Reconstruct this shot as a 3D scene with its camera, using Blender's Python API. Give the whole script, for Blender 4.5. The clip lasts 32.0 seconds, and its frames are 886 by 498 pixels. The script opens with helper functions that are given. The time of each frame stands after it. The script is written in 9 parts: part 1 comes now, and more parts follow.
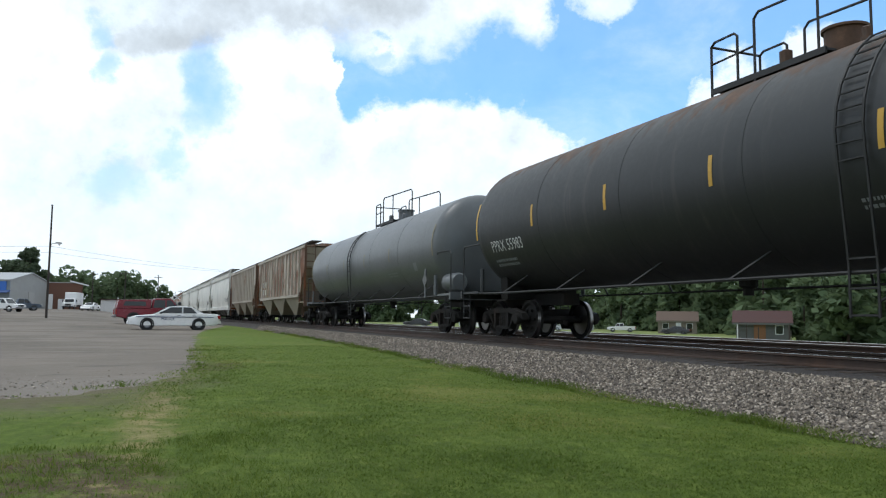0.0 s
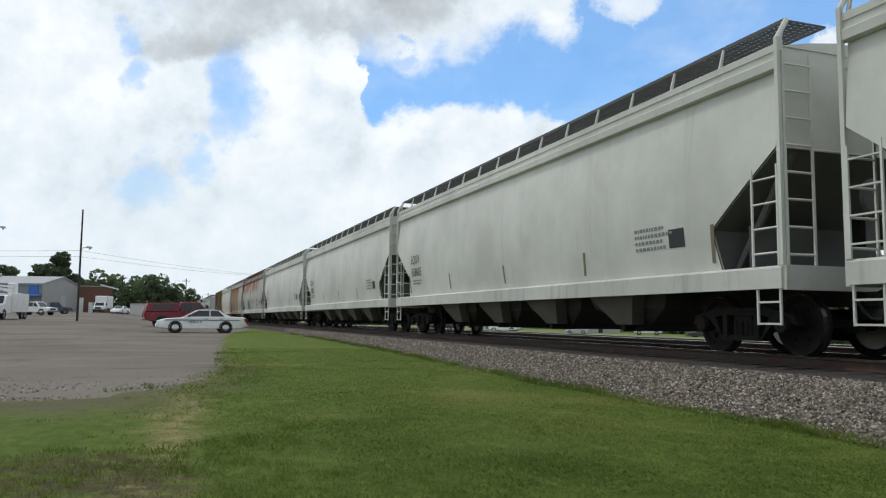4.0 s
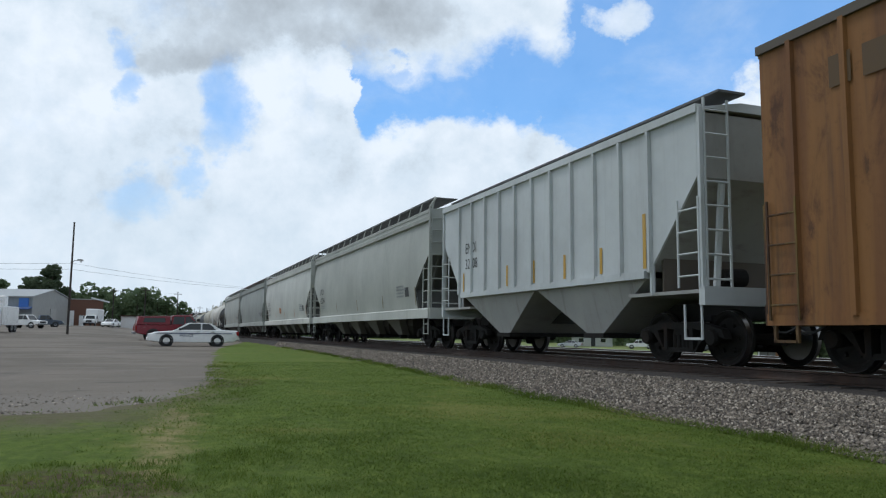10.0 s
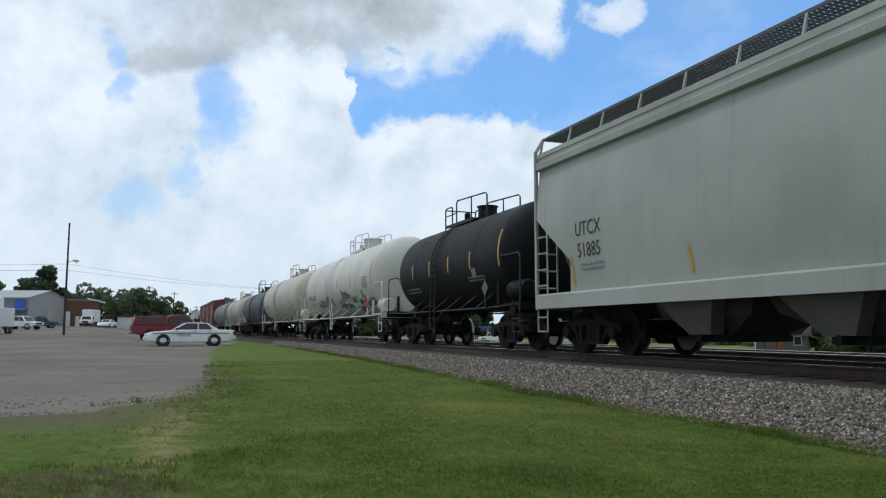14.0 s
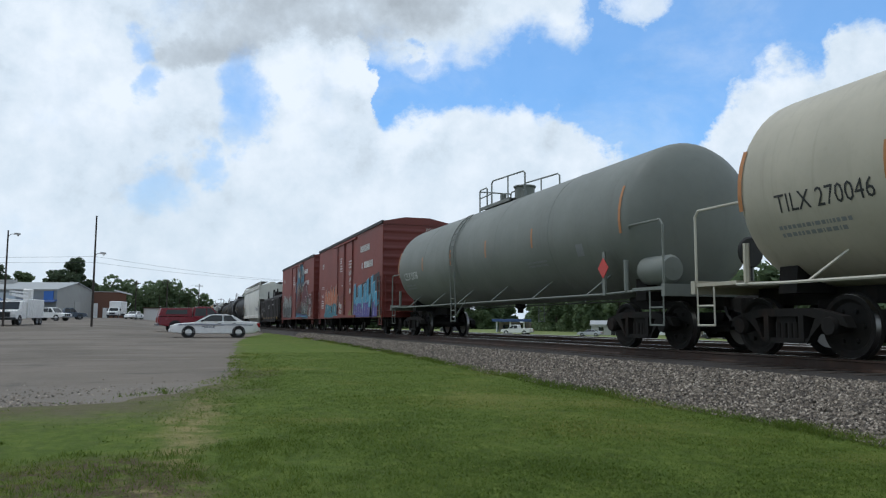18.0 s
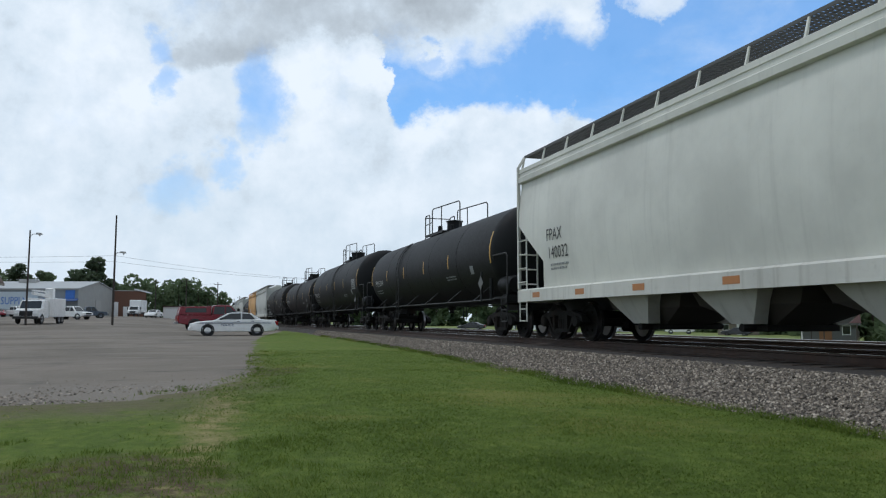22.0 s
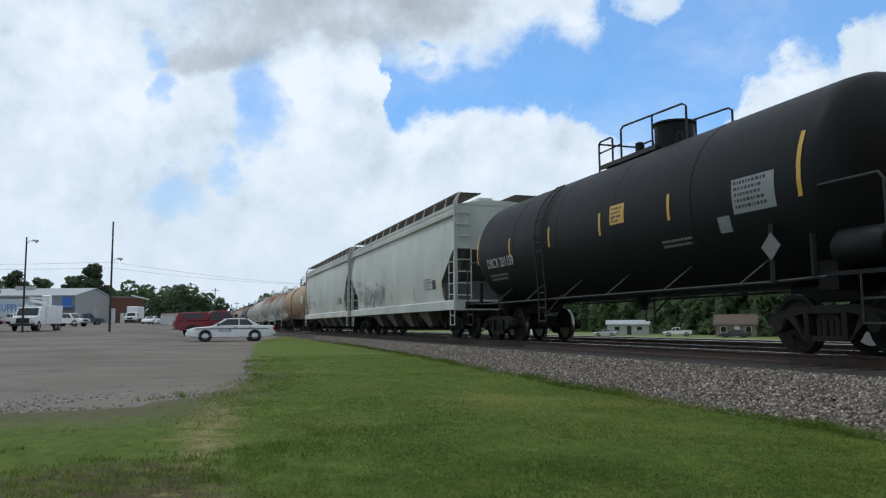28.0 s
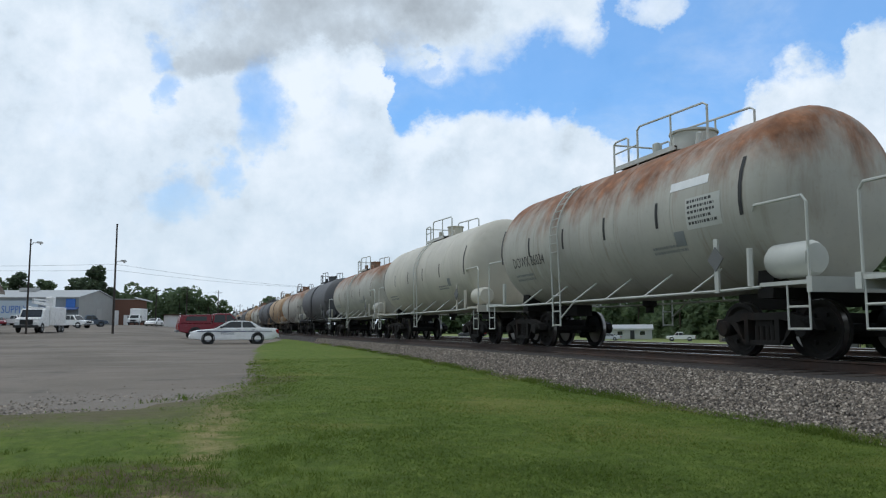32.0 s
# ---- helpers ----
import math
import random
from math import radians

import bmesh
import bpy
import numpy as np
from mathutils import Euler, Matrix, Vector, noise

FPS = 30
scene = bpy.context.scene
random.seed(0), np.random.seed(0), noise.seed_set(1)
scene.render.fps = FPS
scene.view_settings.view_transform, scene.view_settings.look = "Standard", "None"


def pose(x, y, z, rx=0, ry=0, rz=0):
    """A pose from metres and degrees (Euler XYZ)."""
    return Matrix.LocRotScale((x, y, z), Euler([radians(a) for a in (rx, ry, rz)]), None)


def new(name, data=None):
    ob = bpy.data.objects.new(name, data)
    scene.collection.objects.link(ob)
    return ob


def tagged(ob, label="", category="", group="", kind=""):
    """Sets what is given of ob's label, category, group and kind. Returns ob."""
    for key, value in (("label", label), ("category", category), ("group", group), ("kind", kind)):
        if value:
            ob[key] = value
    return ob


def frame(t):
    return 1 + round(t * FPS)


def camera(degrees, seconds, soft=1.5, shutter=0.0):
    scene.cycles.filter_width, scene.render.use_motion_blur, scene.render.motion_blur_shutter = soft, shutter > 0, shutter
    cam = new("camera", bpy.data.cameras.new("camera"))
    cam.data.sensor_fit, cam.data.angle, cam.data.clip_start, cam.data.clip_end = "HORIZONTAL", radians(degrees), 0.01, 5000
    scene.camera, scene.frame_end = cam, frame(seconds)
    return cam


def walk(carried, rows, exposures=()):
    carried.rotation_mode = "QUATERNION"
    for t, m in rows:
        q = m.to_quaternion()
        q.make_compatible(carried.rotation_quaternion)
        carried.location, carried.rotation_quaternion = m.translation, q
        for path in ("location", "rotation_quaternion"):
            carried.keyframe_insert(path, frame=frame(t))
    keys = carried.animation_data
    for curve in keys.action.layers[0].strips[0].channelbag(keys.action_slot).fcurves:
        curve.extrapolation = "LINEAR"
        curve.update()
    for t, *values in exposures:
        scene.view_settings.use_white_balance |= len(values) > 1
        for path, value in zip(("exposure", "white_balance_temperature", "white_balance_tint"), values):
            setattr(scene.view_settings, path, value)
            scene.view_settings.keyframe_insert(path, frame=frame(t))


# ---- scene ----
# Track axis: x = TRACK, running along y.  The rail tops lie at z = RAIL, the lawn near z = 0.
TRACK, RAIL, EYE = 9.72, 0.62, 1.10
cam = camera(60.28, 32.0, soft=1.2)
# seconds, yaw, pitch, roll
TURNS = [
    (0, -21.82, 5.10, -0.58), (0.5, -21.33, 4.92, -0.12), (1, -21.14, 4.84, 0.01), (1.5, -21.05, 4.58, -0.09),
    (2, -20.74, 4.39, -0.06), (2.5, -20.66, 4.65, -0.07), (3, -20.52, 5.00, -0.25), (3.5, -20.13, 5.25, -0.57),
    (4, -19.96, 5.31, -0.56), (4.5, -19.98, 5.43, -0.55), (6.5, -20.23, 5.32, -0.59), (7, -20.33, 5.07, -0.35),
    (7.5, -20.32, 5.11, -0.49), (8, -20.27, 5.11, -0.67), (8.5, -19.97, 5.27, -0.58), (9, -20.04, 5.74, -0.77),
    (9.5, -20.13, 6.19, -0.48), (10, -20.51, 6.32, -0.61), (10.5, -20.57, 6.17, -0.43), (11, -20.64, 6.16, -0.50),
    (11.5, -20.51, 6.31, -0.28), (12, -20.51, 6.32, -0.25), (12.5, -20.76, 6.20, -0.16), (13, -20.90, 6.14, -0.30),
    (13.5, -20.76, 6.19, -0.30), (14, -20.73, 6.12, -0.06), (14.5, -20.75, 5.91, -0.20), (15, -20.54, 5.51, -0.02),
    (15.5, -20.11, 5.44, -0.24), (17.5, -19.24, 5.73, -0.25), (18, -19.06, 5.55, -0.22), (18.5, -18.81, 5.43, -0.44),
    (19, -18.75, 5.51, -0.30), (19.5, -19.00, 5.67, -0.36), (20, -18.70, 5.74, -0.65), (20.5, -18.41, 5.87, -0.62),
    (21, -17.94, 5.69, -0.19), (21.5, -17.79, 5.56, 0.01), (22, -17.77, 5.35, -0.01), (22.5, -17.74, 5.18, -0.20),
    (23, -17.67, 5.11, -0.07), (23.5, -17.38, 5.33, 0.10), (24, -17.29, 5.54, -0.20), (24.5, -17.06, 5.54, -0.32),
    (25, -17.12, 5.30, 0.24), (25.5, -17.26, 5.07, 0.21), (27.5, -17.70, 5.55, 0.46), (28, -17.93, 5.66, 0.40),
    (28.5, -17.94, 5.61, 0.46), (29, -17.84, 5.61, 0.22), (29.5, -17.83, 5.82, 0.12), (30, -17.84, 5.89, 0.38),
    (30.5, -18.03, 5.77, 0.53), (31, -17.99, 5.73, 0.41), (31.5, -17.89, 5.90, 0.27), (32, -17.72, 5.93, 0.12),
]
walk(cam, [(t, pose(0, 0, EYE, 90 + pitch, roll, yaw)) for t, yaw, pitch, roll in TURNS],
     exposures=[(0, 0.36, 6050, 9), (2.5, 0.30, 6250, 10), (4.5, 0.05, 6300, 10), (6.5, 0.02, 6150, 10), (8.5, -0.02, 6000, 9.5), (10, -0.04, 5900, 9), (32, -0.04, 5900, 9)])

# ---------------------------------------------------------------- sky and sun
SUN_TO = Vector((-0.36, 0.12, 0.92)).normalized()
sun = new("sun", bpy.data.lights.new("sun", "SUN"))
sun.data.energy, sun.data.angle, sun.data.color = 1.0, radians(8), (1.0, 0.95, 0.88)
sun.rotation_euler = SUN_TO.to_track_quat("Z", "Y").to_euler()


class Nodes:
    """Small help to chain shader nodes."""

    def __init__(self, tree):
        self.t = tree
        tree.nodes.clear()

    def n(self, kind, **inputs):
        node = self.t.nodes.new(kind)
        for k, v in inputs.items():
            self.put(node, k.replace("_", " "), v)
        return node

    def put(self, node, key, v):
        sock = node.inputs[int(key[1:])] if key[:1] == "i" and key[1:].isdigit() else node.inputs[key]
        if isinstance(v, bpy.types.NodeSocket):
            self.t.links.new(v, sock)
        elif isinstance(v, bpy.types.Node):
            self.t.links.new(v.outputs[0], sock)
        else:
            sock.default_value = v

    def math(self, op, a, b=0.0, clamp=False):
        m = self.t.nodes.new("ShaderNodeMath")
        m.operation, m.use_clamp = op, clamp
        self.put(m, "i0", a), self.put(m, "i1", b)
        return m.outputs[0]

    def noise(self, vec, scale, detail=4.0, rough=0.55, dist=0.0):
        m = self.t.nodes.new("ShaderNodeTexNoise")
        self.put(m, "Vector", vec)
        m.inputs["Scale"].default_value, m.inputs["Detail"].default_value = scale, detail
        m.inputs["Roughness"].default_value, m.inputs["Distortion"].default_value = rough, dist
        return m.outputs["Fac"]

    def ramp(self, fac, stops):
        m = self.t.nodes.new("ShaderNodeValToRGB")
        e = m.color_ramp.elements
        while len(e) < len(stops):
            e.new(0.5)
        for el, (p, c) in zip(e, stops):
            el.position = p
            el.color = (c, c, c, 1) if isinstance(c, (int, float)) else (*c, 1)
        self.put(m, "Fac", fac)
        return m.outputs["Color"]

    def smooth(self, v, lo, hi):
        m = self.t.nodes.new("ShaderNodeMapRange")
        m.interpolation_type = "SMOOTHSTEP"
        self.put(m, "Value", v)
        m.inputs["From Min"].default_value, m.inputs["From Max"].default_value = lo, hi
        return m.outputs["Result"]

    def mix(self, fac, a, b, blend="MIX"):
        m = self.t.nodes.new("ShaderNodeMix")
        m.data_type, m.blend_type = "RGBA", blend
        self.put(m, "i0", fac)
        for key, c in (("i6", a), ("i7", b)):
            c = (c, c, c) if isinstance(c, float) else c
            self.put(m, key, (*c, 1) if isinstance(c, tuple) and len(c) == 3 else c)
        return m.outputs[2]

    def stretch(self, vec, sx, sy, sz):
        m = self.t.nodes.new("ShaderNodeVectorMath")
        m.operation = "MULTIPLY"
        self.put(m, "i0", vec)
        m.inputs[1].default_value = (sx, sy, sz)
        return m.outputs[0]

    def xyz(self, vec):
        m = self.t.nodes.new("ShaderNodeSeparateXYZ")
        self.put(m, "i0", vec)
        return m.outputs


def make_world():
    w = bpy.data.worlds.new("sky")
    scene.world = w
    w.use_nodes = True
    g = Nodes(w.node_tree)
    sky = g.t.nodes.new("ShaderNodeTexSky")
    sky.sky_type, sky.sun_disc = "NISHITA", False
    sky.sun_elevation = math.asin(SUN_TO.z)
    sky.sun_rotation = math.atan2(SUN_TO.x, SUN_TO.y)
    sky.air_density, sky.dust_density, sky.ozone_density = 1.0, 0.6, 2.0
    geo = g.t.nodes.new("ShaderNodeTexCoord").outputs["Generated"]
    # a flat chart of the sky ahead: u to the right, v up, about the middle of the view
    yaw = radians(-19.5)
    fx, fy = -math.sin(yaw), math.cos(yaw)
    x, y, z = g.xyz(geo)
    ahead = g.math("ADD", g.math("MULTIPLY", x, fx), g.math("MULTIPLY", y, fy))
    right = g.math("ADD", g.math("MULTIPLY", x, fy), g.math("MULTIPLY", y, -fx))
    den = g.math("MAXIMUM", ahead, 0.15)
    # billowed edges: a slow swell and small puffs
    w1 = g.math("SUBTRACT", g.noise(geo, 9.0, 10.0, 0.62), 0.5)
    w2 = g.math("SUBTRACT", g.noise(g.stretch(geo, 1.0, -1.0, 1.3), 9.0, 10.0, 0.62), 0.5)
    u = g.math("ADD", g.math("DIVIDE", right, den), g.math("MULTIPLY", w1, 0.15))
    v = g.math("ADD", g.math("DIVIDE", z, den), g.math("MULTIPLY", w2, 0.15))

    def blob(cu, cv, ru, rv):
        a = g.math("DIVIDE", g.math("SUBTRACT", u, cu), ru)
        b = g.math("DIVIDE", g.math("SUBTRACT", v, cv), rv)
        d = g.math("ADD", g.math("MULTIPLY", a, a), g.math("MULTIPLY", b, b))
        return g.math("SUBTRACT", 1.0, g.smooth(d, 0.0, 1.9))

    def union(items):
        m = blob(*items[0])
        for it in items[1:]:
            m = g.math("MAXIMUM", m, blob(*it))
        return m

    def skyline(points):
        """A height over the chart's breadth."""
        return g.ramp(g.math("ADD", g.math("MULTIPLY", u, 0.8), 0.4), [(0.8 * p + 0.4, q) for p, q in points])

    # the blue opening lies between the crests of the lower bank and the ragged foot of the upper one
    crest = skyline([(-0.12, 0.40), (-0.094, 0.271), (-0.076, 0.254), (-0.042, 0.268), (-0.013, 0.26), (0.026, 0.295), (0.072, 0.301), (0.11, 0.278), (0.145, 0.284), (0.185, 0.248), (0.235, 0.190),
                     (0.306, 0.192), (0.351, 0.282), (0.383, 0.325), (0.443, 0.351), (0.497, 0.34), (0.531, 0.398), (0.579, 0.416), (0.631, 0.395)])
    foot = skyline([(-0.119, 0.367), (-0.089, 0.369), (-0.043, 0.347), (-0.016, 0.36), (0.015, 0.350), (0.072, 0.365), (0.111, 0.395), (0.157, 0.380), (0.188, 0.41), (0.21, 0.46), (0.247, 0.50), (0.308, 0.56), (0.431, 0.66)])
    gaps = g.math("MULTIPLY", g.smooth(g.math("SUBTRACT", v, crest), -0.018, 0.030), g.smooth(g.math("SUBTRACT", foot, v), -0.045, 0.045))
    thin = union([(-0.27, 0.297, 0.034, 0.066), (-0.271, 0.251, 0.03, 0.032), (-0.314, 0.203, 0.032, 0.024), (-0.384, 0.163, 0.042, 0.036), (-0.411, 0.327, 0.02, 0.035), (-0.423, 0.386, 0.025, 0.03), (-0.05, 0.36, 0.026, 0.016)])
    puff = blob(0.257, 0.429, 0.033, 0.026)
    fine = g.noise(geo, 13.0, 9.0, 0.60)
    cover = g.math("SUBTRACT", 1.0, g.math("MAXIMUM", gaps, g.math("MULTIPLY", thin, 0.58)))
    mottle = g.math("MULTIPLY", g.smooth(g.noise(geo, 7.0, 8.0, 0.6), 0.50, 0.74), g.math("SUBTRACT", 1.0, g.smooth(u, -0.2, 0.1)))
    cover = g.math("SUBTRACT", cover, g.math("MULTIPLY", mottle, 0.30))
    cover = g.math("MAXIMUM", cover, g.math("MULTIPLY", puff, 0.78))
    # beyond the chart an even broken cover
    behind = g.smooth(g.noise(geo, 2.6, 7.0, 0.6), 0.34, 0.50)
    cover = g.mix(g.smooth(ahead, 0.1, 0.4), behind, cover)
    cover = g.math("ADD", cover, g.math("MULTIPLY", g.math("SUBTRACT", fine, 0.5), 0.55))
    cover = g.smooth(cover, 0.0, 0.98)
    # a thin veil of wisps over the blue
    veil = g.smooth(g.noise(g.stretch(geo, 1.0, 1.0, 1.6), 6.0, 9.0, 0.62, 0.3), 0.42, 0.78)
    cover = g.math("MAXIMUM", cover, g.math("ADD", 0.12, g.math("MULTIPLY", veil, 0.26)))
    haze = g.math("SUBTRACT", 1.0, g.smooth(v, 0.02, 0.30))
    # cloud tone: heaps lit from above, with bright crowns and grey bases
    up = g.t.nodes.new("ShaderNodeVectorMath")
    up.operation = "ADD"
    g.put(up, "i0", geo)
    up.inputs[1].default_value = (-0.012, 0.0, 0.030)
    heap = g.math("SUBTRACT", g.noise(geo, 7.5, 10.0, 0.60), g.noise(up.outputs[0], 7.5, 10.0, 0.60))
    tone = g.math("ADD", 0.525, g.math("MULTIPLY", heap, 0.70))
    tone = g.math("ADD", tone, g.math("MULTIPLY", g.math("SUBTRACT", g.noise(geo, 3.6, 6.0, 0.55), 0.5), 0.24))
    dark = union([(-0.249, 0.43, 0.19, 0.07), (-0.10, 0.46, 0.14, 0.06), (-0.323, 0.375, 0.091, 0.03)])
    grey = union([(0.079, 0.257, 0.076, 0.031), (-0.147, 0.252, 0.045, 0.046), (-0.349, 0.247, 0.06, 0.023), (-0.012, 0.401, 0.054, 0.028)])
    crown = union([(-0.049, 0.243, 0.045, 0.025), (-0.119, 0.341, 0.042, 0.031), (-0.543, 0.397, 0.068, 0.047), (-0.217, 0.329, 0.045, 0.047)])
    lit = g.math("ADD", tone, g.math("SUBTRACT", g.math("MULTIPLY", crown, 0.10), g.math("ADD", g.math("MULTIPLY", dark, 0.22), g.math("MULTIPLY", grey, 0.07))))
    lit = g.math("SUBTRACT", lit, g.math("MULTIPLY", g.math("SUBTRACT", 1.0, g.smooth(ahead, -0.1, 0.5)), 0.17))
    cloud = g.ramp(lit, [(0.20, (0.44, 0.47, 0.485)), (0.36, (0.60, 0.645, 0.67)), (0.47, (0.755, 0.815, 0.85)), (0.62, (0.92, 0.945, 0.955))])
    blue = g.mix(1.0, g.mix(1.0, sky.outputs["Color"], (0.068, 0.108, 0.138), "MULTIPLY"), (0.06, 0.14, 0.235), "ADD")
    low = g.mix(haze, blue, (0.50, 0.67, 0.83))
    col = g.mix(cover, low, cloud)
    col = g.mix(g.math("MULTIPLY", haze, 0.42), col, (0.66, 0.745, 0.785))
    bg = g.n("ShaderNodeBackground", Color=col, Strength=1.0)
    out = g.n("ShaderNodeOutputWorld")
    g.t.links.new(bg.outputs[0], out.inputs[0])


make_world()

# ---------------------------------------------------------------- materials


def material(name, build):
    m = bpy.data.materials.new(name)
    m.use_nodes = True
    g = Nodes(m.node_tree)
    bsdf = g.n("ShaderNodeBsdfPrincipled")
    out = g.n("ShaderNodeOutputMaterial")
    g.t.links.new(bsdf.outputs[0], out.inputs[0])
    co = g.t.nodes.new("ShaderNodeTexCoord").outputs["Object"]
    build(g, bsdf, co)
    return m


def let_through(g, bsdf, col, part_of):
    """Thin leaves pass some of the light that falls on their back."""
    tr = g.n("ShaderNodeBsdfTranslucent", Color=col)
    mx = g.n("ShaderNodeMixShader", Fac=part_of)
    g.t.links.new(bsdf.outputs[0], mx.inputs[1])
    g.t.links.new(tr.outputs[0], mx.inputs[2])
    out = [n for n in g.t.nodes if n.type == "OUTPUT_MATERIAL"][0]
    g.t.links.new(mx.outputs[0], out.inputs[0])


def bump(g, bsdf, height, strength, dist=0.01):
    b = g.n("ShaderNodeBump", Height=height, Strength=strength, Distance=dist)
    g.put(bsdf, "Normal", b.outputs[0])


def paint(name, col, rust=0.0, dirt=0.35, gloss=0.5, rust_top=None, rust_col=(0.23, 0.075, 0.02), metal=0.0, dirt_col=(0.10, 0.085, 0.07), fade=0.12, rust_scale=0.8, rust_y=None, runs=(1.6, 0.25), wash=None, spec=0.5, blotchy=False):
    """Weathered coach paint in the space of its car: fading, streaks down the sides, grime, rust in blots
    or, with rust_top = (from height, to height), creeping down from the top."""

    def build(g, bsdf, co):
        big = g.noise(co, 0.45, 5.0, 0.6)
        grain = g.noise(co, 9.0, 5.0, 0.6)
        streak = g.noise(g.stretch(co, 1.0, 3.4, 0.16), 1.6, 6.0, 0.62)
        light = tuple(min(1.0, c * (1 + fade)) for c in col)
        deep = tuple(c * (1 - fade) for c in col)
        c = g.mix(g.smooth(big, 0.3, 0.7), deep, light)
        if wash:
            yy = g.math("ADD", g.xyz(co)[1], g.math("MULTIPLY", g.math("SUBTRACT", g.noise(g.stretch(co, 1.0, 1.0, 0.5), 1.2, 6.0, 0.6), 0.5), 2.4))
            tan = g.mix(g.smooth(g.noise(g.stretch(co, 1.0, 2.2, 0.10), 1.3, 6.0, 0.6), 0.35, 0.68), wash[0], wash[1])
            c = g.mix(g.smooth(yy, wash[2], wash[3]), c, tan)
        c = g.mix(g.math("MULTIPLY", g.smooth(streak, 0.50, 0.78), dirt), c, dirt_col)
        c = g.mix(g.math("MULTIPLY", g.smooth(grain, 0.55, 0.85), dirt * 0.5), c, dirt_col)
        rough = g.math("ADD", gloss, g.math("MULTIPLY", grain, 0.2))
        if rust > 0:
            blot = g.noise(g.stretch(co, 1.0, 1.0, 0.45), rust_scale, 8.0, 0.68, 0.4)
            m = g.smooth(blot, 0.66 - 0.32 * rust, 0.76 - 0.20 * rust)
            if rust_top:
                z = g.xyz(co)[2]
                h = g.math("ADD", z, g.math("MULTIPLY", g.math("SUBTRACT", g.noise(g.stretch(co, 1.0, runs[0], runs[1]), 1.3, 7.0, 0.65), 0.5), 2.6))
                top = g.smooth(h, rust_top[0], rust_top[1])
                m = g.math("MULTIPLY", top, m if blotchy else g.math("ADD", g.math("MULTIPLY", m, 0.45), 0.55 * rust))
            if rust_y:
                yy = g.math("ADD", g.xyz(co)[1], g.math("MULTIPLY", g.math("SUBTRACT", g.noise(co, 1.5, 6.0, 0.6), 0.5), 1.6))
                m = g.math("MULTIPLY", m, g.smooth(yy, *rust_y))
            tint = g.ramp(g.noise(co, 3.0, 6.0, 0.65), [(0.3, tuple(v * 0.55 for v in rust_col)), (0.55, rust_col), (0.75, tuple(min(1, v * 1.7) for v in rust_col))])
            c = g.mix(m, c, tint)
            rough = g.mix(m, rough, 0.85)
        g.put(bsdf, "Base Color", c), g.put(bsdf, "Roughness", rough)
        bsdf.inputs["Metallic"].default_value = metal
        bsdf.inputs["Specular IOR Level"].default_value = spec
        bump(g, bsdf, g.noise(co, 1.1, 3.0, 0.5), 0.10, 0.05)

    return material(name, build)


def plain(name, col, rough=0.6, metal=0.0, var=0.15, scale=6.0, spec=0.5, bmp=0.1):
    def build(g, bsdf, co):
        n = g.noise(co, scale, 5.0, 0.6)
        g.put(bsdf, "Base Color", g.mix(n, tuple(c * (1 - var) for c in col), tuple(min(1, c * (1 + var)) for c in col)))
        g.put(bsdf, "Roughness", g.math("ADD", rough - 0.1, g.math("MULTIPLY", n, 0.2)))
        bsdf.inputs["Metallic"].default_value = metal
        bsdf.inputs["Specular IOR Level"].default_value = spec
        if bmp:
            bump(g, bsdf, g.noise(co, scale * 3, 4.0, 0.6), bmp)

    return material(name, build)


M_STEEL = plain("dark_steel", (0.017, 0.016, 0.015), 0.62, 0.0)
M_RUN = paint("running_gear", (0.016, 0.0145, 0.013), 0.3, 0.4, 0.75, rust_col=(0.030, 0.019, 0.014), dirt_col=(0.045, 0.038, 0.031), spec=0.2)
M_TREAD = plain("worn_steel", (0.26, 0.25, 0.24), 0.32, 1.0)
M_GRATE = plain("roof_grating", (0.10, 0.10, 0.098), 0.7)
M_GRATE_RED = plain("rusty_grating", (0.085, 0.045, 0.032), 0.8)
M_WHITE = plain("white_paint", (0.72, 0.72, 0.70), 0.5)
M_BLACKMARK = plain("black_lettering", (0.03, 0.03, 0.03), 0.6, bmp=0)
M_WHITEMARK = plain("white_lettering", (0.62, 0.62, 0.60), 0.6, bmp=0)
M_GREYMARK = plain("grey_lettering", (0.22, 0.23, 0.23), 0.6, bmp=0)
M_YELLOW = plain("yellow_reflector", (0.50, 0.29, 0.03), 0.45, bmp=0)
M_ORANGE = plain("orange_reflector", (0.42, 0.17, 0.05), 0.5, bmp=0)
M_OLIVE = plain("faded_reflector", (0.20, 0.17, 0.10), 0.6, bmp=0)
# hopper ends: car paint darkened to carry the shade they lie in
M_SLOPE = plain("shaded_slope_sheet", (0.120, 0.118, 0.110), 0.75, scale=2.0, var=0.3)
M_RED = plain("red_sign", (0.50, 0.04, 0.03), 0.5, bmp=0)

# ---------------------------------------------------------------- mesh building


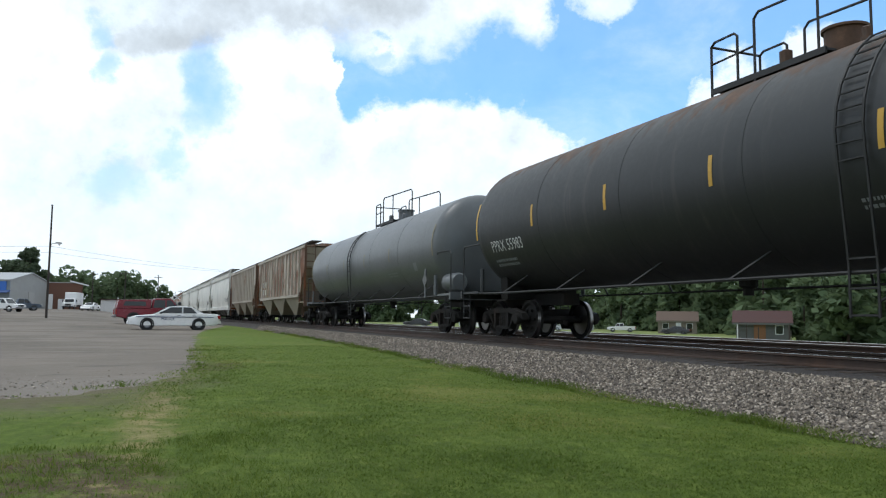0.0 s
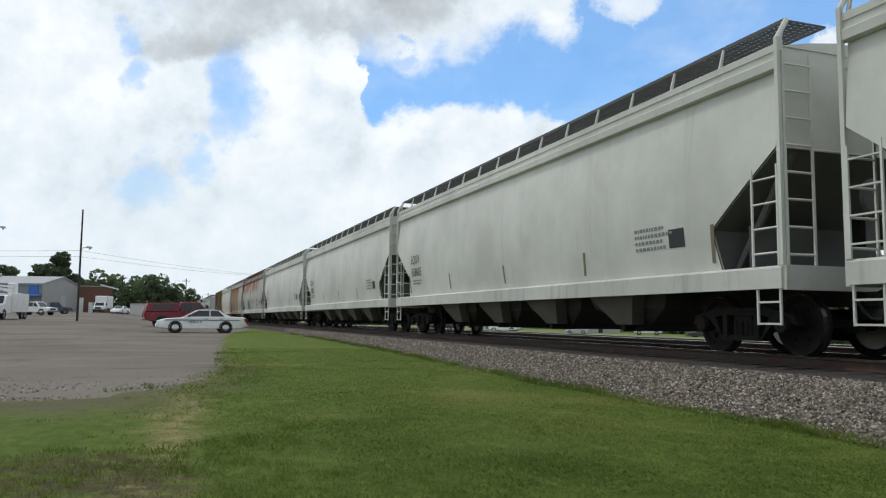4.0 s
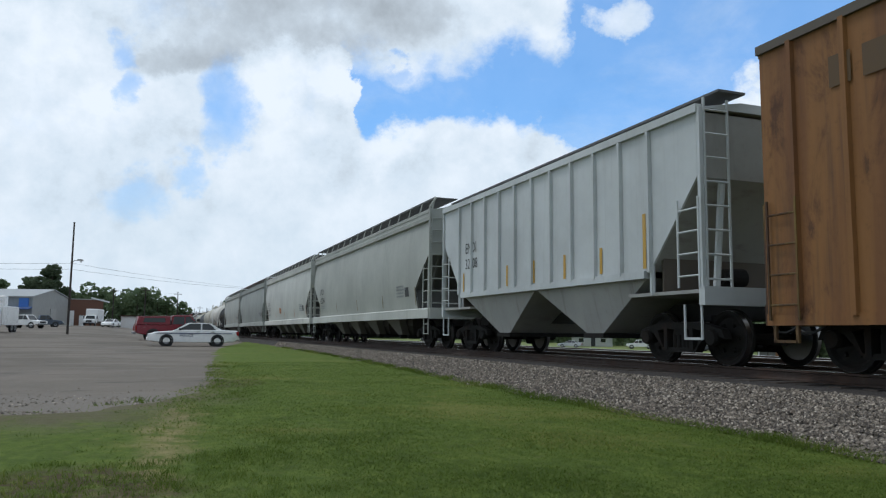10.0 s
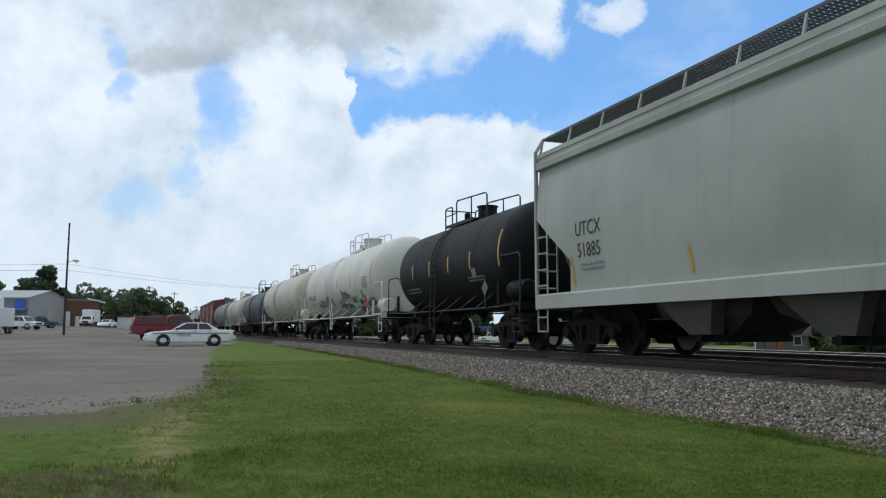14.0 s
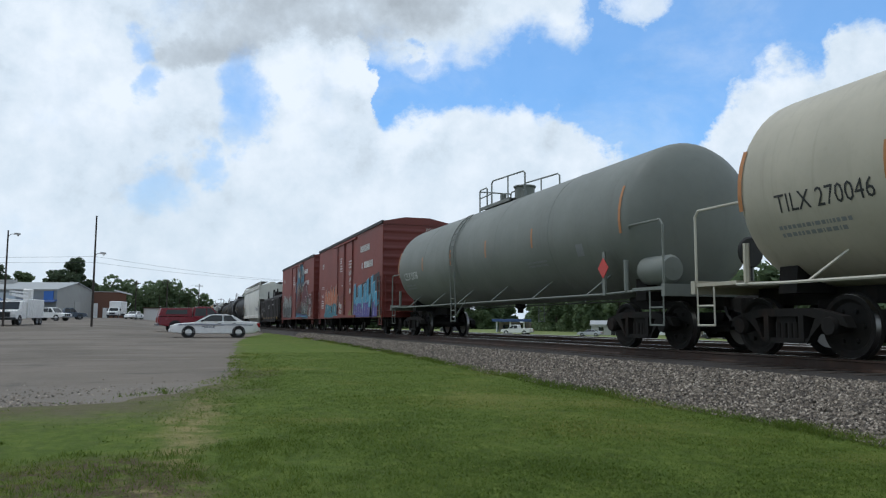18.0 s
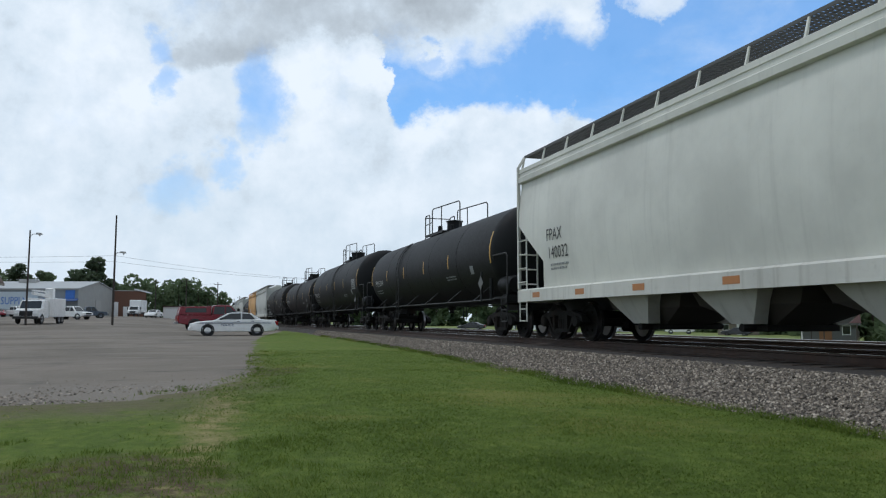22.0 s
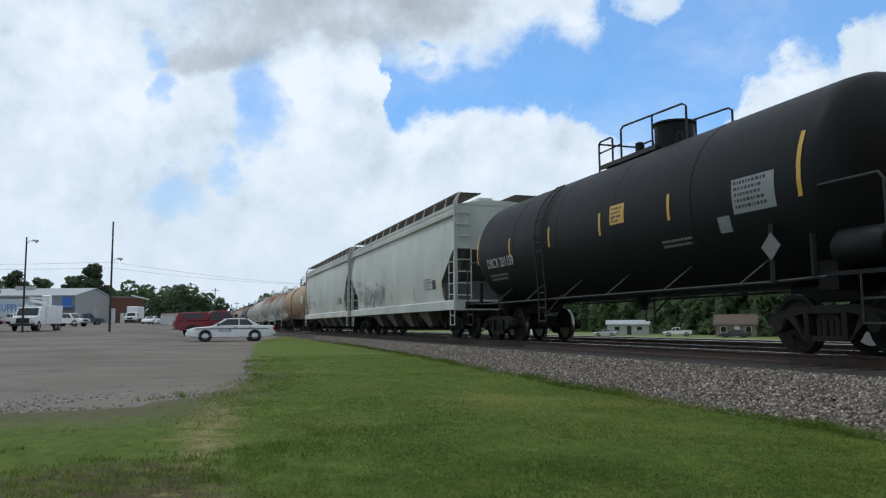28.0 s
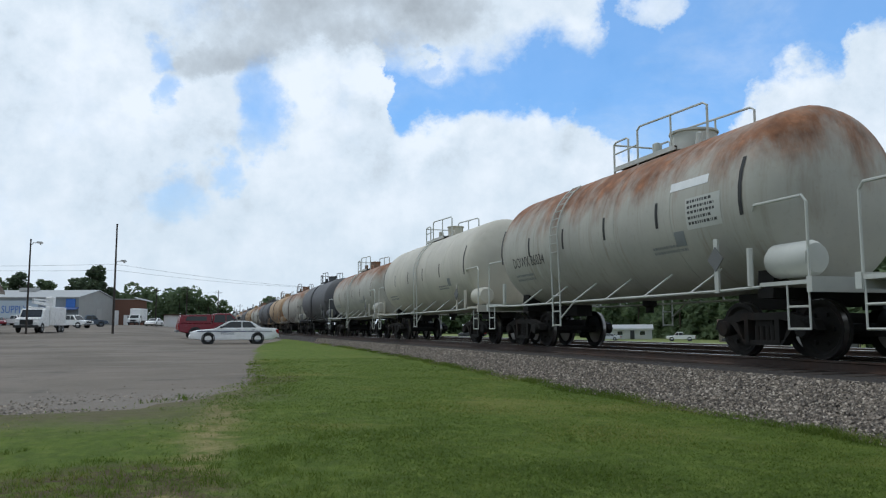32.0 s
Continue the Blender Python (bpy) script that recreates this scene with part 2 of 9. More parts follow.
class Geo:
    """Gathers verts and faces of one mesh."""

    def __init__(self):
        self.v, self.f = [], []

    def add(self, verts, faces):
        k = len(self.v)
        self.v += [tuple(p) for p in verts]
        self.f += [tuple(i + k for i in q) for q in faces]
        return self

    def box(self, x0, x1, y0, y1, z0, z1):
        return self.add([(x0, y0, z0), (x1, y0, z0), (x1, y1, z0), (x0, y1, z0), (x0, y0, z1), (x1, y0, z1), (x1, y1, z1), (x0, y1, z1)],
                        [(0, 3, 2, 1), (4, 5, 6, 7), (0, 1, 5, 4), (1, 2, 6, 5), (2, 3, 7, 6), (3, 0, 4, 7)])

    def bevel_box(self, x0, x1, y0, y1, z0, z1, b):
        """A box with its upright edges and its top rim chamfered."""
        def ring(i, z):
            return [(x0 + i + b, y0 + i, z), (x1 - i - b, y0 + i, z), (x1 - i, y0 + i + b, z), (x1 - i, y1 - i - b, z),
                    (x1 - i - b, y1 - i, z), (x0 + i + b, y1 - i, z), (x0 + i, y1 - i - b, z), (x0 + i, y0 + i + b, z)]
        return self.loft([ring(0, z0), ring(0, z1 - b), ring(b, z1)])

    def loft(self, rings, caps=True, closed=True):
        n = len(rings[0])
        fs = []
        for r in range(len(rings) - 1):
            for i in range(n if closed else n - 1):
                j = (i + 1) % n
                fs.append((r * n + i, r * n + j, (r + 1) * n + j, (r + 1) * n + i))
        if caps:
            fs.append(tuple(range(n))[::-1])
            fs.append(tuple((len(rings) - 1) * n + i for i in range(n)))
        return self.add([p for r in rings for p in r], fs)

    def tube(self, a, b, r, n=6, r2=None):
        a, b = Vector(a), Vector(b)
        d = (b - a).normalized()
        s = d.cross(Vector((0, 0, 1)) if abs(d.z) < 0.9 else Vector((1, 0, 0))).normalized()
        u = s.cross(d)
        ring = lambda c, q: [c + s * q * math.cos(2 * math.pi * i / n) + u * q * math.sin(2 * math.pi * i / n) for i in range(n)]
        return self.loft([ring(a, r), ring(b, r if r2 is None else r2)])

    def path(self, pts, r, n=6):
        """A bent round bar through points, as one swept tube."""
        pts = [Vector(q) for q in pts]
        rings, ref = [], None
        for i, c in enumerate(pts):
            d = (pts[min(i + 1, len(pts) - 1)] - pts[max(i - 1, 0)]).normalized()
            if ref is None:
                ref = Vector((0, 0, 1)) if abs(d.z) < 0.8 else Vector((1, 0, 0))
            s = d.cross(ref)
            s = s.normalized() if s.length > 1e-4 else d.orthogonal().normalized()
            u = s.cross(d)
            ref = u
            rings.append([c + s * r * math.cos(2 * math.pi * k / n) + u * r * math.sin(2 * math.pi * k / n) for k in range(n)])
        return self.loft(rings)

    def prism_y(self, prof, y0, y1):
        return self.loft([[(x, y0, z) for x, z in prof], [(x, y1, z) for x, z in prof]])

    def prism_x(self, prof, x0, x1):
        return self.loft([[(x0, y, z) for y, z in prof], [(x1, y, z) for y, z in prof]])

    def prism_z(self, prof, z0, z1):
        return self.loft([[(x, y, z0) for x, y in prof], [(x, y, z1) for x, y in prof]])

    def lathe_y(self, prof, cx, cz, n=32):
        """prof: (y, radius) along a level axis."""
        return self.loft([[(cx + r * math.sin(2 * math.pi * i / n), y, cz + r * math.cos(2 * math.pi * i / n)) for i in range(n)] for y, r in prof])

    def lathe_z(self, prof, cx, cy, n=16):
        return self.loft([[(cx + r * math.cos(2 * math.pi * i / n), cy + r * math.sin(2 * math.pi * i / n), z) for i in range(n)] for r, z in prof])

    def lathe_x(self, prof, cy, cz, n=20):
        return self.loft([[(x, cy + r * math.cos(2 * math.pi * i / n), cz + r * math.sin(2 * math.pi * i / n)) for i in range(n)] for x, r in prof])

    def mesh(self, name, mat, smooth=0.0):
        me = bpy.data.meshes.new(name)
        me.from_pydata(self.v, [], self.f)
        bm = bmesh.new()
        bm.from_mesh(me)
        bmesh.ops.recalc_face_normals(bm, faces=bm.faces)
        bm.to_mesh(me)
        bm.free()
        if smooth:
            me.shade_smooth()
            me.set_sharp_from_angle(angle=radians(smooth))
        me.materials.append(mat)
        return me


def part(name, geo, mat, parent, label="", smooth=0.0):
    """One mesh object under a thing or a part; geo is a Geo or a ready mesh."""
    me = geo.mesh(name, mat, smooth) if isinstance(geo, Geo) else geo
    ob = new(name, me)
    ob.parent = parent
    if label:
        ob["label"] = label
    return ob


def thing(name, m, label, category, group="", kind=""):
    ob = new(name)
    ob.empty_display_size = 0.3
    ob.matrix_basis = m
    return tagged(ob, label, category, group, kind)


# ---------------------------------------------------------------- lettering and marks on the cars' sides
FONT_MESH = {}


def letters(text):
    """Flat outlines of a text in the built-in font, one unit high, starting at the origin."""
    if text not in FONT_MESH:
        cu = bpy.data.curves.new("lettering", "FONT")
        cu.body, cu.size, cu.resolution_u = text, 1.4, 2
        ob = new("lettering", cu)
        me = bpy.data.meshes.new_from_object(ob.evaluated_get(bpy.context.evaluated_depsgraph_get()))
        FONT_MESH[text] = ([(v.co.x, v.co.y) for v in me.vertices], [tuple(p.vertices) for p in me.polygons])
        bpy.data.objects.remove(ob)
        bpy.data.curves.remove(cu)
        bpy.data.meshes.remove(me)
    return FONT_MESH[text]


def decal(car, name, flat, faces, mat, y0, z0, off, label="", slope=0.0):
    """A thin painted mark on the side that faces the lawn; u runs with reading, towards -y."""
    surf = car["_surf"]
    g = Geo()
    g.add([(surf(z0 + w) - off - slope * i, y0 - u, z0 + w) for i, (u, w) in enumerate(flat)], faces)
    me = bpy.data.meshes.new(name)
    me.from_pydata(g.v, [], g.f)
    me.materials.append(mat)
    ob = new(name, me)
    ob.parent = car["ob"]
    if label:
        ob["label"] = label
    return ob


def lettering(car, text, y0, z0, h, mat, squeeze=0.85):
    vs, fs = letters(text)
    return decal(car, "reporting_mark", [(x * h * squeeze, y * h) for x, y in vs], fs, mat, y0, z0, 0.008)


def cell(u0, u1, w0, w1, rows=3):
    vs = [(u, w0 + (w1 - w0) * i / rows) for i in range(rows + 1) for u in (u0, u1)]
    return vs, [(2 * i, 2 * i + 1, 2 * i + 3, 2 * i + 2) for i in range(rows)]


def mark(car, name, y0, z0, wide, tall, mat, lean=0.0, label="", off=0.007):
    vs, fs = cell(0, wide, 0, tall, 4)
    return decal(car, name, [(u + lean * w, w) for u, w in vs], fs, mat, y0, z0, off, label)


def small_print(car, y0, z0, lines, wide, h, mat, seed=0):
    """Print too small to read: rows of short bars."""
    rnd = random.Random(seed)
    vs, fs = [], []
    for k in range(lines):
        u = 0.0
        while u < wide * rnd.uniform(0.7, 1.0):
            w = rnd.uniform(0.4, 1.6) * h
            a, b = cell(u, u + w, -k * h * 1.9, -k * h * 1.9 + h, 1)
            fs += [tuple(i + len(vs) for i in q) for q in b]
            vs += a
            u += w + h * 0.5
    return tagged(decal(car, "small_print", vs, fs, mat, y0, z0, 0.007), kind="stuff")


def ribbon(pts, r):
    """A flat stroke through points of the side."""
    vs, fs = [], []
    for i, p in enumerate(pts):
        a, b = pts[max(0, i - 1)], pts[min(len(pts) - 1, i + 1)]
        dx, dy = b[0] - a[0], b[1] - a[1]
        n = math.hypot(dx, dy) or 1
        vs += [(p[0] - dy / n * r, p[1] + dx / n * r), (p[0] + dy / n * r, p[1] - dx / n * r)]
    for i in range(len(pts) - 1):
        fs.append((2 * i, 2 * i + 1, 2 * i + 3, 2 * i + 2))
    return vs, fs


GLYPHS = [
    [[(0.0, 0.2), (0.3, 1.0), (0.45, 0.1), (0.7, 0.9)]],
    [[(0.0, 0.7), (0.3, 0.95), (0.6, 0.6), (0.25, 0.1), (0.9, 0.35)]],
    [[(0.1, 0.0), (0.35, 0.8), (0.8, 1.05)], [(0.5, 0.0), (0.75, 0.6), (1.05, 0.3)]],
    [[(0.9, 1.0), (0.5, 0.55), (0.1, 0.75), (0.35, 0.2), (0.8, 0.0), (1.1, 0.45)]],
    [[(0.0, 1.0), (0.2, 0.3), (0.55, 0.0), (0.75, 0.7), (0.5, 1.0), (0.3, 0.6)]],
    [[(0.0, 0.1), (0.5, 0.35), (0.2, 0.9), (0.95, 0.75), (0.6, 0.05)]],
    [[(0.2, 1.1), (0.3, 0.0)], [(0.6, 0.9), (0.55, -0.1), (1.0, 0.2)]],
    [[(0.05, 0.5), (0.4, 1.05), (0.6, 0.3), (0.3, 0.0), (0.8, 0.1), (1.0, 0.8)]],
]


def bend(pts, n):
    """Rounds a chain of points a little, n steps to each leg."""
    out = []
    for i in range(len(pts) - 1):
        p0, p1, p2, p3 = pts[max(i - 1, 0)], pts[i], pts[i + 1], pts[min(i + 2, len(pts) - 1)]
        for k in range(n):
            q = k / n
            out.append(tuple(p1[j] + (p2[j] - p1[j]) * q + 0.22 * (q - q * q) * ((p2[j] - p0[j]) * (1 - q) - (p3[j] - p1[j]) * q) for j in (0, 1)))
    return out + [pts[-1]]


def scrawl(car, y0, z0, wide, tall, mat, seed, strokes=6, r=0.03):
    """A sprayed tag: leaning strokes and loops that spell nothing."""
    rnd = random.Random(seed)
    step = wide / strokes
    for k in range(strokes):
        sx, sy = step * rnd.uniform(0.95, 1.3), tall * rnd.uniform(0.6, 1.0)
        ox, oy, lean = step * k, tall * rnd.uniform(-0.08, 0.25), rnd.uniform(0.1, 0.45)
        vs, fs = [], []
        for st in rnd.choice(GLYPHS):
            a, b = ribbon(bend([(ox + (p[0] + lean * p[1]) * sx, oy + p[1] * sy) for p in st], 4), r * rnd.uniform(0.45, 0.8))
            fs += [tuple(i + len(vs) for i in q) for q in b]
            vs += a
        decal(car, "graffiti", vs, fs, mat, y0, z0, 0.008 + 0.0007 * k, slope=0.00005)


# ---------------------------------------------------------------- running gear, shared by all cars
M_ENDSTEEL = plain("grey_brake_steel", (0.12, 0.12, 0.115), 0.6)
WHEEL_R = 0.457


def make_wheelset_mesh():
    g = Geo()
    g.tube((-0.98, 0, 0), (0.98, 0, 0), 0.085, 10)
    for s in (-1, 1):
        x = s * 0.716
        prof = [(x + s * -0.02, 0.10), (x - s * 0.02, 0.36), (x - s * 0.075, 0.40), (x - s * 0.075, WHEEL_R + 0.028), (x - s * 0.035, WHEEL_R + 0.02),
                (x - s * 0.02, WHEEL_R), (x + s * 0.07, WHEEL_R - 0.006), (x + s * 0.07, 0.39), (x + s * 0.02, 0.34), (x + s * 0.05, 0.10)]
        g.lathe_x(prof, 0, 0, 28)
        for k in range(6):
            a = k * math.pi / 3
            g.lathe_x([(x + s * 0.035, 0.035), (x + s * 0.075, 0.035)], 0.24 * math.cos(a), 0.24 * math.sin(a), 8)
    dull = len(g.f)
    for s in (-1, 1):
        x = s * 0.716
        g.lathe_x([(x - s * 0.03, WHEEL_R + 0.004), (x + s * 0.062, WHEEL_R - 0.002), (x + s * 0.062, WHEEL_R - 0.03), (x - s * 0.03, WHEEL_R - 0.03)], 0, 0, 28)
    me = g.mesh("wheelset", M_RUN, 35)
    me.materials.append(M_TREAD)
    for i, q in enumerate(me.polygons):
        q.material_index = 1 if i >= dull else 0
    return me


def make_sideframe_mesh(s):
    """Cast side frame with its two windows, journal boxes and spring nest; s: side."""
    g = Geo()
    x0, x1 = s * 0.93, s * 1.09
    ax = 0.89
    top = [(-ax - 0.28, 0.44), (-ax - 0.2, 0.60), (-0.55, 0.72), (0.55, 0.72), (ax + 0.2, 0.60), (ax + 0.28, 0.44), (ax + 0.05, 0.50), (0.45, 0.60), (-0.45, 0.60), (-ax - 0.05, 0.50)]
    g.prism_x(top, x0, x1)
    g.prism_x([(-0.42, 0.20), (0.42, 0.20), (0.5, 0.28), (-0.5, 0.28)], x0, x1)
    for e in (-1, 1):
        g.prism_x([(e * 0.42, 0.20), (e * 0.50, 0.30), (e * (ax - 0.12), 0.56), (e * (ax - 0.30), 0.56)], x0, x1)
        g.prism_x([(e * 0.30, 0.24), (e * 0.40, 0.24), (e * 0.40, 0.62), (e * 0.30, 0.62)], x0 - s * 0.01, x1 + s * 0.02)
        g.lathe_x([(x0 - s * 0.02, 0.10), (x1 + s * 0.02, 0.14), (x1 + s * 0.07, 0.12), (x1 + s * 0.07, 0.05)], e * ax, 0.457, 12)
        for k in (-1, 1):
            g.lathe_z([(0.055, 0.28), (0.055, 0.52)], (x0 + x1) / 2, e * 0.12 + k * 0.055, 8)
    return g.mesh("side_frame", M_RUN, 30)


def make_bolster_mesh():
    g = Geo()
    g.prism_x([(-0.2, 0.50), (0.2, 0.50), (0.17, 0.72), (-0.17, 0.72)], -1.05, 1.05)
    g.lathe_z([(0.30, 0.70), (0.30, 0.86)], 0, 0, 14)
    g.box(-0.06, 0.06, -1.3, 1.3, 0.34, 0.42)
    for e in (-1, 1):
        g.box(-0.8, 0.8, e * 0.40 - 0.05, e * 0.40 + 0.05, 0.34, 0.44)
    return g.mesh("bogie", M_RUN, 30)


ME_WHEEL, ME_BOLSTER = make_wheelset_mesh(), make_bolster_mesh()
ME_FRAME = [make_sideframe_mesh(-1), make_sideframe_mesh(1)]
WHEEL_KEYED = []
SPUN = []


def bogie(car_ob, y):
    b = new("bogie", ME_BOLSTER)
    b.parent = car_ob
    b.location = (0, y, 0)
    for me in ME_FRAME:
        part("side_frame", me, None, b)
    for i, e in enumerate((-1, 1)):
        if len(WHEEL_KEYED) < 2:
            w = new("wheelset", ME_WHEEL)
            w.location = (0, e * 0.89, WHEEL_R)
            WHEEL_KEYED.append(w)
        else:
            w = new("wheelset", ME_WHEEL)
            SPUN.append((w, i))
            w.location = (0, e * 0.89, WHEEL_R)
        w.parent = b
    return b


def coupler(car_ob, y_end, y_face):
    g = Geo()
    s = 1 if y_face > 0 else -1
    g.box(-0.10, 0.10, min(y_end - s * 0.5, y_face - s * 0.12), max(y_end - s * 0.5, y_face - s * 0.12), 0.74, 0.95)
    g.bevel_box(-0.16, 0.16, min(y_face - s * 0.30, y_face - s * 0.01), max(y_face - s * 0.30, y_face - s * 0.01), 0.70, 1.0, 0.05)
    part("coupler", g, M_RUN, car_ob)
    h = Geo()
    pts = [(-0.22, y_end, 0.80)] + [(-0.22 - 0.05 * math.sin(q * 3.1), y_end + s * (abs(y_face - y_end)) * q, 0.80 - 0.26 * math.sin(q * 2.4)) for q in (0.25, 0.5, 0.75, 1.0)]
    h.path(pts, 0.025, 5)
    part("brake_hose", h, M_STEEL, car_ob)


def ladder(car_ob, x, ya, yb, z0, z1, rungs, mat, r=0.020, name="ladder"):
    """Stiles at ya and yb in the plane x, with level rungs between them."""
    g = Geo()
    g.box(x - 0.014, x + 0.014, ya - 0.016, ya + 0.016, z0, z1)
    g.box(x - 0.014, x + 0.014, yb - 0.016, yb + 0.016, z0, z1)
    zs = [z0 + (z1 - z0) * (k + 0.5) / rungs for k in range(rungs)]
    if x > 0:
        for z in zs:
            g.tube((x, ya, z), (x, yb, z), r * 0.8, 5)
    lad = part(name, g, mat, car_ob)
    if x < 0:
        for z in zs:
            part("rung", Geo().tube((x, ya, z), (x, yb, z), r * 0.8, 5), mat, lad)
    return lad


def end_ladder(car_ob, y, xa, xb, z0, z1, rungs, mat, r=0.02):
    g = Geo()
    for x in (xa, xb):
        g.box(x - 0.018, x + 0.018, y - 0.015, y + 0.015, z0, z1)
    zs = [z0 + (z1 - z0) * (k + 0.5) / rungs for k in range(rungs)]
    if y > 0:
        for z in zs:
            g.tube((xa, y, z), (xb, y, z), r, 5)
    lad = part("ladder", g, mat, car_ob)
    if y < 0:
        for z in zs:
            part("rung", Geo().tube((xa, y, z), (xb, y, z), r, 5), mat, lad)


# ---------------------------------------------------------------- tank cars


def tank_car(L, label, mat, R=1.52, zc=2.55, marks=(), mark_mat=None, rail_mat=None, tank_end=1.1, dome=(0.30, 0.42), plat=1.25,
             ladder_at=None, fit_mat=None, placard=None, shift=0.0, rail_h=1.0):
    ob = thing("tank_car", Matrix(), label, "tank car", "cars of the freight train")
    mark_mat, rail_mat = mark_mat or M_YELLOW, rail_mat or M_STEEL
    fit_mat = fit_mat or mat
    h = L / 2 - tank_end
    hd = 0.62
    prof = [(-h, 0.02)] + [(-h + hd * (1 - math.cos(a)), R * math.sin(a)) for a in (0.25, 0.5, 0.75, 1.0, 1.25, 1.45)]
    prof += [(-h + hd + 0.1, R)] + [(-h + hd + (2 * h - 2 * hd) * k / 8, R + (0.004 if k % 2 else 0)) for k in range(1, 8)]
    prof += [(h - hd - 0.1, R)] + [(h - hd * (1 - math.cos(a)), R * math.sin(a)) for a in (1.45, 1.25, 1.0, 0.75, 0.5, 0.25)] + [(h, 0.02)]
    part("tank_shell", Geo().lathe_y(prof, 0, zc, 48), mat, ob, smooth=40)
    car = {"ob": ob, "_surf": lambda z: -math.sqrt(max(R * R - (z - zc) ** 2, 0.01))}
    # weld rings
    for k in range(1, 5):
        y = -h + hd + (2 * h - 2 * hd) * k / 5
        part("weld_ring", Geo().lathe_y([(y - 0.02, R + 0.001), (y - 0.015, R + 0.008), (y + 0.015, R + 0.008), (y + 0.02, R + 0.001)], 0, zc, 48), mat, ob, smooth=40)
    yb = L / 2 - 1.95
    for s in (-1, 1):
        bogie(ob, s * yb)
        # stub sill, saddle, end platform
        g = Geo().box(-0.22, 0.22, min(s * (yb - 1.6), s * (L / 2 - 0.45)), max(s * (yb - 1.6), s * (L / 2 - 0.45)), 0.80, 1.08)
        part("stub_sill", g, M_RUN, ob)
        a = math.asin(0.62)
        sad = [(R * math.sin(q) * 1.004, zc - R * math.cos(q) * 1.004) for q in (-a, -a / 2, 0, a / 2, a)]
        g = Geo().prism_y([(-1.0, 0.95), (1.0, 0.95)] + sad[::-1], s * yb - 0.18, s * yb + 0.18)
        part("saddle", g, M_RUN, ob)
        e0, e1 = sorted((s * (h - 0.35), s * (L / 2 - 0.42)))
        part("end_platform", Geo().box(-1.52, 1.52, e0, e1, 1.10, 1.16), fit_mat, ob)
        part("end_beam", Geo().box(-1.55, 1.55, s * (L / 2 - 0.42) - 0.05, s * (L / 2 - 0.42) + 0.05, 0.98, 1.2), fit_mat, ob)
        # hoop rails at the corners
        for x in (-1.5, 1.5):
            ya, yc = s * (h - 0.62), s * (L / 2 - 0.46)
            g = Geo().path([(x, yc, 1.15), (x, yc, 2.28), (x, yc - s * 0.08, 2.38), (x, ya + s * 0.2, 2.38)], 0.022)
            g.path([(x, ya + s * 0.2, 2.38), (x * 0.97, ya + s * 0.1, 2.30)], 0.022)
            part("corner_rail", g, rail_mat, ob)
            part("post", Geo().tube((x, ya + s * 0.05, 1.12), (x, ya + s * 0.05, 1.72), 0.05, 6), fit_mat, ob)
            g = Geo()
            for k in (0, 1):
                g.tube((x, yc - s * (0.02 + 0.42 * k), 1.1), (x, yc - s * (0.02 + 0.42 * k), 0.45), 0.016, 5)
            g.tube((x, yc - s * 0.02, 0.46), (x, yc - s * 0.44, 0.46), 0.018, 5).tube((x, yc - s * 0.02, 0.78), (x, yc - s * 0.44, 0.78), 0.018, 5)
            part("sill_step", g, rail_mat, ob)
        coupler(ob, s * (L / 2 - 0.42), s * L / 2)
    # hand brake and brake reservoir at the leading end
    yl = -(L / 2 - 0.42)
    part("brake_reservoir", Geo().lathe_y([(yl + 0.25, 0.02), (yl + 0.28, 0.22), (yl + 0.36, 0.27), (yl + 1.05, 0.27), (yl + 1.13, 0.22), (yl + 1.16, 0.02)], -1.12, 1.50, 16), fit_mat, ob, smooth=40)
    g = Geo().lathe_y([(yl + 0.14, 0.27), (yl + 0.17, 0.30), (yl + 0.20, 0.27)], 0.55, 1.85, 16)
    part("brake_wheel", g, M_STEEL, ob)
    for x in (-1, 1):
        yp = -(h - 1.35)
        part("placard_bracket", Geo().box(x * 1.52 - 0.02, x * 1.52 + 0.02, yp - 0.05, yp + 0.05, 1.05, 1.95), fit_mat, ob)
        part("hazard_placard", Geo().prism_x([(yp, 1.40), (yp + 0.20, 1.61), (yp, 1.82), (yp - 0.20, 1.61)], x * 1.545 - 0.008, x * 1.545 + 0.008), placard or M_ENDSTEEL, ob, "diamond hazard placard")
    part("brake_stand", Geo().box(0.49, 0.61, yl + 0.2, yl + 0.26, 1.16, 2.0), M_STEEL, ob)
    # side rail with its slanted stays
    for x in (-1, 1):
        r0 = yb + 0.3
        part("side_rail", Geo().path([(x * 1.5, -r0 - 0.2, 1.10), (x * 1.5, -r0 + 0.8, 1.08), (x * 1.5, r0 - 0.8, 1.08), (x * 1.5, r0 + 0.2, 1.10)], 0.026), rail_mat, ob)
        for k in range(6):
            y = -r0 + 1.4 + (2 * r0 - 2.8) * k / 5
            zz = 1.5
            xs = x * math.sqrt(R * R - (zz - zc) ** 2)
            part("stay", Geo().tube((x * 1.5, y + 0.18, 1.08), (xs * 0.995, y - 0.14, zz), 0.022, 5), rail_mat, ob)
    # top platform with its railing, dome and valves
    zt = zc + R
    pf = plat + 0.75
    reach = plat * (2.0 if rail_h > 0.9 else 1.15)
    pl = new("top_platform", Geo().box(-0.55, 0.55, -plat * 0.3, pf, zt - 0.01, zt + 0.025).mesh("top_platform", M_GRATE if rail_mat is not M_STEEL else M_STEEL))
    pl.parent = ob
    pl.location.y = shift
